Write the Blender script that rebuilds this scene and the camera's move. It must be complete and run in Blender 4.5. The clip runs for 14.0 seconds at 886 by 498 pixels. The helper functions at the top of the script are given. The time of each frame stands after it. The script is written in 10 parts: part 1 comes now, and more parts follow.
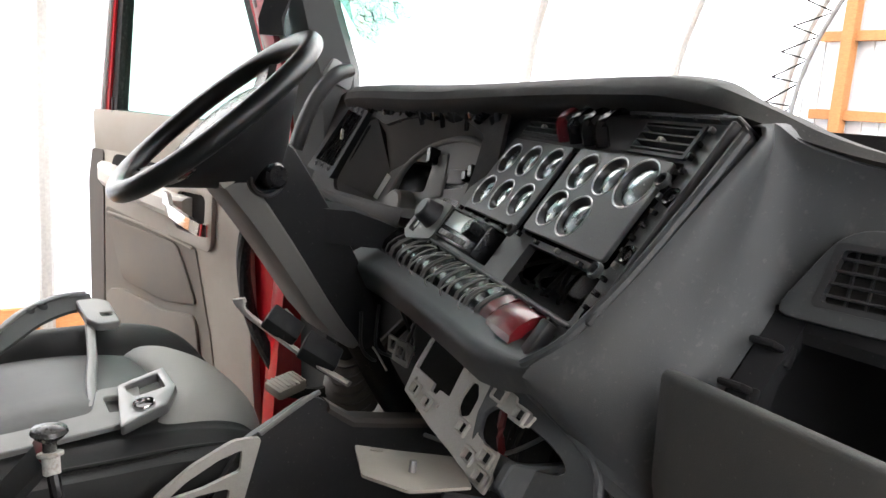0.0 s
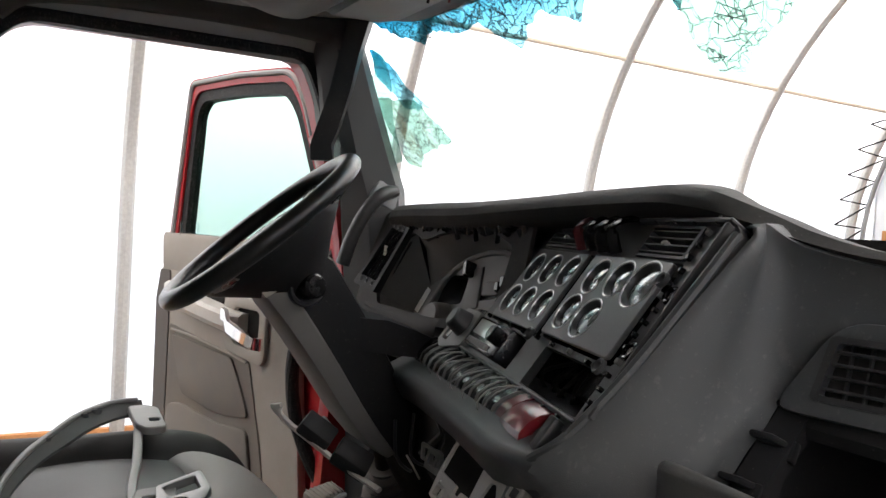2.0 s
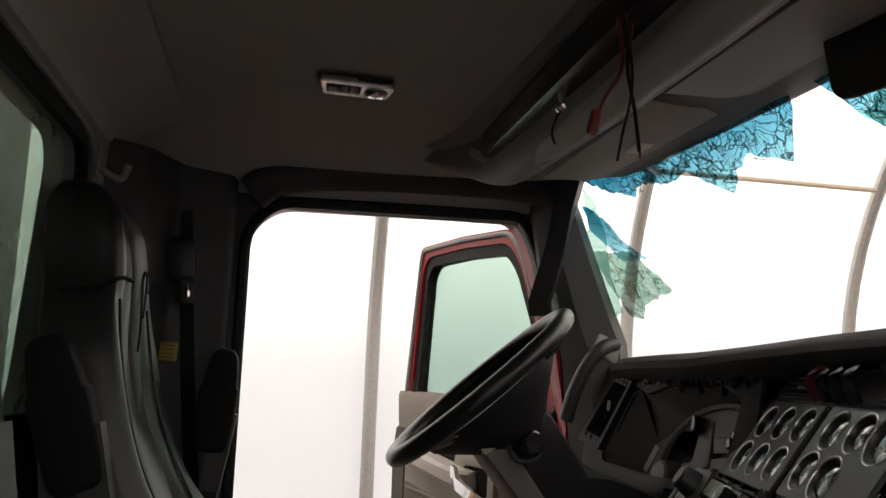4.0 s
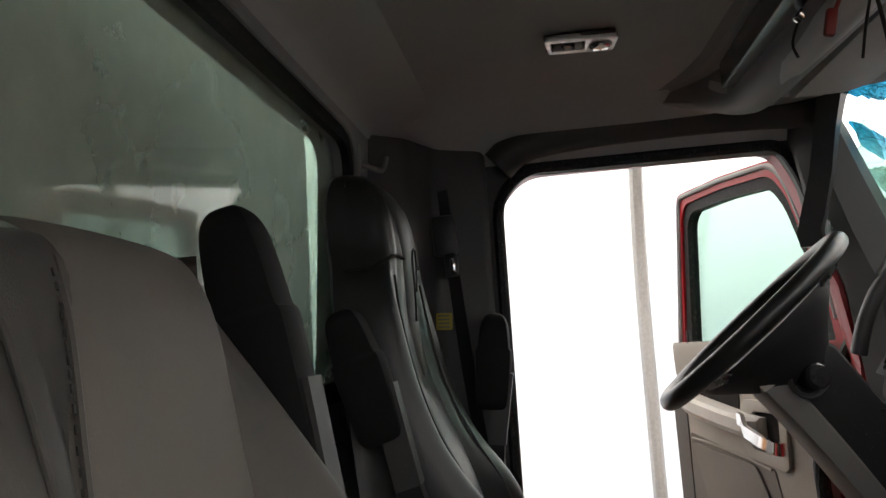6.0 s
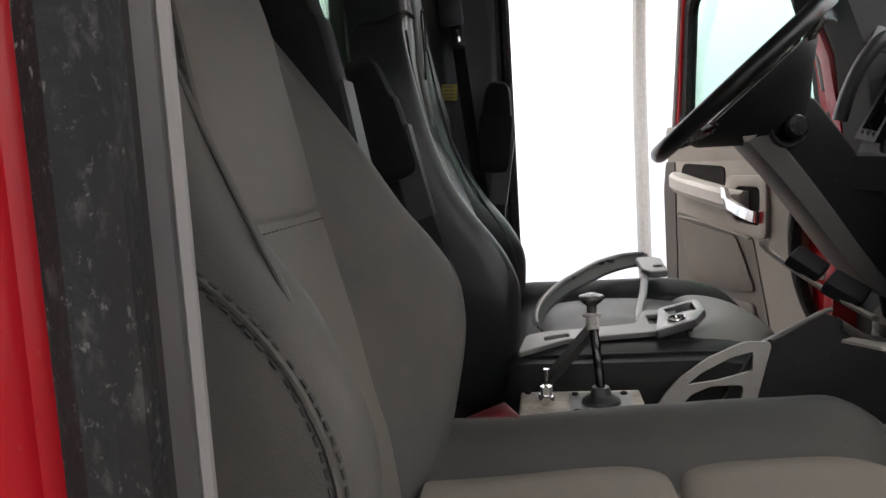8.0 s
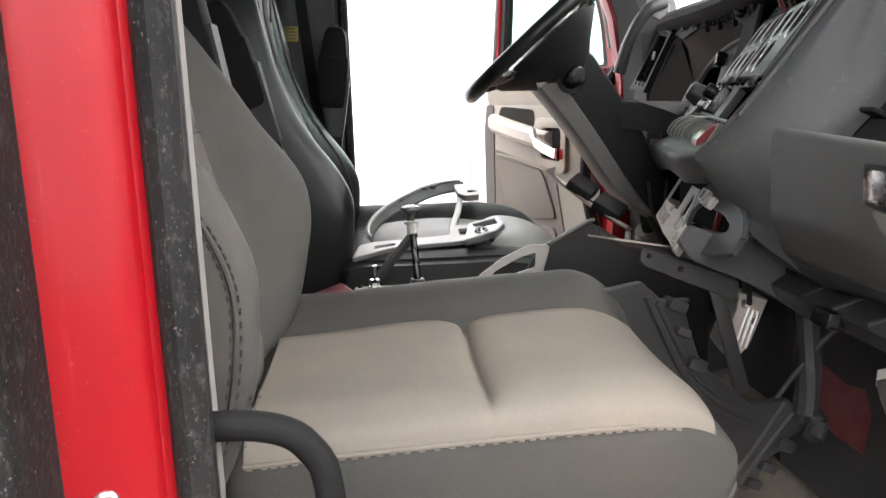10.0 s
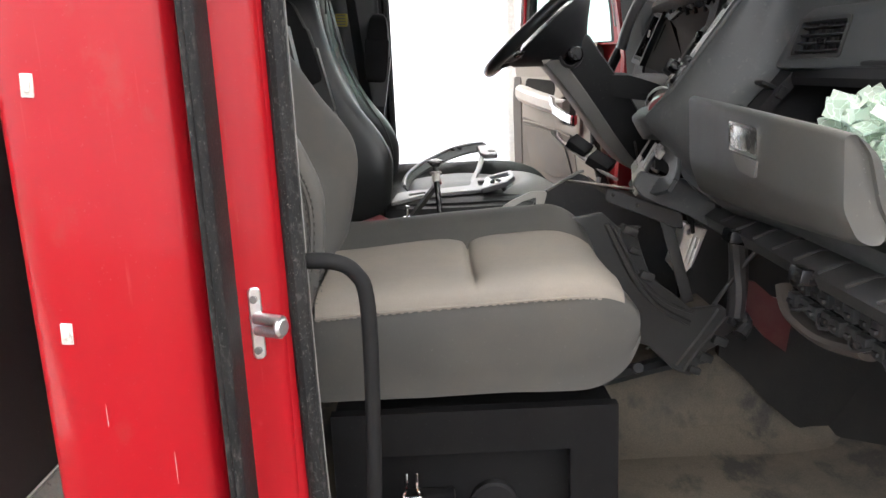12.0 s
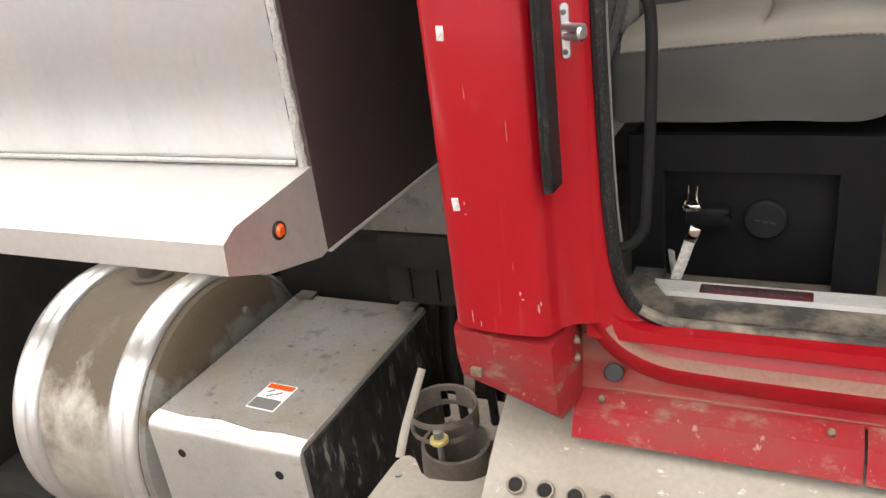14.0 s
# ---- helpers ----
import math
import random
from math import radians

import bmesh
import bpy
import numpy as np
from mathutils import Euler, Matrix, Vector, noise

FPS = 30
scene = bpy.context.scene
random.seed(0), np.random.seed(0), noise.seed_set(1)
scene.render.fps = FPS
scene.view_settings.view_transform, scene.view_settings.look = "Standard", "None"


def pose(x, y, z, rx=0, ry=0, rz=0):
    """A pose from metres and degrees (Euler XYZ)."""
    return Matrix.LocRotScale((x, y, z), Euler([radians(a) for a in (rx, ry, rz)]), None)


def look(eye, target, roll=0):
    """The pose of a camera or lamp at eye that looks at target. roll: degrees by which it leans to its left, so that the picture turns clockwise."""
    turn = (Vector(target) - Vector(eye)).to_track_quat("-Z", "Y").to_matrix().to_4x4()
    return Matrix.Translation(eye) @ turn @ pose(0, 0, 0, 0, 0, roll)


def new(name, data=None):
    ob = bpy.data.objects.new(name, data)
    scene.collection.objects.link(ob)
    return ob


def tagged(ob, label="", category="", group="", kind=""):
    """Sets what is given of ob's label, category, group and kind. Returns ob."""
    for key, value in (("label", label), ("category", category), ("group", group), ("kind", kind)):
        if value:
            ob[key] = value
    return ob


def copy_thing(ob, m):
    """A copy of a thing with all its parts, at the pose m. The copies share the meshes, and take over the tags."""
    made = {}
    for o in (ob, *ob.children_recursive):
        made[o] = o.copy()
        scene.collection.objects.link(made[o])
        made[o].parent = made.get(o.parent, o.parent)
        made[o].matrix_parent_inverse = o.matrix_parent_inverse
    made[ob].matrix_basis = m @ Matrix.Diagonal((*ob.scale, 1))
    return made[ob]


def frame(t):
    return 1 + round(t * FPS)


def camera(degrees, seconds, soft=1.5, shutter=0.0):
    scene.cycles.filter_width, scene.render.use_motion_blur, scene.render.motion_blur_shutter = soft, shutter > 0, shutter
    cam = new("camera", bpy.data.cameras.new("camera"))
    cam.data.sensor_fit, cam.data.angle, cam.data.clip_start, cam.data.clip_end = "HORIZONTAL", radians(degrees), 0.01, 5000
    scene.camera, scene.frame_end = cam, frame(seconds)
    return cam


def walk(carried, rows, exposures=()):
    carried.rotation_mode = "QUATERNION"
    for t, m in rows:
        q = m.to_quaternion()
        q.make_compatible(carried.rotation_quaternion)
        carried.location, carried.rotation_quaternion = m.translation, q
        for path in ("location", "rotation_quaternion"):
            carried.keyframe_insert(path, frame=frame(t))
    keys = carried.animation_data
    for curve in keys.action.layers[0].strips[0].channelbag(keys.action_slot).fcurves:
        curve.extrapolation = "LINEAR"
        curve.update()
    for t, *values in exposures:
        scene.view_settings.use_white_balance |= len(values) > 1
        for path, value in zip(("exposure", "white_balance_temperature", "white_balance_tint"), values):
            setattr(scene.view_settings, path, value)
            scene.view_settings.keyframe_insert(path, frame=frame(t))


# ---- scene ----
cam = camera(58.8, 14.0)

PATH = [
    (0, (0.362, 0.164, 2.335), (1.485, 1.778, 1.967), 4.0),
    (0.5, (0.365, 0.151, 2.331), (1.495, 1.767, 1.998), 4.1),
    (1, (0.371, 0.138, 2.321), (1.497, 1.764, 2.028), 4.2),
    (1.5, (0.38, 0.111, 2.321), (1.449, 1.784, 2.082), 3.8),
    (2, (0.387, 0.088, 2.316), (1.363, 1.833, 2.257), 3.3),
    (2.5, (0.398, 0.072, 2.311), (1.261, 1.87, 2.468), 2.9),
    (2.7, (0.4, 0.062, 2.305), (1.193, 1.884, 2.528), 3.0),
    (4.8, (0.417, 0.053, 2.323), (0.587, 2.02, 2.64), -0.6),
    (5, (0.416, 0.047, 2.318), (0.52, 2.018, 2.641), -1.2),
    (5.5, (0.418, 0.032, 2.309), (0.342, 2.005, 2.632), -2.4),
    (6, (0.43, 0.019, 2.291), (0.178, 1.989, 2.529), -3.5),
    (6.5, (0.434, 0.01, 2.27), (0.091, 1.977, 2.379), -4.0),
    (7, (0.432, 0.0, 2.24), (0.075, 1.968, 2.234), -4.2),
    (7.5, (0.423, -0.028, 2.203), (0.063, 1.936, 2.088), -4.2),
    (8, (0.414, -0.082, 2.185), (0.147, 1.888, 1.965), -3.5),
    (8.5, (0.41, -0.159, 2.172), (0.318, 1.82, 1.902), -2.5),
    (9, (0.402, -0.243, 2.167), (0.459, 1.733, 1.865), -1.6),
    (9.2, (0.404, -0.266, 2.17), (0.523, 1.704, 1.848), -1.4),
    (11.3, (0.461, -0.515, 2.178), (0.602, 1.434, 1.748), -1.8),
    (11.5, (0.461, -0.571, 2.19), (0.58, 1.377, 1.753), -1.7),
    (12, (0.468, -0.712, 2.19), (0.476, 1.237, 1.74), -2.5),
    (12.5, (0.485, -0.806, 2.178), (0.334, 1.111, 1.629), -3.5),
    (13, (0.536, -0.898, 2.147), (0.128, 0.953, 1.509), -5.1),
    (13.5, (0.582, -0.965, 2.139), (-0.101, 0.764, 1.402), -6.6),
    (14, (0.6, -1.028, 2.133), (-0.235, 0.598, 1.323), -7.6),
]
EXPOSURES = [(0, 3.1, 6500, 10), (1.5, 2.85, 6400, 10), (2.0, 2.25, 6600, 11), (2.3, 1.15, 8600, 23), (2.7, 0.72, 10600, 36), (3.6, 1.35, 8200, 20), (4.8, 1.4, 6900, 12), (5.1, 1.45, 6900, 12), (5.5, 2.0, 6900, 11), (6.5, 1.85, 6900, 11), (7.5, 1.65, 6900, 11), (8.2, 2.5, 6300, 11),
             (8.6, 3.3, 6000, 11), (9.2, 3.4, 6300, 11), (11.3, 2.95, 6600, 10), (12.0, 3.0, 6500, 10), (12.5, 3.3, 6500, 10), (13.0, 3.3, 6700, 10), (13.5, 2.75, 6700, 10), (14.0, 2.5, 6700, 10)]
walk(cam, [(t, look(eye, target, roll)) for t, eye, target, roll in PATH], EXPOSURES)

# ---- world and sun: an overcast day over a fabric-covered barn ----
world = bpy.data.worlds.new("world")
scene.world = world
world.use_nodes = True
sky = world.node_tree.nodes.new("ShaderNodeTexSky")
sky.sky_type = "NISHITA"
sky.sun_disc = False
SUN_EL, SUN_ROT = radians(60), radians(85)
sky.sun_elevation, sky.sun_rotation = SUN_EL, SUN_ROT
world.node_tree.links.new(sky.outputs[0], world.node_tree.nodes["Background"].inputs[0])
world.node_tree.nodes["Background"].inputs[1].default_value = 0.15
sun_data = bpy.data.lights.new("sun", "SUN")
sun_data.energy, sun_data.angle, sun_data.color = 5.0, radians(3), (1.0, 0.95, 0.89)
sun = new("sun", sun_data)
sun.matrix_world = look((math.sin(SUN_ROT) * math.cos(SUN_EL), math.cos(SUN_ROT) * math.cos(SUN_EL), math.sin(SUN_EL)), (0, 0, 0))


# ---- materials ----
def mat(name, color, rough=0.5, metal=0.0, grain=0.0, grain_scale=400.0, patch=0.0, patch_scale=6.0, patch_color=None,
        bump=0.0, bump_scale=600.0, coat=0.0, spec=0.5, trans=0.0, ior=1.45, speckle=0.0, stretch=(1, 1, 1), rand=0.0, layers=()):
    m = bpy.data.materials.new(name)
    m.use_nodes = True
    nt = m.node_tree
    N, L = nt.nodes, nt.links
    b = N["Principled BSDF"]
    b.inputs["Roughness"].default_value = rough
    b.inputs["Metallic"].default_value = metal
    b.inputs["Coat Weight"].default_value = coat
    b.inputs["Coat Roughness"].default_value = 0.06
    b.inputs["Specular IOR Level"].default_value = spec
    b.inputs["Transmission Weight"].default_value = trans
    b.inputs["IOR"].default_value = ior
    co = N.new("ShaderNodeTexCoord")
    mp = N.new("ShaderNodeMapping")
    mp.inputs["Scale"].default_value = stretch
    geo = N.new("ShaderNodeNewGeometry")
    L.new(geo.outputs["Position"], mp.inputs["Vector"])
    col = None

    def noise_tex(scale, detail=4.0, roughness=0.6):
        t = N.new("ShaderNodeTexNoise")
        t.inputs["Scale"].default_value = scale
        t.inputs["Detail"].default_value = detail
        t.inputs["Roughness"].default_value = roughness
        L.new(mp.outputs[0], t.inputs["Vector"])
        return t

    base = N.new("ShaderNodeRGB")
    base.outputs[0].default_value = (*color, 1)
    cur = base.outputs[0]
    if patch:
        t = noise_tex(patch_scale, 6.0, 0.65)
        r = N.new("ShaderNodeMapRange")
        r.inputs["From Min"].default_value, r.inputs["From Max"].default_value = 0.42, 0.68
        r.inputs["To Min"].default_value, r.inputs["To Max"].default_value = 0.0, patch
        L.new(t.outputs[0], r.inputs["Value"])
        mx = N.new("ShaderNodeMix")
        mx.data_type = "RGBA"
        L.new(r.outputs[0], mx.inputs[0])
        L.new(cur, mx.inputs[6])
        mx.inputs[7].default_value = (*(patch_color or tuple(c * 1.6 + 0.02 for c in color)), 1)
        cur = mx.outputs[2]
        rr = N.new("ShaderNodeMapRange")
        rr.inputs["To Min"].default_value, rr.inputs["To Max"].default_value = rough, min(1.0, rough + 0.25)
        L.new(r.outputs[0], rr.inputs["Value"])
        L.new(rr.outputs[0], b.inputs["Roughness"])
    # stains: (scale, from, to, strength, colour, stretch, roughness, metal, lift by height as (z, per metre))
    rough_, metal_ = None, None
    for i, (scale, lo, hi, amount, tint, squeeze, rough_to, metal_to, lift) in enumerate(layers):
        mq = N.new("ShaderNodeMapping")
        mq.inputs["Scale"].default_value = squeeze
        mq.inputs["Location"].default_value = (3.7 * i + 1.3, 2.1 * i, 5.3 * i)
        L.new(geo.outputs["Position"], mq.inputs["Vector"])
        t = N.new("ShaderNodeTexNoise")
        t.inputs["Scale"].default_value, t.inputs["Detail"].default_value, t.inputs["Roughness"].default_value = scale, 7.0, 0.62
        L.new(mq.outputs[0], t.inputs["Vector"])
        value = t.outputs[0]
        if lift:
            sp = N.new("ShaderNodeSeparateXYZ")
            L.new(geo.outputs["Position"], sp.inputs[0])
            ma = N.new("ShaderNodeMath")
            ma.operation = "MULTIPLY_ADD"
            ma.inputs[1].default_value, ma.inputs[2].default_value = lift[1], -lift[0] * lift[1]
            L.new(sp.outputs[2], ma.inputs[0])
            ad = N.new("ShaderNodeMath")
            L.new(ma.outputs[0], ad.inputs[0])
            L.new(value, ad.inputs[1])
            value = ad.outputs[0]
        r = N.new("ShaderNodeMapRange")
        r.inputs["From Min"].default_value, r.inputs["From Max"].default_value = lo, hi
        r.inputs["To Max"].default_value = amount
        L.new(value, r.inputs["Value"])
        mx = N.new("ShaderNodeMix")
        mx.data_type = "RGBA"
        L.new(r.outputs[0], mx.inputs[0])
        L.new(cur, mx.inputs[6])
        mx.inputs[7].default_value = (*tint, 1)
        cur = mx.outputs[2]
        for key, start, end, last in (("Roughness", rough, rough_to, rough_), ("Metallic", metal, metal_to, metal_)):
            mv = N.new("ShaderNodeMix")
            L.new(r.outputs[0], mv.inputs[0])
            mv.inputs[2].default_value, mv.inputs[3].default_value = start, end
            if last:
                L.new(last, mv.inputs[2])
            L.new(mv.outputs[0], b.inputs[key])
            if key == "Roughness":
                rough_ = mv.outputs[0]
            else:
                metal_ = mv.outputs[0]
    if grain:
        t = noise_tex(grain_scale, 3.0)
        r = N.new("ShaderNodeMapRange")
        r.inputs["From Min"].default_value, r.inputs["From Max"].default_value = 0.3, 0.7
        r.inputs["To Min"].default_value, r.inputs["To Max"].default_value = 1 - grain, 1 + grain
        L.new(t.outputs[0], r.inputs["Value"])
        mx = N.new("ShaderNodeVectorMath")
        mx.operation = "SCALE"
        L.new(cur, mx.inputs[0])
        L.new(r.outputs[0], mx.inputs["Scale"])
        cur = mx.outputs[0]
    if speckle:
        t = noise_tex(260.0, 2.0)
        r = N.new("ShaderNodeMapRange")
        r.inputs["From Min"].default_value, r.inputs["From Max"].default_value = 0.68, 0.74
        r.inputs["To Max"].default_value = speckle
        L.new(t.outputs[0], r.inputs["Value"])
        mx = N.new("ShaderNodeMix")
        mx.data_type = "RGBA"
        L.new(r.outputs[0], mx.inputs[0])
        L.new(cur, mx.inputs[6])
        mx.inputs[7].default_value = (0.42, 0.4, 0.36, 1)
        cur = mx.outputs[2]
    if rand:
        oi = N.new("ShaderNodeObjectInfo")
        r = N.new("ShaderNodeMapRange")
        r.inputs["To Min"].default_value, r.inputs["To Max"].default_value = 1 - rand, 1 + rand
        L.new(oi.outputs["Random"], r.inputs["Value"])
        mx = N.new("ShaderNodeVectorMath")
        mx.operation = "SCALE"
        L.new(cur, mx.inputs[0])
        L.new(r.outputs[0], mx.inputs["Scale"])
        cur = mx.outputs[0]
    L.new(cur, b.inputs["Base Color"])
    if bump:
        t = noise_tex(bump_scale, 2.0)
        bp = N.new("ShaderNodeBump")
        bp.inputs["Strength"].default_value = bump
        bp.inputs["Distance"].default_value = 0.0012
        L.new(t.outputs[0], bp.inputs["Height"])
        L.new(bp.outputs[0], b.inputs["Normal"])
    return m


DUST = (0.26, 0.23, 0.19)
M_DASH = mat("dash_grey_plastic", (0.05, 0.0535, 0.0555), 0.46, bump=0.3, bump_scale=900, speckle=0.09, spec=0.4,
             layers=[(5.0, 0.45, 0.7, 0.4, (0.085, 0.085, 0.08), (1, 1, 1), 0.65, 0.0, None), (26.0, 0.6, 0.72, 0.3, (0.13, 0.128, 0.12), (0.6, 2.2, 1), 0.7, 0.0, None), (110.0, 0.6, 0.7, 0.3, (0.15, 0.145, 0.135), (1, 1, 1), 0.7, 0.0, None)])
M_KICK = mat("dark_grey_plastic", (0.026, 0.0266, 0.0262), 0.5, patch=0.16, patch_scale=7, patch_color=(0.07, 0.063, 0.055), bump=0.25, bump_scale=900, speckle=0.1)
M_PAD = mat("dark_soft_vinyl", (0.018, 0.017, 0.017), 0.65, patch=0.08, patch_scale=7, patch_color=DUST, bump=0.3, bump_scale=800, speckle=0.1, spec=0.15)
M_BLACK = mat("black_plastic", (0.028, 0.0282, 0.029), 0.4, patch=0.1, patch_scale=14, patch_color=(0.1, 0.09, 0.08), bump=0.15, speckle=0.16, spec=0.5)
M_BLACKG = mat("glossy_black_plastic", (0.011, 0.011, 0.012), 0.22, patch=0.05, patch_scale=20, patch_color=(0.1, 0.09, 0.08), speckle=0.1, spec=0.5)
M_LIGHT = mat("pale_grey_plastic", (0.42, 0.4, 0.365), 0.55, patch=0.3, patch_scale=9, patch_color=(0.28, 0.25, 0.21), grain=0.05)
M_HOOPPL = mat("grey_bezel_plastic", (0.21, 0.207, 0.2), 0.34, patch=0.35, patch_scale=10, patch_color=(0.15, 0.145, 0.138), speckle=0.1, spec=0.6)
M_CLUS = mat("warm_grey_moulding", (0.115, 0.11, 0.102), 0.6, patch=0.35, patch_scale=14, patch_color=(0.1, 0.095, 0.088), bump=0.2)
M_BEZEL = mat("mid_grey_plastic", (0.17, 0.165, 0.16), 0.5, patch=0.25, patch_scale=10, patch_color=DUST)
M_DOORTRIM = mat("beige_door_trim", (0.25, 0.227, 0.197), 0.6, patch=0.3, patch_scale=5, patch_color=(0.17, 0.14, 0.11), bump=0.2)
M_DOORDARK = mat("dusty_grey_door_insert", (0.092, 0.083, 0.073), 0.65, patch=0.5, patch_scale=5, patch_color=(0.155, 0.125, 0.095), bump=0.25)
M_DOORSHADE = mat("dark_dusty_trim_and_shaded_edge", (0.07, 0.062, 0.055), 0.7, patch=0.3, patch_scale=6, patch_color=(0.11, 0.095, 0.08), bump=0.25)
M_TRIM = mat("grey_cab_trim", (0.195, 0.197, 0.196), 0.6, patch=0.2, patch_scale=5, patch_color=(0.14, 0.14, 0.136), bump=0.3, spec=0.4)
M_PILLAR = mat("dark_grey_pillar_trim", (0.062, 0.0635, 0.063), 0.6, patch=0.25, patch_scale=5, patch_color=(0.085, 0.083, 0.079), bump=0.3, spec=0.3)
M_COVE = mat("pale_grey_cab_trim", (0.36, 0.365, 0.36), 0.6, patch=0.2, patch_scale=5, patch_color=(0.27, 0.27, 0.262), bump=0.3, spec=0.4)
M_HEADLINER = mat("grey_headliner_felt", (0.37, 0.375, 0.37), 0.95, grain=0.12, grain_scale=700, patch=0.25, patch_scale=4, patch_color=(0.27, 0.268, 0.258), bump=0.4, bump_scale=1200, spec=0.1)
M_SEAT = mat("brown_grey_seat_vinyl", (0.105, 0.097, 0.085), 0.6, patch=0.5, patch_scale=6, patch_color=(0.165, 0.145, 0.117), bump=0.3, bump_scale=700, speckle=0.04)
M_SEATDK = mat("charcoal_seat_vinyl", (0.065, 0.0645, 0.0612), 0.55, patch=0.5, patch_scale=6, patch_color=(0.11, 0.0975, 0.08), bump=0.3, bump_scale=700, speckle=0.04, spec=0.3)
M_SEATLT = mat("dusty_brown_grey_seat_cloth", (0.18, 0.163, 0.141), 0.8, grain=0.1, grain_scale=900, patch=0.6, patch_scale=7, patch_color=(0.235, 0.205, 0.168), bump=0.35, bump_scale=1000, spec=0.15)
M_CUSH = mat("dark_grey_cushion_vinyl", (0.05, 0.0495, 0.046), 0.55, patch=0.45, patch_scale=7, patch_color=(0.075, 0.068, 0.056), bump=0.3, bump_scale=700, speckle=0.06, spec=0.25)
M_HUB = mat("worn_glossy_wheel_pad", (0.045, 0.044, 0.042), 0.24, patch=0.4, patch_scale=20, patch_color=(0.12, 0.11, 0.1))
M_THREAD = mat("brown_grey_seam_thread", (0.036, 0.034, 0.031), 0.8, grain=0.3, grain_scale=900)
M_LEATHER = mat("black_leather", (0.014, 0.0148, 0.0148), 0.3, patch=0.04, patch_scale=8, patch_color=(0.03, 0.03, 0.029), bump=0.3, bump_scale=650)
M_CUSHBLK = mat("black_cushion_leather", (0.013, 0.0133, 0.0133), 0.5, patch=0.15, patch_scale=8, patch_color=(0.035, 0.034, 0.032), bump=0.35, bump_scale=650, spec=0.2)
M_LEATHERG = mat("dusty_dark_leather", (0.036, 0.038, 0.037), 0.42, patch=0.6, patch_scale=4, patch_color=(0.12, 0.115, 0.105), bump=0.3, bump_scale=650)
M_RED = mat("red_truck_paint", (0.25, 0.0032, 0.008), 0.3, coat=0.14, speckle=0.05, spec=0.3,
            layers=[(3.5, 0.45, 0.75, 0.22, (0.29, 0.03, 0.028), (1.6, 1.6, 0.4), 0.5, 0.0, None), (30.0, 0.63, 0.74, 0.22, (0.4, 0.12, 0.1), (3, 3, 0.16), 0.6, 0.0, None), (11.0, 0.62, 0.8, 0.4, (0.2, 0.075, 0.055), (1, 1, 0.7), 0.7, 0.0, None)])
M_REDDUST = mat("dusty_red_paint", (0.21, 0.006, 0.011), 0.5, coat=0.03, speckle=0.12, spec=0.2,
                layers=[(7.0, 0.42, 0.66, 0.6, (0.15, 0.045, 0.037), (0.5, 1, 1.4), 0.75, 0.0, None), (22.0, 0.55, 0.68, 0.6, (0.2, 0.135, 0.1), (0.7, 1, 1.3), 0.85, 0.0, None), (60.0, 0.62, 0.7, 0.4, (0.42, 0.33, 0.28), (1, 1, 0.6), 0.8, 0.0, None)])
M_TANDUST = mat("tan_dust_on_red_paint", (0.18, 0.1, 0.076), 0.85, grain=0.12, grain_scale=160, bump=0.15, spec=0.15,
                layers=[(9.0, 0.45, 0.62, 0.8, (0.2, 0.03, 0.028), (0.35, 1, 1), 0.6, 0.0, None), (30.0, 0.58, 0.7, 0.6, (0.19, 0.02, 0.02), (0.5, 1, 1), 0.5, 0.0, None)])
M_RUBBER = mat("black_door_rubber", (0.011, 0.011, 0.0115), 0.5, bump=0.3, bump_scale=300, spec=0.15, speckle=0.25,
               layers=[(180.0, 0.54, 0.66, 0.28, (0.11, 0.106, 0.1), (1, 1, 0.45), 0.75, 0.0, None), (420.0, 0.6, 0.68, 0.35, (0.2, 0.195, 0.185), (1, 1, 0.6), 0.7, 0.0, None), (9.0, 0.5, 0.7, 0.25, (0.045, 0.043, 0.04), (1, 1, 0.5), 0.7, 0.0, None)])
M_RUBDUST = mat("dusty_black_rubber", (0.024, 0.022, 0.019), 0.75, patch=0.75, patch_scale=14, patch_color=(0.22, 0.185, 0.14), bump=0.3, speckle=0.2)
M_CHROME = mat("chrome", (0.8, 0.8, 0.8), 0.08, 1.0, patch=0.12, patch_scale=20, patch_color=(0.5, 0.48, 0.44))
# Dark chrome; its darker patches are reflections put into the colour.
M_DKCHROME = mat("chrome_with_painted_reflections", (0.3, 0.295, 0.285), 0.2, 0.9, patch=0.5, patch_scale=45, patch_color=(0.1, 0.1, 0.1), stretch=(1, 1, 0.5))
M_SATINLT = mat("worn_satin_chrome", (0.2, 0.2, 0.203), 0.33, 0.6, patch=0.4, patch_scale=30, patch_color=(0.25, 0.243, 0.235))
M_SATIN = mat("satin_metal_panel", (0.115, 0.115, 0.117), 0.36, 0.5, grain=0.1, grain_scale=500, speckle=0.14)
M_ALU = mat("milled_aluminium", (0.54, 0.525, 0.5), 0.34, 0.8, grain=0.05, grain_scale=60,
            layers=[(2.2, 0.42, 0.68, 0.6, (0.5, 0.44, 0.37), (0.7, 1, 2), 0.5, 0.45, None), (14.0, 0.6, 0.7, 0.35, (0.36, 0.3, 0.23), (0.4, 1, 1), 0.6, 0.2, None)])
M_ALUDIRT = mat("dusty_aluminium", (0.36, 0.34, 0.31), 0.36, 0.65, grain=0.12, grain_scale=80, patch=0.95, patch_scale=2.6, patch_color=(0.1, 0.076, 0.05), speckle=0.15)
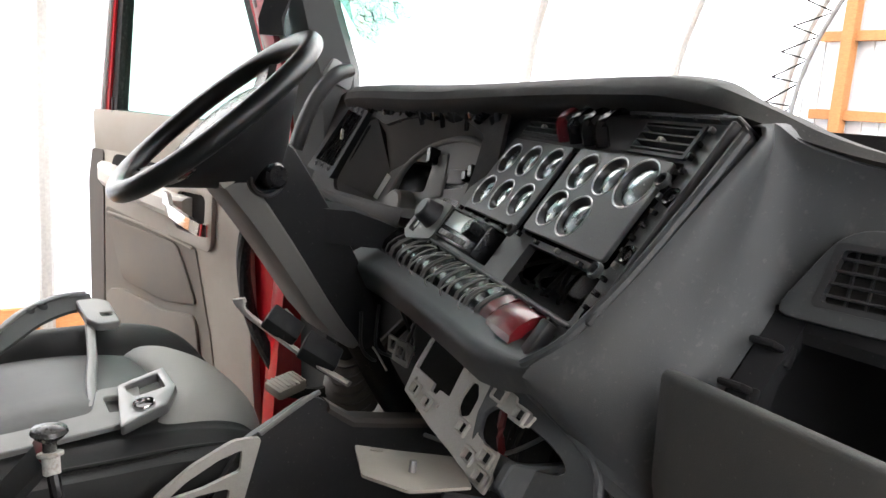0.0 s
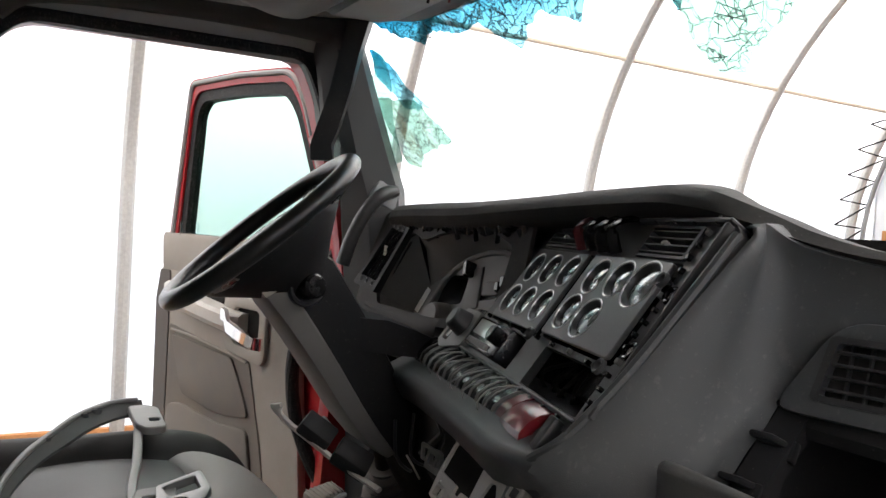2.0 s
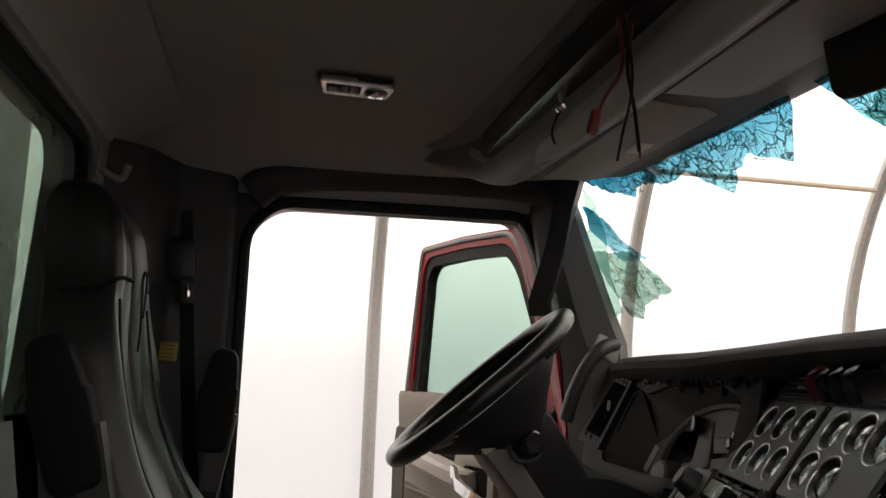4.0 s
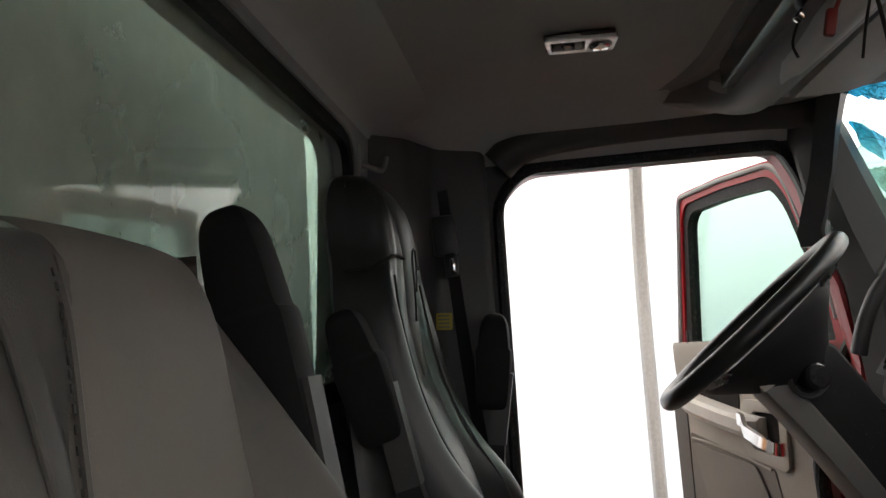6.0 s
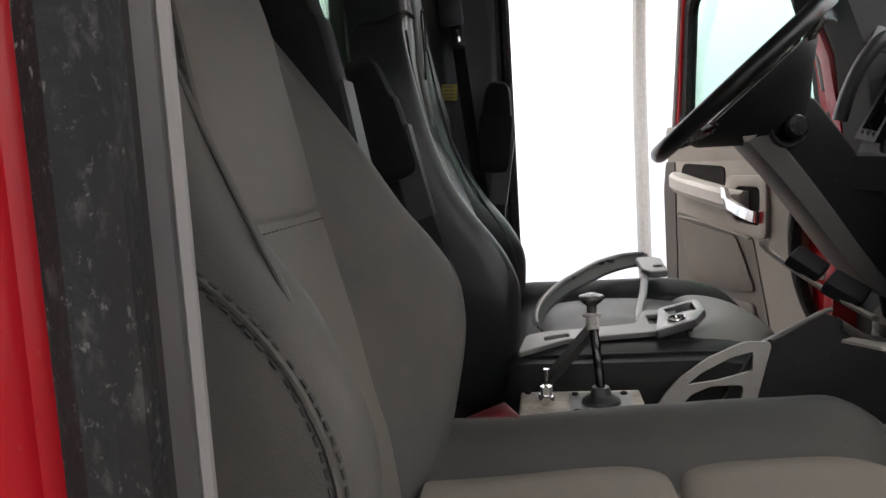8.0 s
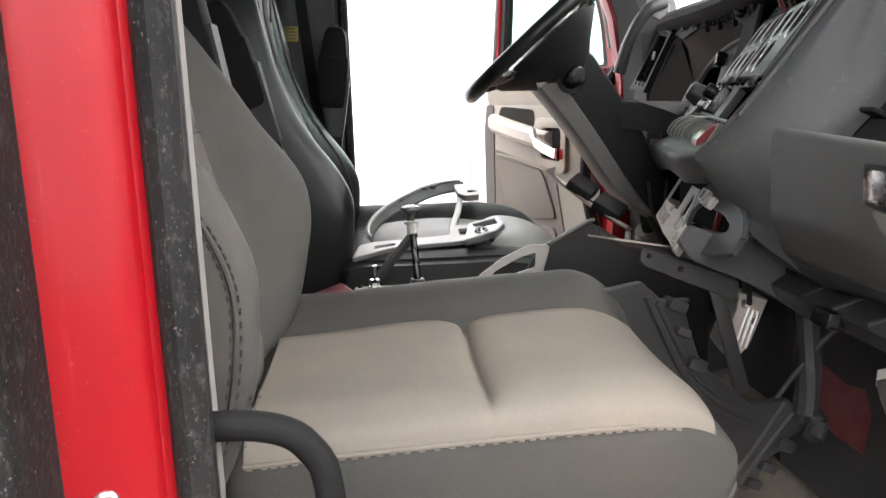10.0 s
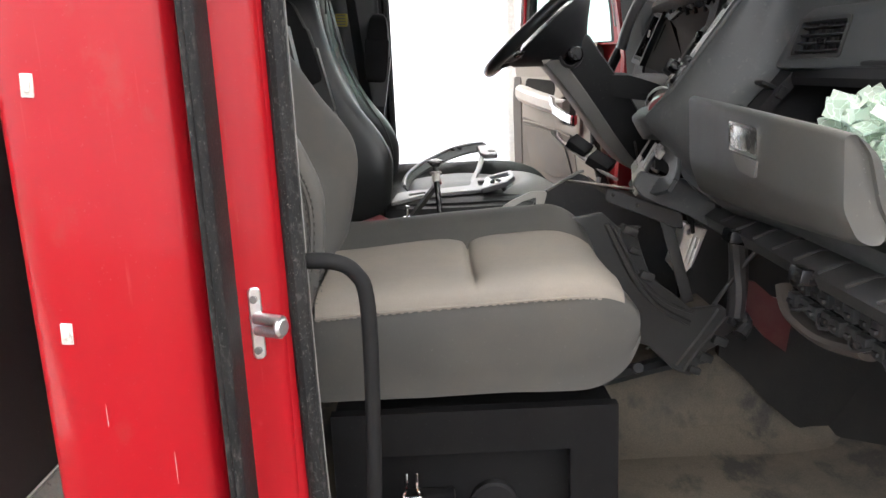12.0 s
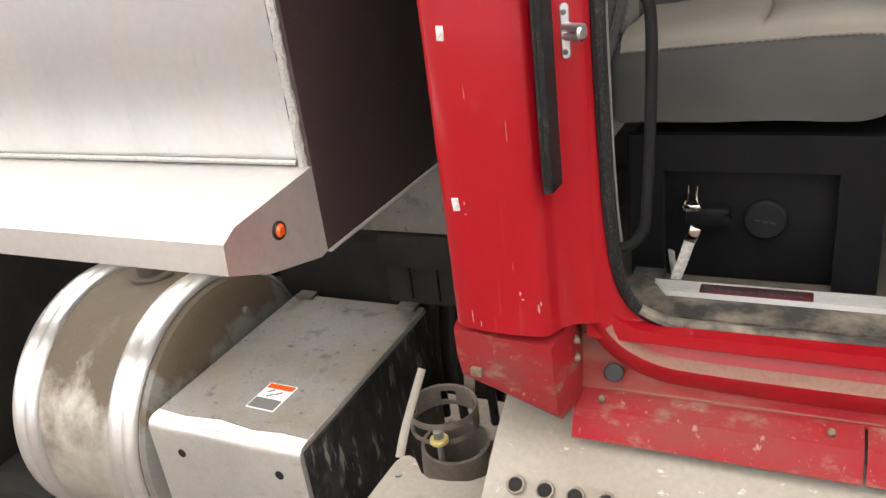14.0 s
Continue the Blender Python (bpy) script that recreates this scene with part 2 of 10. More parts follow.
M_DIRTSTEEL = mat("dirty_steel_sheet", (0.22, 0.197, 0.163), 0.5, 0.35, grain=0.08, grain_scale=90, bump=0.12, speckle=0.2,
                  layers=[(5.0, 0.44, 0.66, 0.6, (0.18, 0.145, 0.105), (0.5, 1, 1), 0.75, 0.0, None), (16.0, 0.6, 0.7, 0.55, (0.14, 0.115, 0.085), (0.5, 1, 1), 0.7, 0.0, None), (34.0, 0.64, 0.7, 0.6, (0.5, 0.48, 0.44), (0.6, 1, 1), 0.3, 0.6, None)])
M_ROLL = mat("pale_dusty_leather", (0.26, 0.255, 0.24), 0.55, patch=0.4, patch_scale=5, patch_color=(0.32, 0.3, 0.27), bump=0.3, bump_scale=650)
M_LIP = mat("dark_trim_lip", (0.045, 0.044, 0.044), 0.4, patch=0.2, patch_scale=30, patch_color=(0.08, 0.075, 0.07))
M_GRIP = mat("black_grip_rubber", (0.011, 0.011, 0.0115), 0.6, patch=0.12, patch_scale=14, patch_color=(0.03, 0.028, 0.026), bump=0.2, spec=0.08)
M_SCREW = mat("muddy_screw_head", (0.15, 0.115, 0.075), 0.75, 0.15, patch=0.6, patch_scale=150, patch_color=(0.08, 0.05, 0.035))
M_ROCKER = mat("red_rocker_paint_under_dust", (0.21, 0.004, 0.009), 0.38, patch=0.65, patch_scale=7, patch_color=(0.165, 0.12, 0.082), coat=0.07, stretch=(0.3, 1, 1.5), speckle=0.1, spec=0.22)
M_TANK = mat("mud_streaked_aluminium", (0.5, 0.48, 0.44), 0.34, 0.8, grain=0.06, grain_scale=120, bump=0.1,
             layers=[(4.0, 0.3, 0.7, 0.5, (0.4, 0.34, 0.26), (1, 1, 0.6), 0.5, 0.3, None), (3.4, 0.42, 0.56, 0.96, (0.085, 0.062, 0.037), (1, 1, 0.8), 0.75, 0.0, (1.03, 0.9)), (14.0, 0.52, 0.7, 0.4, (0.2, 0.15, 0.095), (1, 1, 0.6), 0.8, 0.0, None)])
M_TANKEND = mat("dusty_tank_end", (0.2, 0.19, 0.17), 0.5, 0.3, grain=0.08, grain_scale=120, bump=0.1,
                layers=[(5.0, 0.48, 0.56, 0.95, (0.105, 0.078, 0.048), (1, 1, 1), 0.75, 0.0, (1.1, 1.2))])
# Large grey and warm patches, drawn out vertically, over the bare metal.
M_ALUWALL = mat("mottled_aluminium_sheet", (0.52, 0.525, 0.52), 0.36, 0.85, grain=0.03, grain_scale=60,
                layers=[(1.6, 0.45, 0.7, 0.6, (0.36, 0.36, 0.35), (1.2, 1, 0.5), 0.45, 0.8, None), (2.6, 0.5, 0.72, 0.55, (0.5, 0.4, 0.3), (1.6, 1, 0.35), 0.5, 0.6, None), (26.0, 0.62, 0.72, 0.25, (0.4, 0.36, 0.3), (3, 1, 0.2), 0.5, 0.5, None)])
M_BBTOP = mat("brown_dust_on_metal", (0.19, 0.18, 0.165), 0.5, 0.3, grain=0.12, grain_scale=160, bump=0.15, speckle=0.1,
              layers=[(3.5, 0.42, 0.64, 0.75, (0.15, 0.122, 0.085), (1, 1, 1), 0.8, 0.0, None), (11.0, 0.58, 0.68, 0.8, (0.07, 0.065, 0.058), (1, 1, 1), 0.55, 0.2, None), (34.0, 0.62, 0.68, 0.75, (0.05, 0.045, 0.04), (1, 1, 1), 0.6, 0.1, None), (2.6, 0.55, 0.62, 0.35, (0.12, 0.115, 0.108), (1.5, 0.6, 1), 0.5, 0.3, None)])
M_SCRATCH = mat("scratched_black_plastic", (0.012, 0.012, 0.012), 0.5, spec=0.15, speckle=0.15,
                layers=[(7.0, 0.45, 0.68, 0.6, (0.09, 0.082, 0.075), (1, 1, 0.55), 0.7, 0.0, None), (30.0, 0.56, 0.64, 0.8, (0.2, 0.19, 0.175), (1, 1.4, 0.35), 0.7, 0.0, None), (12.0, 0.5, 0.56, 0.85, (0.01, 0.01, 0.01), (1, 1, 0.8), 0.4, 0.0, None)])
M_LID = mat("dusty_brown_grey_plastic", (0.047, 0.047, 0.044), 0.52, patch=0.4, patch_scale=6, patch_color=(0.085, 0.077, 0.063), bump=0.25, bump_scale=900, speckle=0.12)
M_STRAP = mat("tan_strap", (0.5, 0.42, 0.33), 0.7, grain=0.1, grain_scale=60)
M_CRACK = mat("dark_crack_edge", (0.02, 0.035, 0.035), 0.4, grain=0.1)
M_RING = mat("worn_silver_ring", (0.6, 0.6, 0.6), 0.3, 0.9, patch=0.5, patch_scale=60, patch_color=(0.3, 0.3, 0.3))
M_BEAD = mat("weld_bead", (0.3, 0.285, 0.265), 0.5, 0.3, grain=0.25, grain_scale=200, bump=0.3, bump_scale=200)
M_CREAM = mat("scuffed_cream_paint", (0.42, 0.38, 0.31), 0.5, grain=0.12, grain_scale=90, patch=0.7, patch_scale=22, patch_color=(0.16, 0.12, 0.085), speckle=0.4)
M_BBOX = mat("scuffed_aluminium_sheet", (0.6, 0.59, 0.57), 0.3, 0.8, grain=0.05, grain_scale=120, speckle=0.08,
             layers=[(5.0, 0.45, 0.7, 0.5, (0.46, 0.41, 0.34), (1, 1, 1), 0.5, 0.4, None), (40.0, 0.6, 0.7, 0.3, (0.3, 0.28, 0.25), (0.5, 1, 1), 0.5, 0.5, None)])
M_STEEL = mat("grey_steel_bracket", (0.2, 0.2, 0.2), 0.5, 0.6, patch=0.4, patch_scale=15, patch_color=(0.16, 0.145, 0.12))
M_BODYDARK = mat("dark_maroon_painted_steel", (0.03, 0.018, 0.018), 0.45, bump=0.15, speckle=0.2,
                 layers=[(5.0, 0.45, 0.7, 0.5, (0.055, 0.036, 0.035), (1, 1.6, 0.4), 0.6, 0.0, None), (26.0, 0.66, 0.74, 0.6, (0.15, 0.12, 0.11), (1, 1, 1.5), 0.7, 0.0, None)])
M_CHASSIS = mat("grimy_black_chassis", (0.017, 0.016, 0.015), 0.7, patch=0.25, patch_scale=8, patch_color=(0.05, 0.042, 0.033), bump=0.4, bump_scale=200, speckle=0.15, spec=0.08)
M_FLOOR = mat("dusty_rubber_floor", (0.102, 0.087, 0.068), 0.9, grain=0.15, grain_scale=300, bump=0.4, bump_scale=350, spec=0.2,
              layers=[(4.5, 0.5, 0.66, 0.75, (0.05, 0.047, 0.043), (1, 1, 1), 0.85, 0.0, None), (9.0, 0.53, 0.64, 0.8, (0.032, 0.031, 0.03), (1.3, 0.8, 1), 0.8, 0.0, None), (30.0, 0.6, 0.7, 0.4, (0.06, 0.056, 0.05), (1, 1, 1), 0.8, 0.0, None)])
M_CARPET = mat("black_felt_and_shaded_hollows", (0.017, 0.0164, 0.016), 0.95, patch=0.3, patch_scale=6, patch_color=(0.04, 0.036, 0.032), bump=0.6, bump_scale=300, spec=0.1)
M_BOX = mat("black_painted_steel", (0.0165, 0.0167, 0.0178), 0.5, patch=0.1, patch_scale=12, patch_color=(0.035, 0.031, 0.027), bump=0.15, speckle=0.08, spec=0.1)
M_SEATBASE = mat("black_seat_box_steel", (0.0055, 0.0055, 0.006), 0.5, patch=0.25, patch_scale=9, patch_color=(0.016, 0.0155, 0.015), bump=0.1, speckle=0.05, spec=0.12)
M_TREAD = mat("bright_ribbed_aluminium", (0.5, 0.49, 0.475), 0.42, 0.45, grain=0.05, grain_scale=200, patch=0.3, patch_scale=12, patch_color=(0.45, 0.42, 0.37))
M_CAN = mat("brown_dusty_canister", (0.085, 0.07, 0.055), 0.7, grain=0.15, grain_scale=150, patch=0.5, patch_scale=20, patch_color=(0.16, 0.13, 0.1), bump=0.2)
M_BRASS = mat("yellow_washer", (0.45, 0.37, 0.14), 0.5, 0.3, grain=0.15, grain_scale=200)
M_YELLOW = mat("yellow_tag", (0.3, 0.23, 0.025), 0.6, grain=0.1)
M_WHITE = mat("white_plastic", (0.5, 0.485, 0.45), 0.55, patch=0.7, patch_scale=150, patch_color=(0.2, 0.15, 0.12))
M_WEB = mat("black_belt_webbing", (0.02, 0.02, 0.021), 0.8, grain=0.3, grain_scale=900)
M_REDPL = mat("red_translucent_plastic", (0.15, 0.006, 0.012), 0.3, coat=0.3, patch=0.35, patch_scale=30, patch_color=(0.1, 0.05, 0.045), speckle=0.4)
M_REDDK = mat("dark_red_enamel", (0.05, 0.003, 0.005), 0.4, patch=0.3, patch_scale=30, patch_color=(0.08, 0.05, 0.04))
M_ORANGE = mat("orange_lamp_lens", (0.55, 0.08, 0.01), 0.25, coat=0.3, grain=0.1)
M_SCREEN = mat("grey_lcd_screen", (0.55, 0.57, 0.56), 0.12, coat=0.5, grain=0.02)
M_WOOD = mat("orange_lumber", (0.4, 0.18, 0.066), 0.65, grain=0.2, grain_scale=30, stretch=(1, 1, 6), patch=0.3, patch_scale=8, patch_color=(0.36, 0.15, 0.05))
M_PIPE = mat("galvanised_pipe", (0.42, 0.41, 0.39), 0.45, 0.6, grain=0.1, grain_scale=40)
M_CLAD = mat("white_steel_cladding", (0.62, 0.63, 0.64), 0.45, 0.1, patch=0.15, patch_scale=3, patch_color=(0.5, 0.5, 0.5))
M_GROUND = mat("packed_dirt", (0.1, 0.083, 0.065), 0.95, grain=0.2, grain_scale=60, patch=0.6, patch_scale=1.5, patch_color=(0.06, 0.05, 0.042), bump=0.5, bump_scale=80)
M_PAPER = mat("white_sticker", (0.68, 0.67, 0.63), 0.5, patch=0.2, patch_scale=40, patch_color=(0.4, 0.35, 0.3))
M_CHIP = mat("bare_primer_chip", (0.42, 0.27, 0.24), 0.7, patch=0.5, patch_scale=120, patch_color=(0.3, 0.06, 0.05))
M_INK = mat("grey_ink", (0.1, 0.1, 0.095), 0.6, grain=0.1)
M_WIRERED = mat("red_wire", (0.13, 0.01, 0.008), 0.5, grain=0.1)
M_COPPER = mat("coloured_wires", (0.16, 0.09, 0.05), 0.5, patch=0.8, patch_scale=60, patch_color=(0.05, 0.2, 0.1))


def glass(name, color, rough=0.02, body=0.0, edge=1.0, cracks=0.95, crack_scale=38.0, crack_width=0.035, dust=0.0, band=None):
    """Thin glass: a clear tinted pane with a true mirror gloss; body: how much of it is crazed and milky."""
    m = bpy.data.materials.new(name)
    m.use_nodes = True
    N, L = m.node_tree.nodes, m.node_tree.links
    N.remove(N["Principled BSDF"])
    tr = N.new("ShaderNodeBsdfTransparent")
    tr.inputs[0].default_value = (*color, 1)
    if band:
        # sun band: the tint deepens towards the top edge of the windscreen
        gp = N.new("ShaderNodeNewGeometry")
        sx = N.new("ShaderNodeSeparateXYZ")
        L.new(gp.outputs["Position"], sx.inputs[0])
        br = N.new("ShaderNodeMapRange")
        br.inputs["From Min"].default_value, br.inputs["From Max"].default_value = band[0], band[1]
        L.new(sx.outputs["Z"], br.inputs["Value"])
        bx = N.new("ShaderNodeMix")
        bx.data_type = "RGBA"
        L.new(br.outputs[0], bx.inputs[0])
        bx.inputs[6].default_value = (*band[2], 1)
        bx.inputs[7].default_value = (*color, 1)
        L.new(bx.outputs[2], tr.inputs[0])
    gl = N.new("ShaderNodeBsdfGlossy")
    gl.inputs["Roughness"].default_value = rough
    lw = N.new("ShaderNodeLayerWeight")
    lw.inputs[0].default_value = 0.5
    pw = N.new("ShaderNodeMath")
    pw.operation = "POWER"
    pw.inputs[1].default_value = 4.0
    L.new(lw.outputs["Facing"], pw.inputs[0])
    fr = N.new("ShaderNodeMapRange")
    fr.inputs["To Min"].default_value, fr.inputs["To Max"].default_value = 0.035, 0.9
    L.new(pw.outputs[0], fr.inputs["Value"])
    mx = N.new("ShaderNodeMixShader")
    L.new(fr.outputs[0], mx.inputs[0])
    L.new(tr.outputs[0], mx.inputs[1])
    L.new(gl.outputs[0], mx.inputs[2])
    last = mx.outputs[0]
    if body:
        df = N.new("ShaderNodeBsdfTranslucent")
        df.inputs[0].default_value = (*(c * edge for c in color), 1)
        geo = N.new("ShaderNodeNewGeometry")
        vo = N.new("ShaderNodeTexVoronoi")
        vo.feature = "DISTANCE_TO_EDGE"
        vo.inputs["Scale"].default_value = crack_scale
        nv = N.new("ShaderNodeTexNoise")
        nv.inputs["Scale"].default_value = 16.0
        nv.inputs["Detail"].default_value = 3.0
        L.new(geo.outputs["Position"], nv.inputs["Vector"])
        ma = N.new("ShaderNodeVectorMath")
        ma.operation = "MULTIPLY_ADD"
        ma.inputs[1].default_value = (0.05, 0.09, 0.05)
        L.new(nv.outputs["Color"], ma.inputs[0])
        L.new(geo.outputs["Position"], ma.inputs[2])
        L.new(ma.outputs[0], vo.inputs["Vector"])
        r = N.new("ShaderNodeMapRange")
        r.inputs["From Min"].default_value, r.inputs["From Max"].default_value = 0.0, crack_width
        r.inputs["To Min"].default_value, r.inputs["To Max"].default_value = cracks, body
        L.new(vo.outputs[0], r.inputs["Value"])
        m2 = N.new("ShaderNodeMixShader")
        L.new(r.outputs[0], m2.inputs[0])
        L.new(last, m2.inputs[1])
        L.new(df.outputs[0], m2.inputs[2])
        last = m2.outputs[0]
    if dust:
        dd = N.new("ShaderNodeBsdfDiffuse")
        dd.inputs[0].default_value = (0.75, 0.8, 0.7, 1)
        nz = N.new("ShaderNodeTexNoise")
        nz.inputs["Scale"].default_value = 5.0
        nz.inputs["Detail"].default_value = 7.0
        g2 = N.new("ShaderNodeNewGeometry")
        L.new(g2.outputs["Position"], nz.inputs["Vector"])
        r2 = N.new("ShaderNodeMapRange")
        r2.inputs["From Min"].default_value, r2.inputs["From Max"].default_value = 0.3, 0.7
        r2.inputs["To Min"].default_value, r2.inputs["To Max"].default_value = dust * 0.6, dust * 1.4
        L.new(nz.outputs[0], r2.inputs["Value"])
        m3 = N.new("ShaderNodeMixShader")
        L.new(r2.outputs[0], m3.inputs[0])
        L.new(last, m3.inputs[1])
        L.new(dd.outputs[0], m3.inputs[2])
        last = m3.outputs[0]
    L.new(last, N["Material Output"].inputs[0])
    return m


M_GLASS = glass("green_tinted_glass", (0.62, 0.76, 0.71))
# The rear pane's pale dust film also carries the reflections seen on it.
M_REARGLASS = glass("rear_glass_dust_and_reflection", (0.72, 0.87, 0.79), 0.04, 0.05, 0.9, 0.06, dust=0.24)
M_SHARD = glass("crazed_clear_glass", (0.58, 0.76, 0.7), 0.05, 0.05, 0.1, 0.92, 42.0, 0.036)
M_FLAP = glass("pale_green_glass", (0.66, 0.82, 0.78), 0.04, 0.08, 0.2, 0.3, 14.0, 0.02)
M_TEALGLASS = glass("smooth_blue_tinted_glass", (0.08, 0.45, 0.6), 0.04, 0.02, 0.04, 0.35, 16.0, 0.03, band=(2.56, 2.68, (0.66, 0.88, 0.92)))
M_CRUMB = glass("pale_green_glass_crumbs", (0.82, 0.94, 0.9), 0.08, 0.1, 0.9, 0.5, 60.0, dust=0.3)
M_SHARDBLUE = glass("crazed_blue_tinted_glass", (0.1, 0.42, 0.56), 0.05, 0.02, 0.04, 0.95, 50.0, 0.06, band=(2.585, 2.715, (0.66, 0.9, 0.94)))

# barn fabric lets the daylight through
M_FABRIC = bpy.data.materials.new("white_translucent_fabric")
M_FABRIC.use_nodes = True
_n, _l = M_FABRIC.node_tree.nodes, M_FABRIC.node_tree.links
_n.remove(_n["Principled BSDF"])
_d, _t, _m = _n.new("ShaderNodeBsdfDiffuse"), _n.new("ShaderNodeBsdfTranslucent"), _n.new("ShaderNodeMixShader")
_nz, _rp = _n.new("ShaderNodeTexNoise"), _n.new("ShaderNodeMapRange")
_nz.inputs["Scale"].default_value = 0.8
_nz.inputs["Detail"].default_value = 8
_rp.inputs["To Min"].default_value, _rp.inputs["To Max"].default_value = 0.86, 0.94
_g = _n.new("ShaderNodeNewGeometry")
_l.new(_g.outputs["Position"], _nz.inputs["Vector"])
_cm = _n.new("ShaderNodeCombineColor")
_l.new(_nz.outputs[0], _rp.inputs["Value"])
for _i in range(3):
    _l.new(_rp.outputs[0], _cm.inputs[_i])
_w = _n.new("ShaderNodeVectorMath")
_w.operation = "MULTIPLY"
_w.inputs[1].default_value = (1.0, 0.965, 0.9)      # aged, slightly creamy weave
_l.new(_cm.outputs[0], _w.inputs[0])
_l.new(_w.outputs[0], _d.inputs[0])
_l.new(_w.outputs[0], _t.inputs[0])
_m.inputs[0].default_value = 0.62
_l.new(_d.outputs[0], _m.inputs[1])
_l.new(_t.outputs[0], _m.inputs[2])
_l.new(_m.outputs[0], _n["Material Output"].inputs[0])


# ---- mesh helpers ----
V = Vector


def finish(bm, mat_, name, sharp=32, at=None):
    bmesh.ops.remove_doubles(bm, verts=bm.verts, dist=0.00005)
    bmesh.ops.recalc_face_normals(bm, faces=bm.faces)
    for f in bm.faces:
        f.smooth = True
    for e in bm.edges:
        if len(e.link_faces) == 2 and e.calc_face_angle(0) > radians(sharp):
            e.smooth = False
    me = bpy.data.meshes.new(name)
    bm.to_mesh(me)
    bm.free()
    me.materials.append(mat_)
    ob = new(name, me)
    return ob


def part(name, bm, material, parent=None, label=""):
    ob = finish(bm, material, name)
    if parent is not None:
        ob.parent = parent
        ob.matrix_parent_inverse = parent.matrix_basis.inverted()
    if label:
        ob["label"] = label
    return ob


def thing(name, at, label, category, group="", kind=""):
    ob = new(name)
    ob.location = at
    ob.empty_display_size = 0.05
    return tagged(ob, label, category, group, kind)


def solo(name, bm, material, label, category, group="", kind=""):
    return tagged(finish(bm, material, name), label, category, group, kind)


def box(bm, lo, hi, bevel=0.0, seg=2, m=None):
    vs = [bm.verts.new((x, y, z)) for z in (lo[2], hi[2]) for y in (lo[1], hi[1]) for x in (lo[0], hi[0])]
    fs = [(0, 2, 3, 1), (4, 5, 7, 6), (0, 1, 5, 4), (2, 6, 7, 3), (0, 4, 6, 2), (1, 3, 7, 5)]
    faces = [bm.faces.new([vs[i] for i in f]) for f in fs]
    if bevel:
        r = bmesh.ops.bevel(bm, geom=list({e for f in faces for e in f.edges}), offset=bevel, segments=seg, profile=0.5, affect="EDGES")
        vs = list({v for f in r["faces"] for v in f.verts} | {v for v in vs if v.is_valid})
    if m is not None:
        bmesh.ops.transform(bm, matrix=m, verts=vs)
    return vs


def obox(bm, c, size, rot=(0, 0, 0), bevel=0.0, seg=2):
    h = [s / 2 for s in size]
    return box(bm, [-a for a in h], h, bevel, seg, pose(*c, *rot))


def circle_pts(r, n, ry=None):
    return [(r * math.cos(2 * math.pi * i / n), (ry or r) * math.sin(2 * math.pi * i / n)) for i in range(n)]


def loft(bm, rings, caps=True, closed=True):
    """Skins rings of points of equal count."""
    rows = [[bm.verts.new(p) for p in ring] for ring in rings]
    n = len(rows[0])
    for a, b in zip(rows, rows[1:]):
        for i in range(n if closed else n - 1):
            j = (i + 1) % n
            bm.faces.new((a[i], a[j], b[j], b[i]))
    if caps and closed:
        bm.faces.new(rows[0][::-1])
        bm.faces.new(rows[-1])
    return rows


def smooth_path(pts, steps=6):
    pts = [V(p) for p in pts]
    out = []
    for i in range(len(pts) - 1):
        p0, p1, p2, p3 = pts[max(i - 1, 0)], pts[i], pts[i + 1], pts[min(i + 2, len(pts) - 1)]
        for s in range(steps):
            t = s / steps
            out.append(0.5 * ((2 * p1) + (p2 - p0) * t + (2 * p0 - 5 * p1 + 4 * p2 - p3) * t * t + (3 * p1 - p0 - 3 * p2 + p3) * t ** 3))
    out.append(pts[-1])
    return out


def tube(bm, pts, r, n=10, steps=6, radii=None, closed=False, flat=1.0):
    path = smooth_path(pts, steps) if steps else [V(p) for p in pts]
    rings = []
    up = V((0.123, 0.31, 0.94)).normalized()
    for i, p in enumerate(path):
        d = (path[min(i + 1, len(path) - 1)] - path[max(i - 1, 0)]).normalized()
        a = d.cross(up)
        if a.length < 0.05:
            a = d.cross(V((1, 0, 0)))
        a.normalize()
        b = a.cross(d).normalized()
        rr = r if radii is None else radii[0] + (radii[1] - radii[0]) * i / (len(path) - 1)
        rings.append([p + a * (rr * c) + b * (rr * s * flat) for c, s in circle_pts(1, n)])
    loft(bm, rings)


def cyl(bm, a, b, r, n=20, r2=None, bevel=0.0):
    a, b = V(a), V(b)
    d = (b - a).normalized()
    q = d.to_track_quat("Z", "Y").to_matrix()
    L = (b - a).length
    r2 = r if r2 is None else r2
    prof = [(r, 0), (r2, L)] if not bevel else [(r - bevel, 0), (r, bevel), (r2, L - bevel), (r2 - bevel, L)]
    loft(bm, [[a + q @ V((x * rr, y * rr, h)) for x, y in circle_pts(1, n)] for rr, h in prof])


def ring_between(bm, c, axis, r_out, r_in, depth, n=28):
    """A flat ring with a hole, its face towards axis."""
    q = V(axis).to_track_quat("Z", "Y").to_matrix()
    prof = [(r_out, 0), (r_out, depth * 0.7), (r_out - (r_out - r_in) * 0.3, depth), (r_in + (r_out - r_in) * 0.2, depth * 0.8), (r_in, 0)]
    rings = [[V(c) + q @ V((x * rr, y * rr, h)) for x, y in circle_pts(1, n)] for rr, h in prof]
    loft(bm, rings + [rings[0]], caps=False)


def frame_of(o, u, v):
    """The pose with x along u, y along v, z towards u x v."""
    u = V(u).normalized()
    w = u.cross(V(v)).normalized()
    v = w.cross(u)
    m = Matrix((u, v, w)).transposed().to_4x4()
    m.translation = V(o)
    return m


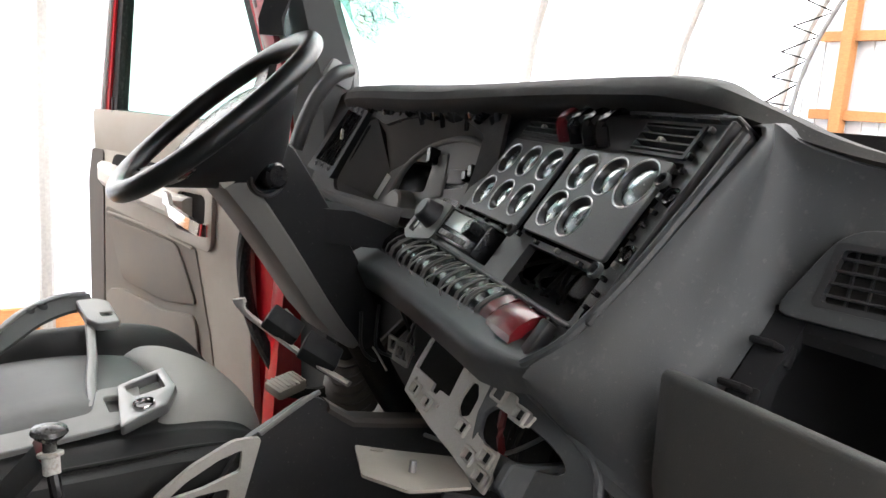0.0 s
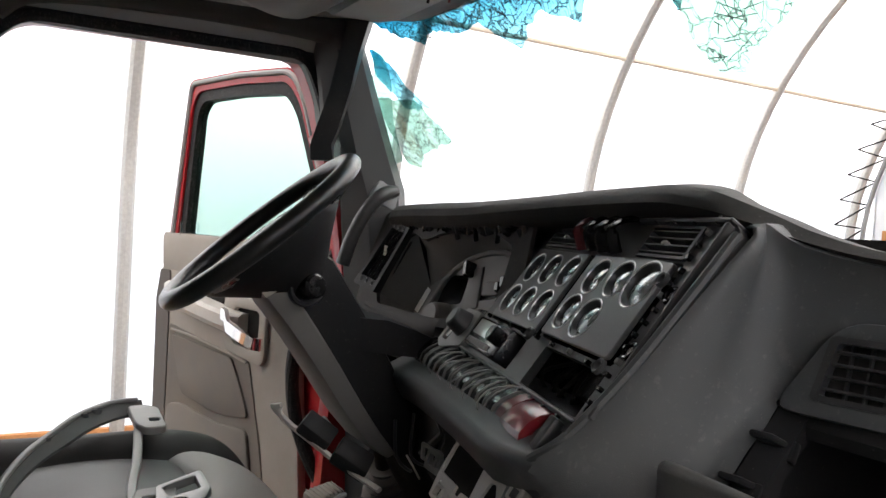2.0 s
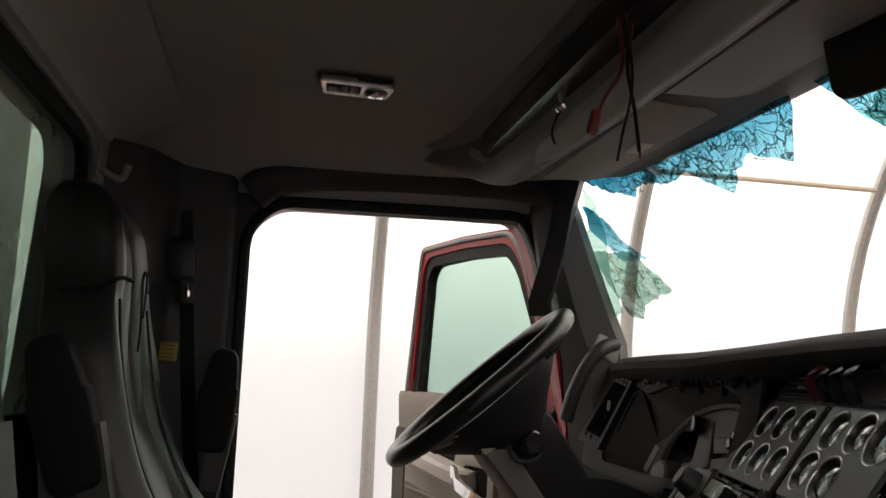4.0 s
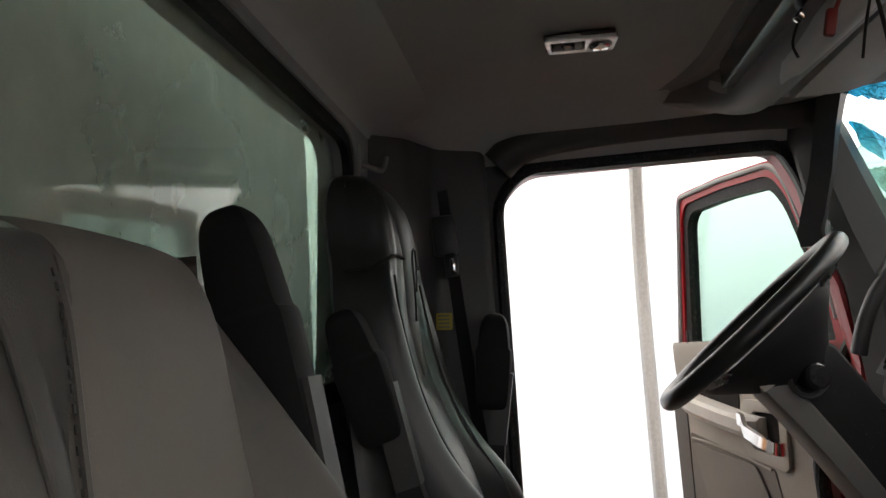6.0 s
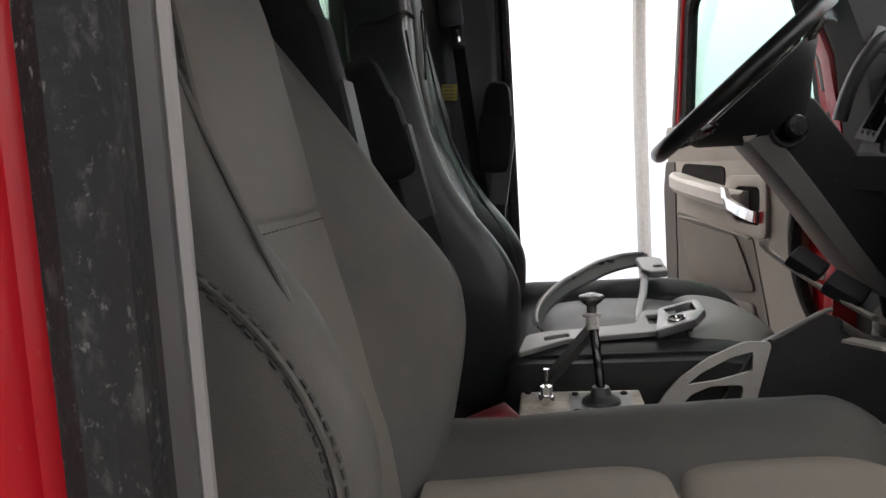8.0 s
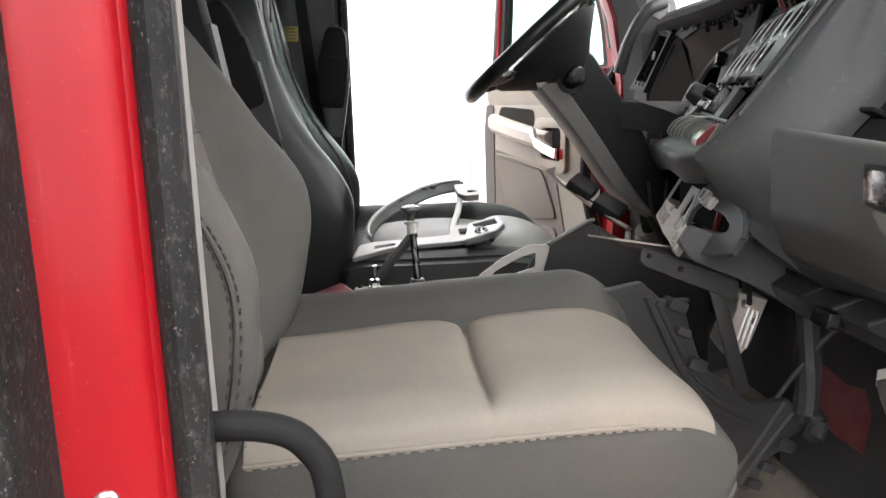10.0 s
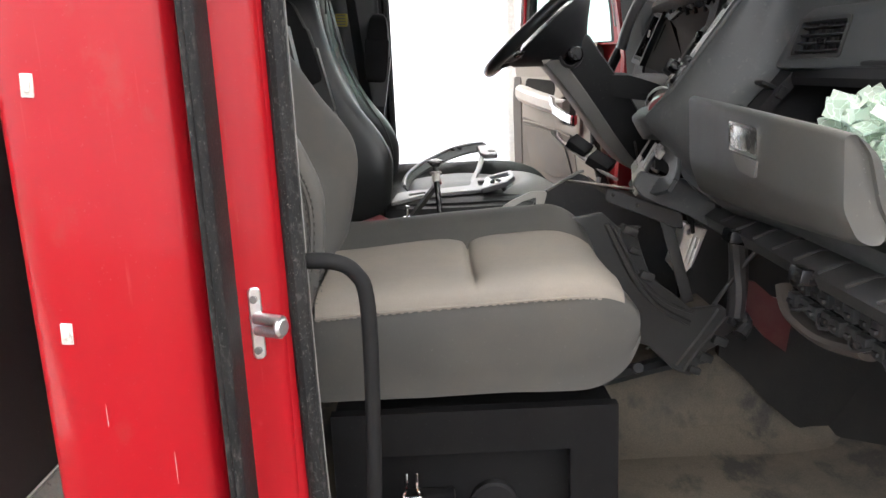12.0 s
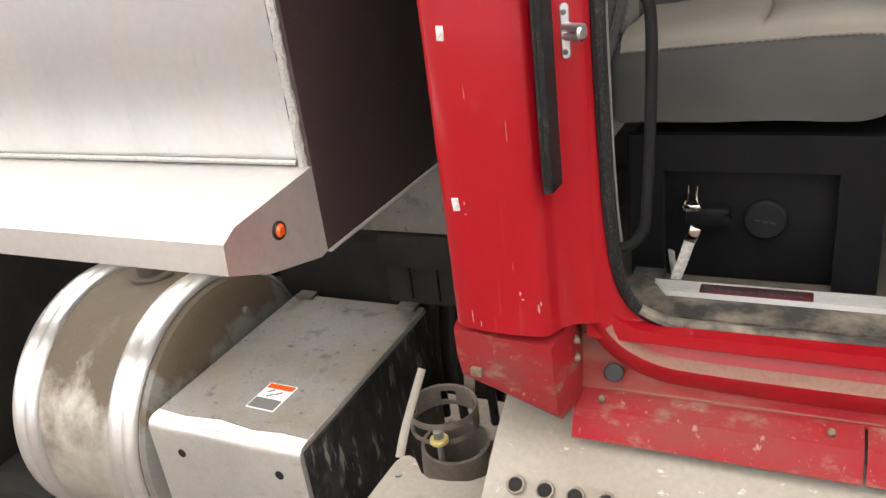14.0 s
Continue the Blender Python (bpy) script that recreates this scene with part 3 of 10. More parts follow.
def round_poly(pts, r, seg=4):
    """Rounds the corners of a polygon."""
    out = []
    n = len(pts)
    for i in range(n):
        p, a, b = V(pts[i]), V(pts[i - 1]), V(pts[(i + 1) % n])
        rr = r[i] if isinstance(r, (list, tuple)) else r
        d1, d2 = (a - p), (b - p)
        k = min(rr, d1.length * 0.45, d2.length * 0.45)
        if k < 1e-5:
            out.append(p)
            continue
        s, e = p + d1.normalized() * k, p + d2.normalized() * k
        for j in range(seg + 1):
            t = j / seg
            out.append(s * (1 - t) ** 2 + p * 2 * t * (1 - t) + e * t * t)
    return out


def rect(x0, y0, x1, y1, r=0.0, seg=4):
    p = [(x0, y0), (x1, y0), (x1, y1), (x0, y1)]
    return [tuple(v) for v in round_poly([(*q, 0) for q in p], r, seg)] if r else [(*q, 0) for q in p]


def plate(bm, outer, holes=(), thick=0.003, m=None):
    """A flat sheet with holes through it, from z = 0 to z = thick."""
    loops = []
    for loop in [outer, *holes]:
        vs = [bm.verts.new((p[0], p[1], 0)) for p in loop]
        es = [bm.edges.new((vs[i], vs[(i + 1) % len(vs)])) for i in range(len(vs))]
        loops.append((vs, es))
    allv = [v for vs, _ in loops for v in vs]
    if holes:
        r = bmesh.ops.triangle_fill(bm, use_beauty=True, use_dissolve=False, edges=[e for _, es in loops for e in es])
        faces = [g for g in r["geom"] if isinstance(g, bmesh.types.BMFace)]
    else:
        faces = [bm.faces.new(loops[0][0])]
    r = bmesh.ops.extrude_face_region(bm, geom=faces)
    up = [g for g in r["geom"] if isinstance(g, bmesh.types.BMVert)]
    for v in up:
        v.co.z += thick
    if m is not None:
        bmesh.ops.transform(bm, matrix=m, verts=allv + up)
    return allv + up


def prism(bm, poly, axis, a, b, bevel=0.0, seg=2):
    """Extrudes a 2D polygon along an axis from a to b. axis 'y': the polygon is in (x, z); 'x': (y, z); 'z': (x, y)."""
    def at(p, h):
        return {"y": (p[0], h, p[1]), "x": (h, p[0], p[1]), "z": (p[0], p[1], h)}[axis]
    lo, hi = [bm.verts.new(at(p, a)) for p in poly], [bm.verts.new(at(p, b)) for p in poly]
    faces = [bm.faces.new(lo), bm.faces.new(hi[::-1])]
    n = len(poly)
    for i in range(n):
        faces.append(bm.faces.new((lo[i], hi[i], hi[(i + 1) % n], lo[(i + 1) % n])))
    if bevel:
        bmesh.ops.recalc_face_normals(bm, faces=faces)
        bmesh.ops.bevel(bm, geom=list({e for f in faces for e in f.edges}), offset=bevel, segments=seg, profile=0.5, affect="EDGES")


def wobble(bm, amount, scale, seed=0.0):
    for v in bm.verts:
        v.co += noise.noise_vector(v.co * scale + V((seed, seed, seed))) * amount


def bevel_all(bm, offset, seg=2, angle=25):
    es = [e for e in bm.edges if len(e.link_faces) == 2 and e.calc_face_angle(0) > radians(angle)]
    bmesh.ops.bevel(bm, geom=es, offset=offset, segments=seg, profile=0.5, affect="EDGES")


def B():
    return bmesh.new()


def rounded(pts, steps, closed):
    pts = [V(p) for p in pts]
    n = len(pts)
    out = []
    for i in range(n if closed else n - 1):
        p0, p1, p2, p3 = (pts[(i + k) % n] if closed else pts[min(max(i + k, 0), n - 1)] for k in (-1, 0, 1, 2))
        for s in range(steps):
            t = s / steps
            out.append(0.5 * ((2 * p1) + (p2 - p0) * t + (2 * p0 - 5 * p1 + 4 * p2 - p3) * t * t + (3 * p1 - p0 - 3 * p2 + p3) * t ** 3))
    return out if closed else out + [pts[-1]]


def soft(bm, rings, nu=3, nv=3):
    """An upholstered body: closed rings run smooth round and from ring to ring."""
    rings = [rounded(r, nv, True) for r in rings]
    cols = [rounded([r[k] for r in rings], nu, False) for k in range(len(rings[0]))]
    loft(bm, [[c[i] for c in cols] for i in range(len(cols[0]))])


# ---- the barn ----
def arch(steps=22):
    pts = [(6.0, 0.74), (6.0, 1.6), (6.0, 2.3)]
    for i in range(1, steps):
        a = math.pi / 2 * i / steps
        pts.append((6.0 * math.cos(a), 2.3 + 4.1 * math.sin(a)))
    pts.append((0.0, 6.4))
    return pts + [(-y, z) for y, z in pts[-2::-1]]


X_BACK, X_FRONT = -14.0, 9.75
bm = B()
box(bm, (-120, -120, -0.3), (120, 120, 0.0))
solo("ground", bm, M_GROUND, "packed dirt ground of the barn", "ground", kind="structure")
bm = B()
loft(bm, [[(x, y * 1.012, z * 1.006) for y, z in arch()] for x in (X_BACK, -10, -6, -2, 2, 6, X_FRONT)], caps=False, closed=False)
for sx in (X_BACK,):
    bm.faces.new([bm.verts.new((sx, y * 1.012, z * 1.006)) for y, z in arch()])
solo("barn_cover", bm, M_FABRIC, "white translucent fabric cover of the hoop barn", "barn cover", kind="structure")
bm = B()
for i in range(60):
    y0 = -6.0 + i * 0.2
    zt = 2.3 + 4.1 * math.sqrt(max(0.0, 1 - (min(abs(y0), abs(y0 + 0.2)) / 6.0) ** 2))
    box(bm, (X_FRONT, y0, 0.0), (X_FRONT + 0.02, y0 + 0.175, zt))
    box(bm, (X_FRONT - 0.018, y0 + 0.175, 0.0), (X_FRONT + 0.02, y0 + 0.2, zt))
solo("wall_end", bm, M_CLAD, "ribbed pale steel cladding of the barn end wall", "wall", kind="structure")
for sy in (1, -1):
    bm = B()
    for k in range(4):
        box(bm, (X_BACK, sy * 5.98 - 0.02, 0.02 + k * 0.19), (X_FRONT, sy * 5.98 + 0.02, 0.2 + k * 0.19), 0.006, 1)
    solo("barn_wainscot", bm, M_WOOD, "orange lumber baseboard along the barn side", "wall base", kind="structure")
hoop = None
for k in range(-7, 5):
    x = 1.13 + 2.03 * k
    if hoop is None:
        bm = B()
        tube(bm, [(0, y * 0.995, z) for y, z in [(6.0, 0.0)] + arch() + [(-6.0, 0.0)]], 0.052, 10, 0)
        hoop = solo("barn_hoop", bm, M_PIPE, "galvanised steel pipe hoop of the barn", "hoop", "barn hoops")
        hoop.location = (x, 0, 0)
    else:
        copy_thing(hoop, pose(x, 0, 0))
for y, z in ((5.49, 3.89), (-5.49, 3.89), (3.6, 5.55), (-3.6, 5.55), (0, 6.3)):
    bm = B()
    tube(bm, [(X_BACK, y, z), (X_FRONT, y, z)], 0.022, 8, 0)
    solo("barn_purlin", bm, M_STRAP, "thin purlin running along the barn hoops", "purlin", "barn purlins")
frame_ = thing("end_wall_frame", (9.6, 5.0, 0), "orange lumber frame against the steel end wall", "timber frame")
for y in (5.42, 4.0, 2.6, -3.0, -5.0):
    bm = B()
    box(bm, (9.55, y - 0.07, 0), (9.7, y + 0.07, 5.0 if abs(y) < 4.5 else 4.1), 0.008, 1)
    part("post", bm, M_WOOD, frame_)
for z in (1.4, 2.5, 3.42):
    bm = B()
    box(bm, (9.62, -5.8, z - 0.06), (9.7, 5.8, z + 0.06), 0.006, 1)
    part("girt", bm, M_WOOD, frame_)
truss = thing("hoop_truss", (8.8, 5.6, 0), "dark steel web truss inside the end hoop", "truss")
inner = [(8.8, y * 0.92, 2.2 + (z - 2.2) * 0.9) for y, z in arch()[1:16]]
bm = B()
tube(bm, inner, 0.026, 8, 0)
part("chord", bm, M_STEEL, truss)
outer_ = [(8.85, y * 0.985, z) for y, z in arch()[1:16]]
for i in range(1, 14):
    for k in (0, 1):
        bm = B()
        tube(bm, [inner[i + k], outer_[i]], 0.01, 6, 0)
        part("web", bm, M_CHASSIS, truss)

# ---- the truck cab shell ----
YR, YL, ZF, ZC = 0.0, 1.75, 1.42, 2.77
bm = B()
rows = []
for i, x in enumerate((0.06, 0.3, 0.6, 0.9, 1.12, 1.22, 1.32, 1.42)):
    z = ZF + max(0.0, x - 1.2) ** 1.5 * 0.5
    rows.append([(x, y, z + 0.004 * noise.noise(V((x * 9, y * 9, 0)))) for y in [0.12 + 0.2 * j for j in range(9)]])
loft(bm, rows, caps=False, closed=False)
rows2 = [[(x, y, z - 0.02) for x, y, z in r] for r in rows]
loft(bm, rows2, caps=False, closed=False)
solo("floor", bm, M_FLOOR, "worn black rubber cab floor under light dust", "floor", kind="structure")
bm = B()
box(bm, (1.40, 0.02, 1.35), (1.44, 1.85, 2.33))
firewall = solo("firewall", bm, M_CARPET, "black felt insulation on the cab firewall", "wall", kind="structure")
bm = B()
loft(bm, [[(1.19 + k, y, 1.43), (1.25 + k * 0.75, y, 1.5), (1.32 + k * 0.4, y, 1.62), (1.36 + k * 0.2, y, 1.8), (1.41, y, 1.95), (1.43, y, 1.5), (1.42, y, 1.42)] for y, k in ((0.13, 0.18), (0.3, 0.175), (0.5, 0.165), (0.6, 0.15), (0.68, 0.125), (0.735, 0.075), (0.775, 0.03))])
wobble(bm, 0.012, 9)
toe = solo("toe_board", bm, M_CARPET, "black felt toe board rising from the floor", "toe board", kind="structure")
bm = B()
prism(bm, [(1.012, 1.65), (1.013, 1.607), (1.061, 1.562), (1.118, 1.502), (1.175, 1.448), (1.25, 1.41), (1.4, 1.41), (1.4, 1.98), (1.02, 1.98), (1.03, 1.78)], "y", 0.762, 0.785)
wobble(bm, 0.006, 12)
part("tunnel_felt", bm, M_CARPET, toe)
bm = B()
prism(bm, [(1.05, 1.765), (1.075, 1.76), (1.111, 1.727), (1.141, 1.718), (1.153, 1.676), (1.144, 1.611), (1.1, 1.645), (1.052, 1.7)], "y", 0.752, 0.758)
part("bare_patch", bm, M_REDDK, toe, "bare red painted steel patch")


# rear wall with its window opening
def rear_m(x):
    return frame_of((x, 0, 2.2), (0, 1, 0), (0.05, 0, 1))


WIN = rect(0.44, 0.03, 1.362, 0.458, 0.07, 6)
bm = B()
plate(bm, rect(0.225, -0.85, 1.82, 0.6), [WIN], 0.05, rear_m(0.02))
wall_rear = solo("wall_rear", bm, M_TRIM, "grey vinyl rear cab wall around the window", "wall", kind="structure")
bm = B()
plate(bm, rect(0.424, 0.008, 1.38, 0.472, 0.09, 6), [rect(0.45, 0.04, 1.354, 0.449, 0.06, 6)], 0.014, rear_m(0.068))
window_1 = thing("window_1", (0.07, 0.9, 2.2), "dusty tinted rear window, reflections put into its film, in a black rubber seal", "window", kind="structure")
part("window_seal", bm, M_RUBBER, window_1)
bm = B()
plate(bm, rect(0.432, 0.02, 1.37, 0.466, 0.07, 6), (), 0.005, rear_m(0.045))
ob = part("pane", bm, M_REARGLASS, window_1)
ob.visible_shadow = False
# padded panels on the rear wall
bm = B()
plate(bm, rect(0.23, -0.7, 0.42, 0.47, 0.05), (), 0.018, rear_m(0.07))
bevel_all(bm, 0.008)
part("rear_wall_pad", bm, M_TRIM, wall_rear)
bm = B()
plate(bm, rect(0.46, -0.7, 1.34, -0.06, 0.03), (), 0.014, rear_m(0.07))
bevel_all(bm, 0.006)
part("rear_wall_pad", bm, M_TRIM, wall_rear)
bm = B()
loft(bm, [[(0.085 - 0.012 * e, y, 2.702), (0.098, y, 2.712), (0.104, y, 2.725), (0.118, y, 2.736), (0.15, y, 2.75), (0.2, y, 2.763), (0.225, y, 2.77), (0.2, y, 2.774), (0.08, y, 2.74)] for y, e in ((0.05, 0), (0.4, 0), (0.9, 0), (1.3, 0), (1.55, 0), (1.66, 1))])
part("rear_cove", bm, M_COVE, wall_rear, "pale grey moulded cove above the rear window")
bm = B()
tube(bm, [(0.1, 0.4, 2.684), (0.1, 0.9, 2.684), (0.1, 1.3, 2.683), (0.102, 1.385, 2.67), (0.1, 1.415, 2.62), (0.09, 1.42, 2.5), (0.08, 1.42, 2.2)], 0.006, 8, 5)
part("trim_bead", bm, M_TRIM, wall_rear)

# ceiling
bm = B()
rows = []
xs = [0.04, 0.09, 0.14, 0.2, 0.3, 0.45, 0.6, 0.72, 0.8, 0.95, 1.06]
ys = [0.02, 0.1, 0.2, 0.35, 0.6, 0.9, 1.2, 1.45, 1.6, 1.7, 1.78]
for x in xs:
    rows.append([(x, y, ZC + 0.004 - 0.09 * max(0, (0.2 - x) / 0.2) ** 2 - 0.12 * max(0, (abs(y - 0.9) - 0.62) / 0.26) ** 2) for y in ys])
loft(bm, rows, caps=False, closed=False)
loft(bm, [[(x, y, z + 0.03) for x, y, z in r] for r in rows], caps=False, closed=False)
solo("ceiling", bm, M_HEADLINER, "dark grey felt headliner of the cab roof", "ceiling", kind="structure")
bm = B()
plate(bm, rect(-0.02, -0.06, 1.12, 1.88, 0.08), (), 0.02, pose(0, 0, 2.86))
solo("roof", bm, M_RED, "red painted steel cab roof", "roof", kind="structure")

# driver's side wall with the door opening
OPEN_L = round_poly([(0.337, 1.5, 0), (1.10, 1.5, 0), (1.085, 2.25, 0), (0.985, 2.60, 0), (0.95, 2.672, 0), (0.40, 2.665, 0), (0.337, 2.60, 0)], [0.08, 0.05, 0.2, 0.08, 0.05, 0.09, 0.08], 5)
OUT_L = [(0.06, 1.36), (1.2, 1.36), (1.2, 2.3), (1.15, 2.4), (1.11, 2.5), (1.06, 2.62), (1.0, 2.82), (0.06, 2.82)]
bm = B()
plate(bm, OUT_L, [OPEN_L], 0.06, frame_of((0, 1.81, 0), (1, 0, 0), (0, 0, 1)))
wall_left = solo("wall_left", bm, M_KICK, "grey trimmed cab side around the open door", "wall", kind="structure")
bm = B()
plate(bm, OUT_L, [OPEN_L], 0.05, frame_of((0, 1.862, 0), (1, 0, 0), (0, 0, 1)))
part("outer_skin", bm, M_RED, wall_left, "red painted cab side")
bm = B()
tube(bm, [(p[0], 1.752, p[1]) for p in OPEN_L] + [(OPEN_L[0][0], 1.752, OPEN_L[0][1])], 0.013, 8, 0)
part("door_seal", bm, M_RUBBER, wall_left, "black rubber door seal")
bm = B()
prism(bm, round_poly([(0.07, 1.52, 0), (0.16, 1.6, 0), (0.2, 1.7, 0), (0.315, 1.715, 0), (0.318, 1.752, 0), (0.07, 1.752, 0)], 0.02), "z", 1.5, 2.72)
part("pillar_trim", bm, M_KICK, wall_left)
bm = B()
tube(bm, [(0.345, 1.722, 2.67), (0.42, 1.718, 2.718), (0.65, 1.715, 2.737), (0.95, 1.70, 2.732), (1.02, 1.67, 2.69)], 0.04, 12, 5)
part("header_trim", bm, M_KICK, wall_left)
# windscreen pillar, driver's side
bm = B()
loft(bm, [[(x - 0.035 * k, y - 0.045 * k, z), (x + 0.03 * k, y - 0.06 * k, z + 0.01), (x + 0.075 * k, y, z + 0.02), (x + 0.06 * k, y + 0.09, z + 0.02), (x - 0.06 * k, y + 0.1, z - 0.01), (x - 0.07 * k, y + 0.02, z - 0.01)]
          for x, y, z, k in ((0.99, 1.68, 2.735, 0.5), (1.015, 1.69, 2.65, 0.7), (1.045, 1.7, 2.55, 0.85), (1.075, 1.705, 2.46, 0.95), (1.11, 1.71, 2.37, 1), (1.13, 1.72, 2.2, 1), (1.15, 1.72, 1.9, 1), (1.16, 1.73, 1.5, 1))])
bevel_all(bm, 0.012, 2)
pillar_trim = part("windscreen_pillar", bm, M_PILLAR, wall_left)
bm = B()
loft(bm, [[(x, y - 0.02, z), (x + 0.035, y - 0.045, z), (x + 0.05, y - 0.02, z), (x + 0.02, y + 0.03, z)]
          for x, y, z in ((0.985, 1.62, 2.725), (0.975, 1.645, 2.66), (0.965, 1.66, 2.58), (0.945, 1.67, 2.50), (0.935, 1.675, 2.468), (0.942, 1.68, 2.44))])
wobble(bm, 0.006, 30)
part("torn_trim", bm, M_BLACK, wall_left, "torn black pillar trim")
bm = B()
loft(bm, [[(x - 0.03, 1.745, z), (x - 0.034, 1.77, z), (x - 0.02, 1.83, z), (x + 0.06, 1.83, z), (x + 0.05, 1.735, z)] for x, z in ((1.05, 1.44), (1.055, 1.6), (1.065, 1.8), (1.08, 2.0), (1.085, 2.2), (1.06, 2.36), (1.01, 2.5))])
bevel_all(bm, 0.006, 2)
part("hinge_jamb", bm, M_RED, wall_left, "red painted hinge jamb")

# passenger's side wall
OPEN_R = round_poly([(0.302, 1.46, 0), (1.12, 1.46, 0), (1.1, 2.3, 0), (0.98, 2.64, 0), (0.302, 2.64, 0)], 0.09, 5)
bm = B()
plate(bm, [(0.28, 1.46 - 0.02), (1.2, 1.44), (1.2, 2.33), (1.05, 2.75), (1.0, 2.82), (0.28, 2.82)], [[(p[0] + 0.001, p[1] + 0.001) for p in OPEN_R]], 0.03, frame_of((0, 0.105, 0), (1, 0, 0), (0, 0, 1)))
wall_right = solo("wall_right", bm, M_RED, "red painted passenger door frame of the cab", "wall", kind="structure")
bm = B()
prism(bm, round_poly([(0.068, 0.035, 0), (0.075, 0.012, 0), (0.1, 0.0, 0), (0.15, -0.006, 0), (0.2, -0.005, 0), (0.234, -0.001, 0), (0.243, 0.01, 0), (0.25, 0.03, 0), (0.27, 0.05, 0), (0.302, 0.058, 0), (0.311, 0.08, 0), (0.27, 0.14, 0), (0.068, 0.15, 0)],
                      [0.02, 0.02, 0.03, 0.05, 0.03, 0.008, 0.005, 0.008, 0.01, 0.02, 0.012, 0, 0]), "z", 1.478, 2.82)
part("corner_panel", bm, M_RED, wall_right, "red painted rear cab corner")
bm = B()
prism(bm, round_poly([(0.312, 0.098, 0), (0.313, 0.112, 0), (0.278, 0.165, 0), (0.1, 0.165, 0), (0.1, 0.152, 0), (0.268, 0.148, 0)], 0.004), "z", 1.45, 2.75)
part("pillar_trim", bm, M_KICK, wall_right)
# lower corner piece, folded in at the bottom
bm = B()
loft(bm, [[(0.064, 0.03, z1), (0.072, 0.0 + t, z1), (0.243, -0.004 + t, z1 - d), (0.262, 0.06, z1 - d + 0.02), (0.258, 0.12, z1 - d + 0.02), (0.09, 0.12, z1)]
          for z1, t, d in ((1.472, 0.0, 0.012), (1.42, 0.002, 0.04), (1.375, 0.012, 0.055), (1.36, 0.03, 0.06))])
lower = part("lower_corner", bm, M_REDDUST, wall_right, "dented dusty red lower corner")
for x, z in ((0.262, 1.44), (0.262, 1.405)):
    bm = B()
    cyl(bm, (x, 0.07, z), (x + 0.005, 0.057, z), 0.0058, 10, bevel=0.002)
    part("screw", bm, M_SCREW, wall_right)
bm = B()
box(bm, (0.095, -0.006, 1.385), (0.115, 0.006, 1.4), 0.002)
part("clip", bm, M_SCREW, wall_right)

# door sill, passenger's side
sill = thing("door_sill", (0.7, 0.12, 1.4), "dusty red door sill with a ribbed metal tread strip", "door sill", kind="structure")


def run_x(bm, prof, x0, x1, n=2):
    loft(bm, [[(x0 + (x1 - x0) * i / (n - 1), y, z) for y, z in prof] for i in range(n)])


bm = B()
loft(bm, [[(x, y, z) for y, z in ((0.30, 1.40), (0.26, 1.46), (0.14, 1.45), (0.13, 1.44), (0.125, 1.43), (0.12, 1.412), (0.115, 1.39), (0.108, 1.345), (0.098, 1.318), (0.2, 1.30))] for x in (0.25, 0.36, 0.6, 0.9, 1.4)])
bevel_all(bm, 0.006, 2)
part("rocker", bm, M_ROCKER, sill, "red painted rocker panel")
bm = B()
run_x(bm, [(0.099, 1.322), (0.055, 1.308), (0.032, 1.262), (0.036, 1.259), (0.06, 1.302), (0.1, 1.314)], 0.255, 0.70)
run_x(bm, [(0.099, 1.322), (0.055, 1.308), (0.032, 1.262), (0.036, 1.259), (0.06, 1.302), (0.1, 1.314)], 0.705, 1.4)
part("rocker_flange", bm, M_REDDUST, sill, "dusty red folded rocker flange")
bm = B()
run_x(bm, [(0.118, 1.334), (0.1, 1.3265), (0.1, 1.3245), (0.118, 1.332)], 0.3, 1.3, 5)
part("dust_ledge", bm, M_TANDUST, sill, "tan dust in the fold of the rocker")
for x in (0.30, 0.655):
    bm = B()
    cyl(bm, (x, 0.078, 1.312), (x, 0.071, 1.324), 0.0062, 12, bevel=0.002)
    part("screw", bm, M_SCREW, sill)
bm = B()
cyl(bm, (0.318, 0.096, 1.364), (0.318, 0.086, 1.366), 0.017, 20, bevel=0.003)
part("plug", bm, M_KICK, sill, "grey oval rubber plug")
bm = B()
run_x(bm, [(0.262, 1.4635), (0.19, 1.459), (0.145, 1.4555), (0.145, 1.45), (0.262, 1.455)], 0.37, 1.2)
run_x(bm, [(0.3, 1.4645), (0.2, 1.4605), (0.135, 1.4575), (0.135, 1.45), (0.3, 1.455)], 0.315, 0.371)
part("scuff_plate", bm, M_RUBDUST, sill, "scuffed black rubber sill cover")
bm = B()
for k in range(7):
    y = 0.205 + k * 0.0062
    x0 = 0.385 - 0.004 * k
    run_x(bm, [(y + 0.0004, 1.4705), (y + 0.0034, 1.4708), (y + 0.0046, 1.461), (y - 0.0006, 1.461)], x0, 1.2)
part("tread_strip", bm, M_TREAD, sill, "ribbed aluminium tread strip")
bm = B()
box(bm, (0.44, 0.206, 1.463), (0.618, 0.238, 1.473), 0.003)
plate_ = part("name_plate", bm, M_REDDK, sill, "dark red enamel plate with worn raised marks")
bm = B()
box(bm, (0.447, 0.213, 1.472), (0.463, 0.231, 1.4745), 0.001)
for k in range(8):
    box(bm, (0.474 + k * 0.0165, 0.214, 1.472), (0.486 + k * 0.0165, 0.229, 1.4742), 0.0012)
part("raised_marks", bm, M_KICK, plate_)
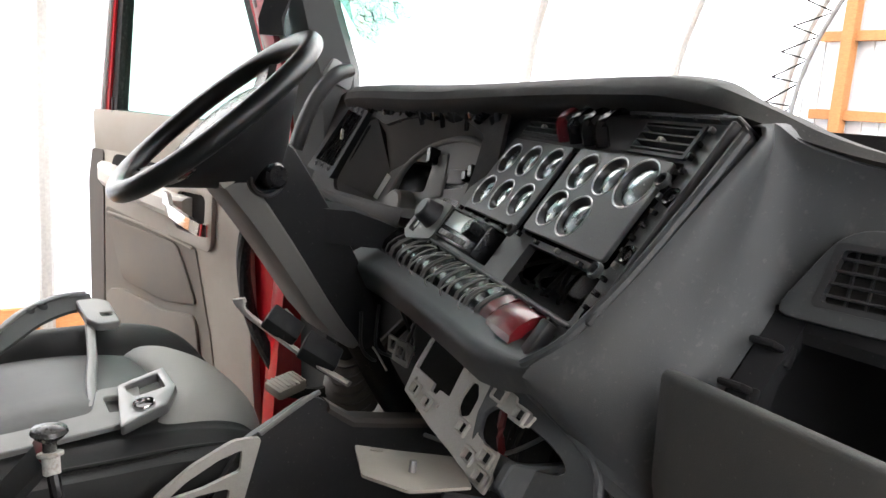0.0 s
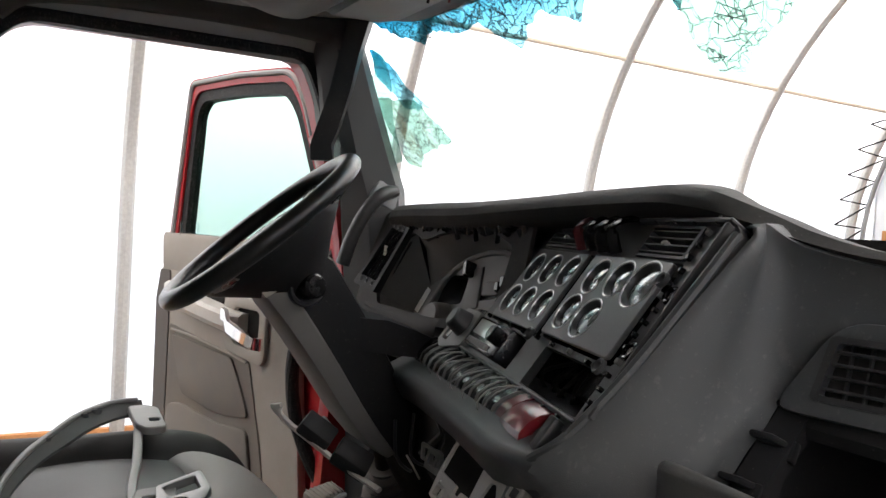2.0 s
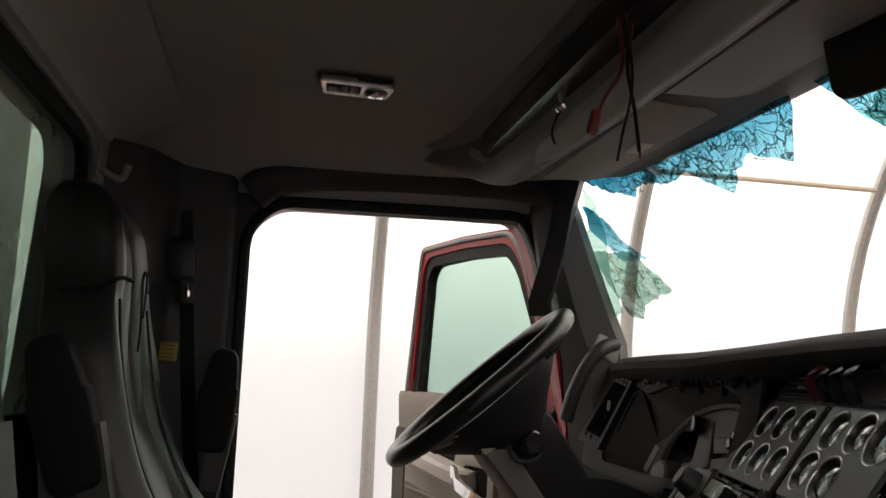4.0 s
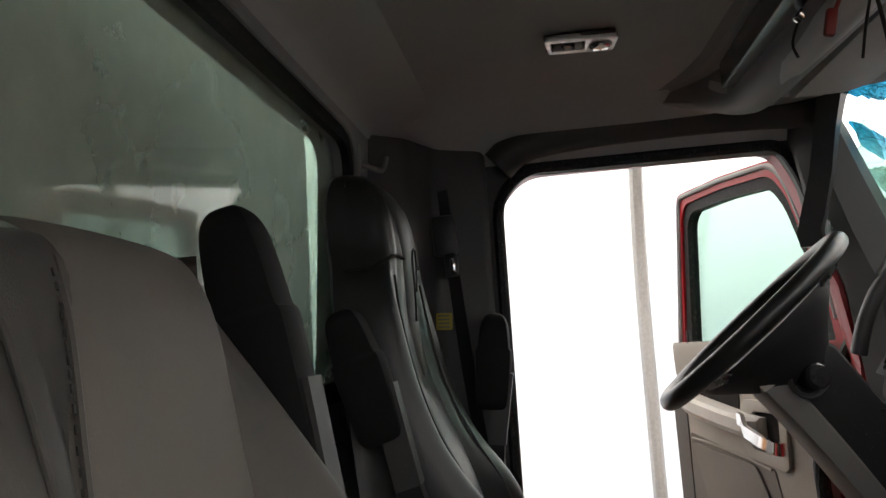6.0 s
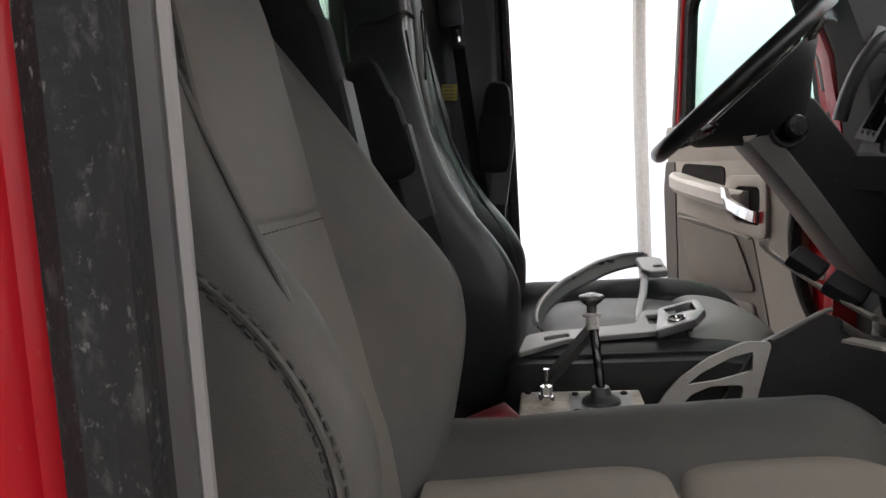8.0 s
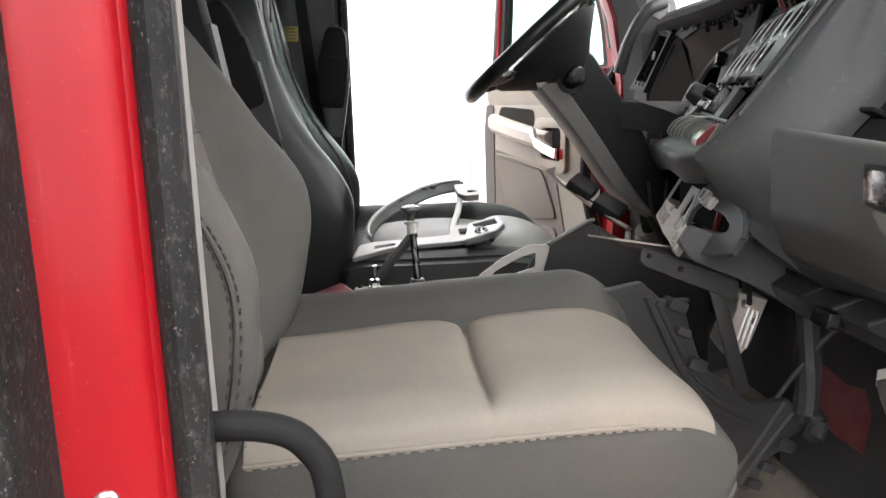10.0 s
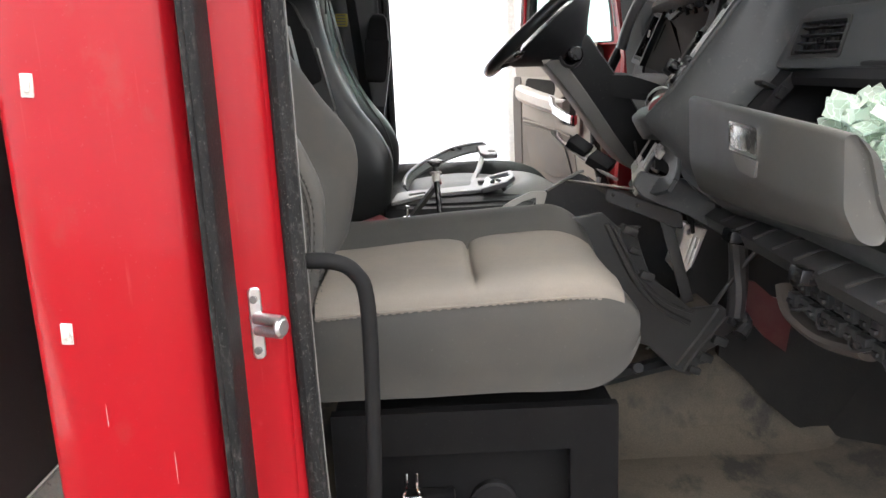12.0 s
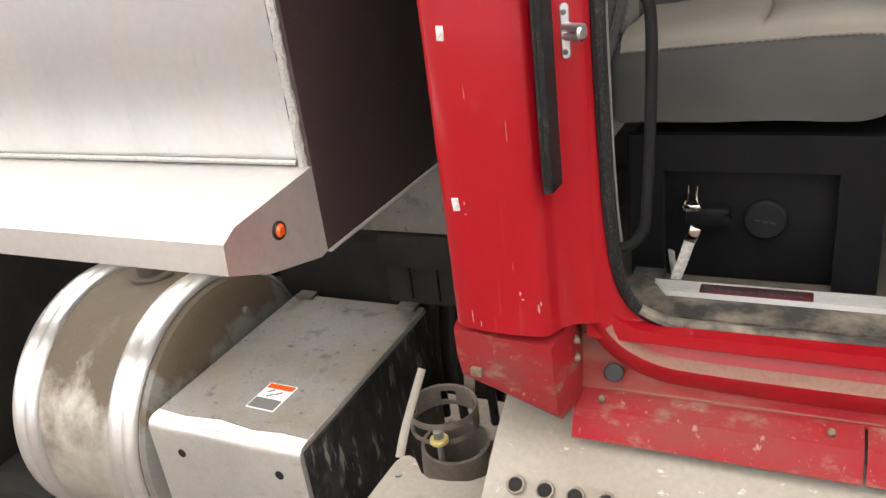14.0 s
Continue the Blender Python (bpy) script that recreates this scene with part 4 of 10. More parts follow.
# rubber door seal running round the opening
SEAL_R = [(0.322, 0.07, 2.62), (0.320, 0.07, 2.3), (0.320, 0.07, 2.0), (0.3225, 0.071, 1.78), (0.326, 0.074, 1.66), (0.331, 0.079, 1.585), (0.341, 0.088, 1.53), (0.362, 0.099, 1.488), (0.4, 0.108, 1.466), (0.45, 0.113, 1.459), (0.6, 0.115, 1.456), (0.9, 0.115, 1.456), (1.2, 0.115, 1.456)]
bm = B()
tube(bm, SEAL_R, 0.0112, 10, 6, flat=0.9)
part("door_seal", bm, M_RUBBER, sill, "speckled black rubber door seal")
bm = B()
tube(bm, [(x, y - 0.0008, z + 0.001) for x, y, z in SEAL_R[7:]], 0.0112, 10, 6, flat=0.9)
part("door_seal", bm, M_RUBDUST, sill, "dusty lower run of the door seal")
# pressed red skin that turns the corner round the opening
path = smooth_path(SEAL_R, 6)
rows, dust_rows = [], []
for i, p in enumerate(path):
    d = path[min(i + 1, len(path) - 1)] - path[max(i - 1, 0)]
    k = abs(d.x) / max(1e-6, math.hypot(d.x, d.z))
    n = V((d.z, 0, -d.x)).normalized()
    up_ = ((0.002, 0.078), (0.012, 0.068), (0.02, 0.062), (0.03, 0.058), (0.038, 0.056), (0.045, 0.055), (0.05, 0.054))
    lo_ = ((0.002, 0.118), (0.016, 0.112), (0.028, 0.098), (0.05, 0.09), (0.066, 0.078), (0.078, 0.08), (0.11, 0.1))
    row = []
    for (du, yu), (dl, yl) in zip(up_, lo_):
        off = du + (dl - du) * k
        q = p + n * off
        row.append(V((q.x, yu + (yl - yu) * k, q.z)))
    rows.append(row)
    if k > 0.55:
        dust_rows.append([v + V((0, -0.0008, 0.0008)) for v in row[3:5]])
bm = B()
loft(bm, rows, caps=False, closed=False)
part("jamb_skin", bm, M_RED, sill, "pressed red paint round the door opening")
bm = B()
loft(bm, dust_rows, caps=False, closed=False)
part("dust_band", bm, M_TANDUST, sill, "tan dust lying along the pressed ledge")
bm = B()
tube(bm, [(x - 0.002, y + 0.03, z) for x, y, z in SEAL_R[:6]], 0.0065, 8, 5)
part("seal_lip", bm, M_LIP, sill)
# Thin paler tube along the inner edge of the trim lip.
bm = B()
tube(bm, [(x + 0.0042, y + 0.0325, z) for x, y, z in SEAL_R[:6]], 0.0026, 6, 5)
part("seal_lip_edge", bm, M_BEZEL, sill, "pale edge line of the trim lip")
# flat rubber strip on the jamb
bm = B()
prism(bm, round_poly([(0.254, -0.017, 0), (0.266, -0.010, 0), (0.268, 0.035, 0), (0.252, 0.03, 0)], 0.005), "z", 1.728, 2.75)
prism(bm, round_poly([(0.2545, -0.021, 0), (0.259, -0.018, 0), (0.259, -0.01, 0), (0.2545, -0.012, 0)], 0.002), "z", 1.74, 2.75)
solo("jamb_strip", bm, M_RUBBER, "flat black rubber strip on the red door jamb", "weatherstrip")
# striker pin
striker = thing("door_striker", (0.285, 0.06, 1.945), "chrome door striker bolted to the red jamb", "door striker")
bm = B()
plate(bm, rect(-0.0065, -0.038, 0.0065, 0.038, 0.006), (), 0.006, frame_of((0.279, 0.0515, 1.945), (0.96, 0.27, 0), (0, 0, 1)) @ pose(0, 0, -0.003))
bevel_all(bm, 0.0015, 1)
part("base_plate", bm, M_RING, striker)
for dz in (-0.028, 0.026):
    bm = B()
    cyl(bm, (0.279, 0.0495, 1.945 + dz), (0.2785, 0.0465, 1.945 + dz), 0.004, 12)
    part("bolt_head", bm, M_STEEL, striker)
bm = B()
cyl(bm, (0.279, 0.05, 1.951), (0.309, 0.034, 1.951), 0.0065, 14)
cyl(bm, (0.279, 0.05, 1.938), (0.306, 0.036, 1.938), 0.0055, 14)
cyl(bm, (0.303, 0.0372, 1.945), (0.31, 0.0334, 1.945), 0.0105, 16, bevel=0.003)
part("pin", bm, M_RING, striker)
# white clips left on the corner panel
clip = None
for z, x in ((2.19, 0.112), (1.96, 0.113), (1.70, 0.105)):
    if clip is None:
        bm = B()
        box(bm, (-0.0058, -0.0012, -0.0105), (0.0058, 0.003, 0.0105), 0.001)
        box(bm, (-0.003, -0.003, -0.006), (0.0035, -0.001, 0.004), 0.0012)
        clip = solo("adhesive_clip", bm, M_WHITE, "small white adhesive clip on the red cab corner", "clip", "white clips")
        clip.matrix_basis = pose(x, -0.002, z, 0, 4, 0)
    else:
        copy_thing(clip, pose(x, -0.002, z, 0, -6 if z < 1.8 else 3, 0))
rnd = random.Random(31)
for x, z, w, h in ((0.162, 1.612, 0.004, 0.012), (0.157, 1.606, 0.009, 0.003), (0.164, 1.628, 0.003, 0.006), (0.197, 1.55, 0.004, 0.009), (0.2, 1.543, 0.006, 0.003), (0.226, 1.522, 0.004, 0.018), (0.231, 1.535, 0.003, 0.01),
                   (0.15, 1.69, 0.001, 0.03), (0.186, 1.57, 0.0009, 0.035), (0.191, 1.59, 0.0007, 0.02), (0.112, 1.49, 0.0015, 0.028), (0.126, 1.485, 0.0012, 0.014), (0.118, 1.685, 0.006, 0.002), (0.12, 1.7, 0.002, 0.008), (0.14, 1.86, 0.0008, 0.03), (0.2, 1.8, 0.0007, 0.04), (0.17, 2.08, 0.0008, 0.02)):
    bm = B()
    ring = [(x + w / 2 + w / 2 * math.cos(a) * rnd.uniform(0.5, 1.0), z + h / 2 + h / 2 * math.sin(a) * rnd.uniform(0.6, 1.0)) for a in [2 * math.pi * i / 11 for i in range(11)]]
    plate(bm, ring, (), 0.0009, frame_of((0, -0.0042, 0), (1, 0, 0), (0, 0, 1)))
    part("paint_chip", bm, M_CHIP, wall_right, "chipped paint showing pale primer")
# black grab handle inside the opening
bm = B()
tube(bm, [(0.30, 0.088, 1.998), (0.35, 0.088, 1.998), (0.378, 0.088, 1.984), (0.389, 0.088, 1.945), (0.386, 0.088, 1.8), (0.378, 0.088, 1.66), (0.37, 0.088, 1.628), (0.35, 0.088, 1.606), (0.305, 0.088, 1.595)], 0.0086, 12, 6)
gr = thing("grab_handle", (0.35, 0.108, 1.6), "black tubular grab handle beside the passenger seat", "grab handle")
part("bar", bm, M_GRIP, gr)
for z in (1.998, 1.597):
    bm = B()
    cyl(bm, (0.3, 0.09, z), (0.308, 0.09, z), 0.018, 16, bevel=0.003)
    part("flange", bm, M_GRIP, gr)

# ---- outside: dump body, tank, battery box, step ----
body = thing("dump_body", (-0.6, 0.9, 1.6), "aluminium dump body with a dark front wall behind the cab", "dump body")
bm = B()
box(bm, (-0.19, 0.015, 1.595), (-0.16, 1.95, 3.3), 0.003)
part("front_wall", bm, M_BODYDARK, body, "dark maroon front wall")
bm = B()
box(bm, (-5.0, 0.02, 1.74), (-0.19, 0.05, 3.3), 0.002)
part("side_wall", bm, M_ALUWALL, body, "milled aluminium side wall")
bm = B()
box(bm, (-5.0, 1.9, 1.6), (-0.19, 1.93, 3.3), 0.002)
part("side_wall", bm, M_ALU, body)
bm = B()
run_x(bm, [(0.04, 1.752), (0.027, 1.751), (-0.2, 1.731), (-0.231, 1.716), (-0.236, 1.668), (-0.144, 1.627), (-0.005, 1.591), (0.06, 1.6)], -5.0, -0.162, 2)
bevel_all(bm, 0.006, 2)
part("rub_rail", bm, M_ALU, body, "dusty aluminium side ledge")
rnd = random.Random(21)
bm = B()
tube(bm, [(-0.176 + rnd.uniform(-0.002, 0.002), 0.014, 1.62 + i * 0.012) for i in range(130)], 0.008, 8, 1, radii=[0.008 + rnd.uniform(-0.0016, 0.002) for i in range(130)])
part("weld_bead", bm, M_BEAD, body)
bm = B()
tube(bm, [(-0.19, 0.015, 1.756), (-0.5, 0.015, 1.757), (-1.5, 0.015, 1.757), (-5.0, 0.015, 1.757)], 0.005, 6, 12)
part("weld_bead", bm, M_BEAD, body)
bm = B()
box(bm, (-0.168, 0.02, 1.589), (-0.157, 1.95, 1.5955), 0.002)
part("bottom_flange", bm, M_ALU, body, "bare aluminium lower edge of the front wall")
bm = B()
box(bm, (-1.6, 0.55, 1.385), (0.02, 0.57, 1.588), 0.004)
part("apron", bm, M_BBTOP, body, "dusty metal apron under the dump body")
bm = B()
cyl(bm, (-0.165, -0.105, 1.685), (-0.153, -0.105, 1.685), 0.0115, 18, bevel=0.004)
lamp = part("marker_lamp", bm, M_ORANGE, body, "round orange marker lamp")
bm = B()
ring_between(bm, (-0.163, -0.105, 1.685), (1, 0, 0), 0.0155, 0.0108, 0.007, 20)
part("grommet", bm, M_RUBBER, lamp)
bm = B()
box(bm, (-4.0, 0.74, 1.38), (-0.2, 1.4, 1.6), 0.01)
part("sub_frame", bm, M_ALUDIRT, body)

tank = thing("fuel_tank", (-1.3, 0.36, 1.08), "dusty aluminium cylindrical fuel tank with two strap bands", "fuel tank")


def xring(x, r, cy, cz, n=40):
    return [(x, cy + r * c, cz + r * s) for c, s in circle_pts(1, n)]


TY, TZ, TR = 0.393, 0.893, 0.37
bm = B()
loft(bm, [xring(x, r, TY, TZ, 64) for x, r in ((-1.33, 0.02), (-1.325, TR - 0.08), (-1.31, TR - 0.02), (-1.29, TR), (-1.0, TR), (-0.87, TR), (-0.855, TR - 0.004))])
part("shell", bm, M_TANK, tank, "aluminium shell with brown mud over its upper half")
bm = B()
loft(bm, [xring(x, r, TY, TZ, 64) for x, r in ((-0.858, TR - 0.003), (-0.842, TR - 0.01), (-0.83, TR - 0.03), (-0.82, TR - 0.07), (-0.81, TR - 0.15), (-0.802, TR - 0.25), (-0.799, 0.02))])
part("end_dome", bm, M_TANKEND, tank, "dusty domed tank end")
BAND = ((0.0, 0.0), (0.001, 0.009), (0.008, 0.013), (0.03, 0.013), (0.038, 0.008), (0.044, 0.005), (0.05, 0.008), (0.056, 0.015), (0.068, 0.018), (0.082, 0.015), (0.09, 0.008), (0.093, 0.0))
for x, f_ in ((-1.3, 1.0), (-0.95, 1.0)):
    bm = B()
    loft(bm, [xring(x + a, TR + b * f_, TY, TZ, 64) for a, b in BAND], caps=False)
    part("strap_band", bm, M_BBOX, tank, "aluminium tank strap with a rolled ridge")
bm = B()
cyl(bm, (-1.07, 0.42, TZ + TR - 0.02), (-1.07, 0.42, TZ + TR + 0.1), 0.04, 20, bevel=0.006)
cyl(bm, (-1.07, 0.42, TZ + TR - 0.02), (-1.07, 0.42, TZ + TR + 0.012), 0.06, 20, bevel=0.005)
part("filler_neck", bm, M_CAN, tank)
bm = B()
cyl(bm, (-0.822, 0.47, 1.15), (-0.805, 0.47, 1.152), 0.011, 12, bevel=0.004)
part("fitting", bm, M_STEEL, tank)

bb = thing("battery_box", (-0.56, 0.35, 0.8), "scuffed aluminium battery box with a warning sticker", "battery box")
bm = B()
prism(bm, round_poly([(0.03, 0.6, 0), (0.03, 1.1, 0), (0.67, 1.1, 0), (0.67, 0.6, 0)], [0, 0.03, 0.01, 0], 5), "x", -0.785, -0.352)
part("cover", bm, M_BBOX, bb)
bm = B()
ring = [(-0.783, 0.075), (-0.7, 0.068), (-0.6, 0.078), (-0.5, 0.066), (-0.42, 0.074), (-0.354, 0.07), (-0.354, 0.668), (-0.783, 0.668)]
plate(bm, ring, (), 0.001, pose(0, 0, 1.1003))
part("dust_layer", bm, M_BBTOP, bb, "brown dust and dark smudges on the lid")
bm = B()
box(bm, (-0.356, 0.045, 0.55), (-0.346, 0.68, 1.085), 0.003)
part("end_panel", bm, M_SCRATCH, bb, "grimy black end panel")
for x, z in ((-0.70, 1.02), (-0.42, 1.02), (-0.70, 0.7), (-0.42, 0.7)):
    bm = B()
    cyl(bm, (x, 0.031, z), (x, 0.028, z), 0.011, 14)
    part("bolt_hole", bm, M_CHASSIS, bb)
for x in (-0.74, -0.4):
    bm = B()
    box(bm, (x - 0.03, 0.64, 1.1), (x + 0.03, 0.68, 1.112), 0.004)
    part("hinge", bm, M_CAN, bb)
ST = pose(-0.53, 0.185, 1.1022, 0, 0, -2) @ Matrix.Diagonal((0.82, 0.82, 1, 1))
bm = B()
plate(bm, rect(-0.05, -0.062, 0.05, 0.062, 0.004), (), 0.0008, ST)
st = part("sticker", bm, M_PAPER, bb, "white warning sticker with an orange header")
bm = B()
plate(bm, rect(-0.046, 0.036, 0.046, 0.058), (), 0.0006, ST @ pose(0, 0, 0.0012))
part("sticker_header", bm, M_ORANGE, st)
bm = B()
plate(bm, rect(-0.046, -0.058, 0.046, -0.012), (), 0.0006, ST @ pose(0, 0, 0.0012))
for a, b_ in ((-0.01, 0.0), (0.012, 0.014), (-0.02, 0.02)):
    obox(bm, tuple(ST @ V((a, b_ + 0.004, 0.0015))), (0.019, 0.0055, 0.0006), (0, 0, 40))
part("sticker_print", bm, M_INK, st)

guard = thing("mud_guard", (-1.64, 0.35, 0.5), "mud-caked black guard panel behind the fuel tank", "mud guard")
bm = B()
box(bm, (-1.66, -0.02, 0.45), (-1.63, 0.72, 1.56), 0.01)
wobble(bm, 0.01, 6)
part("panel", bm, M_CHASSIS, guard)
for y, z in ((0.1, 1.44), (0.3, 1.44), (0.5, 1.44), (0.1, 1.2)):
    bm = B()
    cyl(bm, (-1.632, y, z), (-1.615, y, z), 0.016, 8)
    part("bolt", bm, M_CHASSIS, guard)
bm = B()
box(bm, (-1.63, 0.05, 0.62), (-0.9, 0.6, 0.7), 0.01)
part("tank_bracket", bm, M_CHASSIS, guard)
chassis = thing("chassis_frame", (-0.4, 0.9, 0.75), "grimy black chassis rails and hoses behind the cab", "chassis")
for lo, hi in (((-0.9, 0.75, 0.75), (0.1, 0.85, 1.25)), ((-5, 0.72, 0.75), (-0.9, 0.86, 1.05)), ((-5, 1.2, 0.75), (1.5, 1.3, 1.05)), ((-0.4, 0.55, 1.28), (0.1, 1.0, 1.38))):
    bm = B()
    box(bm, lo, hi, 0.012)
    part("rail", bm, M_CHASSIS, chassis)
for x in (-0.42, -0.36, -0.3, -0.2):
    bm = B()
    tube(bm, [(x, 0.72, 0.7), (x + 0.01, 0.7, 1.0), (x + 0.05, 0.74, 1.25), (x + 0.2, 0.8, 1.3)], 0.014, 8, 5)
    part("hose", bm, M_CHASSIS, chassis)
bm = B()
box(bm, (-0.42, 0.6, 1.15), (0.06, 0.66, 1.33), 0.012)
box(bm, (-0.4, 0.58, 1.3), (0.0, 0.62, 1.345), 0.01)
for k in range(5):
    box(bm, (-0.36 + k * 0.08, 0.59, 1.17), (-0.34 + k * 0.08, 0.605, 1.29), 0.003)
solo("cross_member", bm, M_CHASSIS, "black ribbed cross member behind the cab", "cross member")

can = thing("intake_can", (-0.09, 0.22, 0.9), "open brown metal canister with a slotted rim beside the step", "canister")
CX, CY = -0.09, 0.216
bm = B()
loft(bm, [[(CX + 0.03 + r * c, CY - 0.02 + r * q, z) for c, q in circle_pts(1, 32)] for z, r in ((0.84, 0.098), (0.9, 0.096), (0.905, 0.09), (0.925, 0.09), (0.93, 0.095), (0.945, 0.095), (0.95, 0.082), (1.03, 0.078), (1.06, 0.076), (1.06, 0.068), (0.9, 0.066))])
part("body", bm, M_CAN, can)
bm = B()
ring_between(bm, (CX, CY, 1.125), (0, 0, 1), 0.077, 0.071, 0.016, 36)
ring_between(bm, (CX, CY, 1.088), (0, 0, 1), 0.076, 0.071, 0.012, 36)
for a0, a1 in ((-0.2, 0.5), (0.9, 1.6), (2.1, 3.0), (3.5, 4.1)):
    n_ = 6
    loft(bm, [[(CX + r * math.cos(a0 + (a1 - a0) * i / n_), CY + r * math.sin(a0 + (a1 - a0) * i / n_), z) for r, z in ((0.0715, 1.09), (0.0715, 1.125), (0.0765, 1.125), (0.0765, 1.09))] for i in range(n_ + 1)])
obox(bm, (CX + 0.03, CY + 0.085, 1.15), (0.03, 0.006, 0.08), (-12, 0, -15), 0.003)
part("slotted_rim", bm, M_CAN, can, "slotted brown metal rim")
bm = B()
cyl(bm, (-0.068, 0.14, 0.9), (-0.068, 0.14, 1.11), 0.0065, 12)
cyl(bm, (-0.068, 0.14, 1.112), (-0.068, 0.14, 1.13), 0.0125, 6, bevel=0.002)
bolt_ = part("bolt", bm, M_STEEL, can, "long grey bolt with a hex head")
bm = B()
cyl(bm, (-0.068, 0.14, 1.1), (-0.068, 0.14, 1.111), 0.02, 20, bevel=0.002)
part("washer", bm, M_BRASS, bolt_, "yellow washer")
bm = B()
tube(bm, [(CX + 0.1, CY - 0.01, 1.0), (0.06, 0.26, 1.03), (0.16, 0.42, 1.1)], 0.04, 12, 5)
part("hose", bm, M_CAN, can)
for pts in ([(0.0, 0.33, 1.26), (0.03, 0.3, 1.16), (0.04, 0.28, 1.0)], [(-0.02, 0.36, 1.2), (0.05, 0.33, 1.14), (0.1, 0.34, 1.02)]):
    bm = B()
    tube(bm, pts, 0.01, 8, 5)
    part("hose", bm, M_CHASSIS, can)

step = thing("cab_step", (0.6, -0.1, 0.9), "dusty metal cab step with round grip holes", "step")
bm = B()
loft(bm, [[(x, y, z) for y, z in ((0.16, 1.31), (0.09, 1.262), (0.03, 1.232), (-0.03, 1.19), (-0.075, 1.15), (-0.10, 1.12), (-0.10, 1.11), (-0.02, 1.17), (0.16, 1.28))] for x in (0.11, 0.3, 0.7, 1.3)])
wobble(bm, 0.004, 8)
part("fairing", bm, M_DIRTSTEEL, step)
holes = [[(0.2 + 0.055 * i + 0.014 * c, -0.155 - 0.05 * j + 0.014 * s) for c, s in circle_pts(1, 12)] for i in range(18) for j in range(3)]
bm = B()
plate(bm, [(-0.1, -0.1), (0.0, -0.1), (1.3, -0.1), (1.3, -0.33), (-0.16, -0.33)], holes, 0.004, pose(0, 0, 1.115))
part("tread", bm, M_DIRTSTEEL, step)
bm = B()
plate(bm, [(0.105, 0.2), (0.085, 0.163), (0.088, 0.12), (0.087, 0.075), (0.072, 0.042), (0.05, 0.022), (0.012, 0.012), (-0.028, 0.008), (-0.05, 0.02), (-0.08, 0.054), (-0.095, 0.06), (-0.107, 0.055), (-0.115, 0.035), (-0.12, -0.1), (0.13, -0.1), (0.13, 0.05)], (), 0.004, pose(0, 0, 1.118))
brk = part("bracket", bm, M_DIRTSTEEL, step)
bm = B()
cyl(bm, (-0.09, 0.0, 1.122), (-0.09, 0.0, 1.126), 0.007, 12)
part("rivet", bm, M_STEEL, brk)
bm = B()
tube(bm, [(-0.113, 0.05, 1.12), (-0.118, 0.1, 1.16), (-0.118, 0.2, 1.235)], 0.009, 8, 4, flat=0.35)
part("strap", bm, M_DIRTSTEEL, brk)
bm = B()
box(bm, (-0.1, -0.33, 0.8), (1.3, -0.325, 1.115), 0.002)
part("riser", bm, M_DIRTSTEEL, step)
for k in range(18):
    bm = B()
    ring_between(bm, (0.2 + 0.055 * k, -0.155, 1.119), (0, 0, 1), 0.019, 0.0135, 0.005, 14)
    part("grip_ring", bm, M_DIRTSTEEL, step)
GN = V((0, -0.5, 0.866))
for j in range(2):
    for k in range(16):
        c = V((0.17 + 0.053 * k + 0.026 * j, -0.035 - 0.035 * j, 1.191 - 0.022 * j))
        bm = B()
        ring_between(bm, c, GN, 0.0175, 0.0125, 0.006, 14)
        rim_ = part("grip_ring", bm, M_DIRTSTEEL, step)
        bm = B()
        cyl(bm, c - GN * 0.004, c + GN * 0.0012, 0.0127, 14)
        part("hole", bm, M_CHASSIS, rim_)
# ---- dashboard ----
FU, FV = V((-0.2815, -0.9596, 0.0)), V((-0.5486, 0.1609, -0.8205))
FO = V((1.115, 1.073, 2.282))
FM = frame_of(FO, FU, FV) @ Matrix.Diagonal((1, 1, 1, 1))     # x along the dash to the passenger, y down it, z into it


def fpt(u, v, h=0.0):
    """A point of the centre fascia: h metres proud of it."""
    return FM @ V((u, v, -h))


def fm(u, v, h=0.0):
    return FM @ pose(u, v, -h)


dash = thing("dashboard", (1.15, 0.9, 1.9), "grey truck dashboard stripped of its trim covers", "dashboard")
# passenger side body with the glovebox opening left out of it
def spline_sheet(bm, cols, nu, nv, skip):
    """A smooth sheet through a grid of points; skip(i, j): cells left open."""
    fine = [rounded(c, nv, False) for c in cols]
    rows_ = [rounded([c[k] for c in fine], nu, False) for k in range(len(fine[0]))]
    vs = [[bm.verts.new(p) for p in r] for r in rows_]
    for k in range(len(vs) - 1):
        for i in range(len(vs[0]) - 1):
            if not skip(i // nu, k // nv):
                bm.faces.new((vs[k][i], vs[k][i + 1], vs[k + 1][i + 1], vs[k + 1][i]))


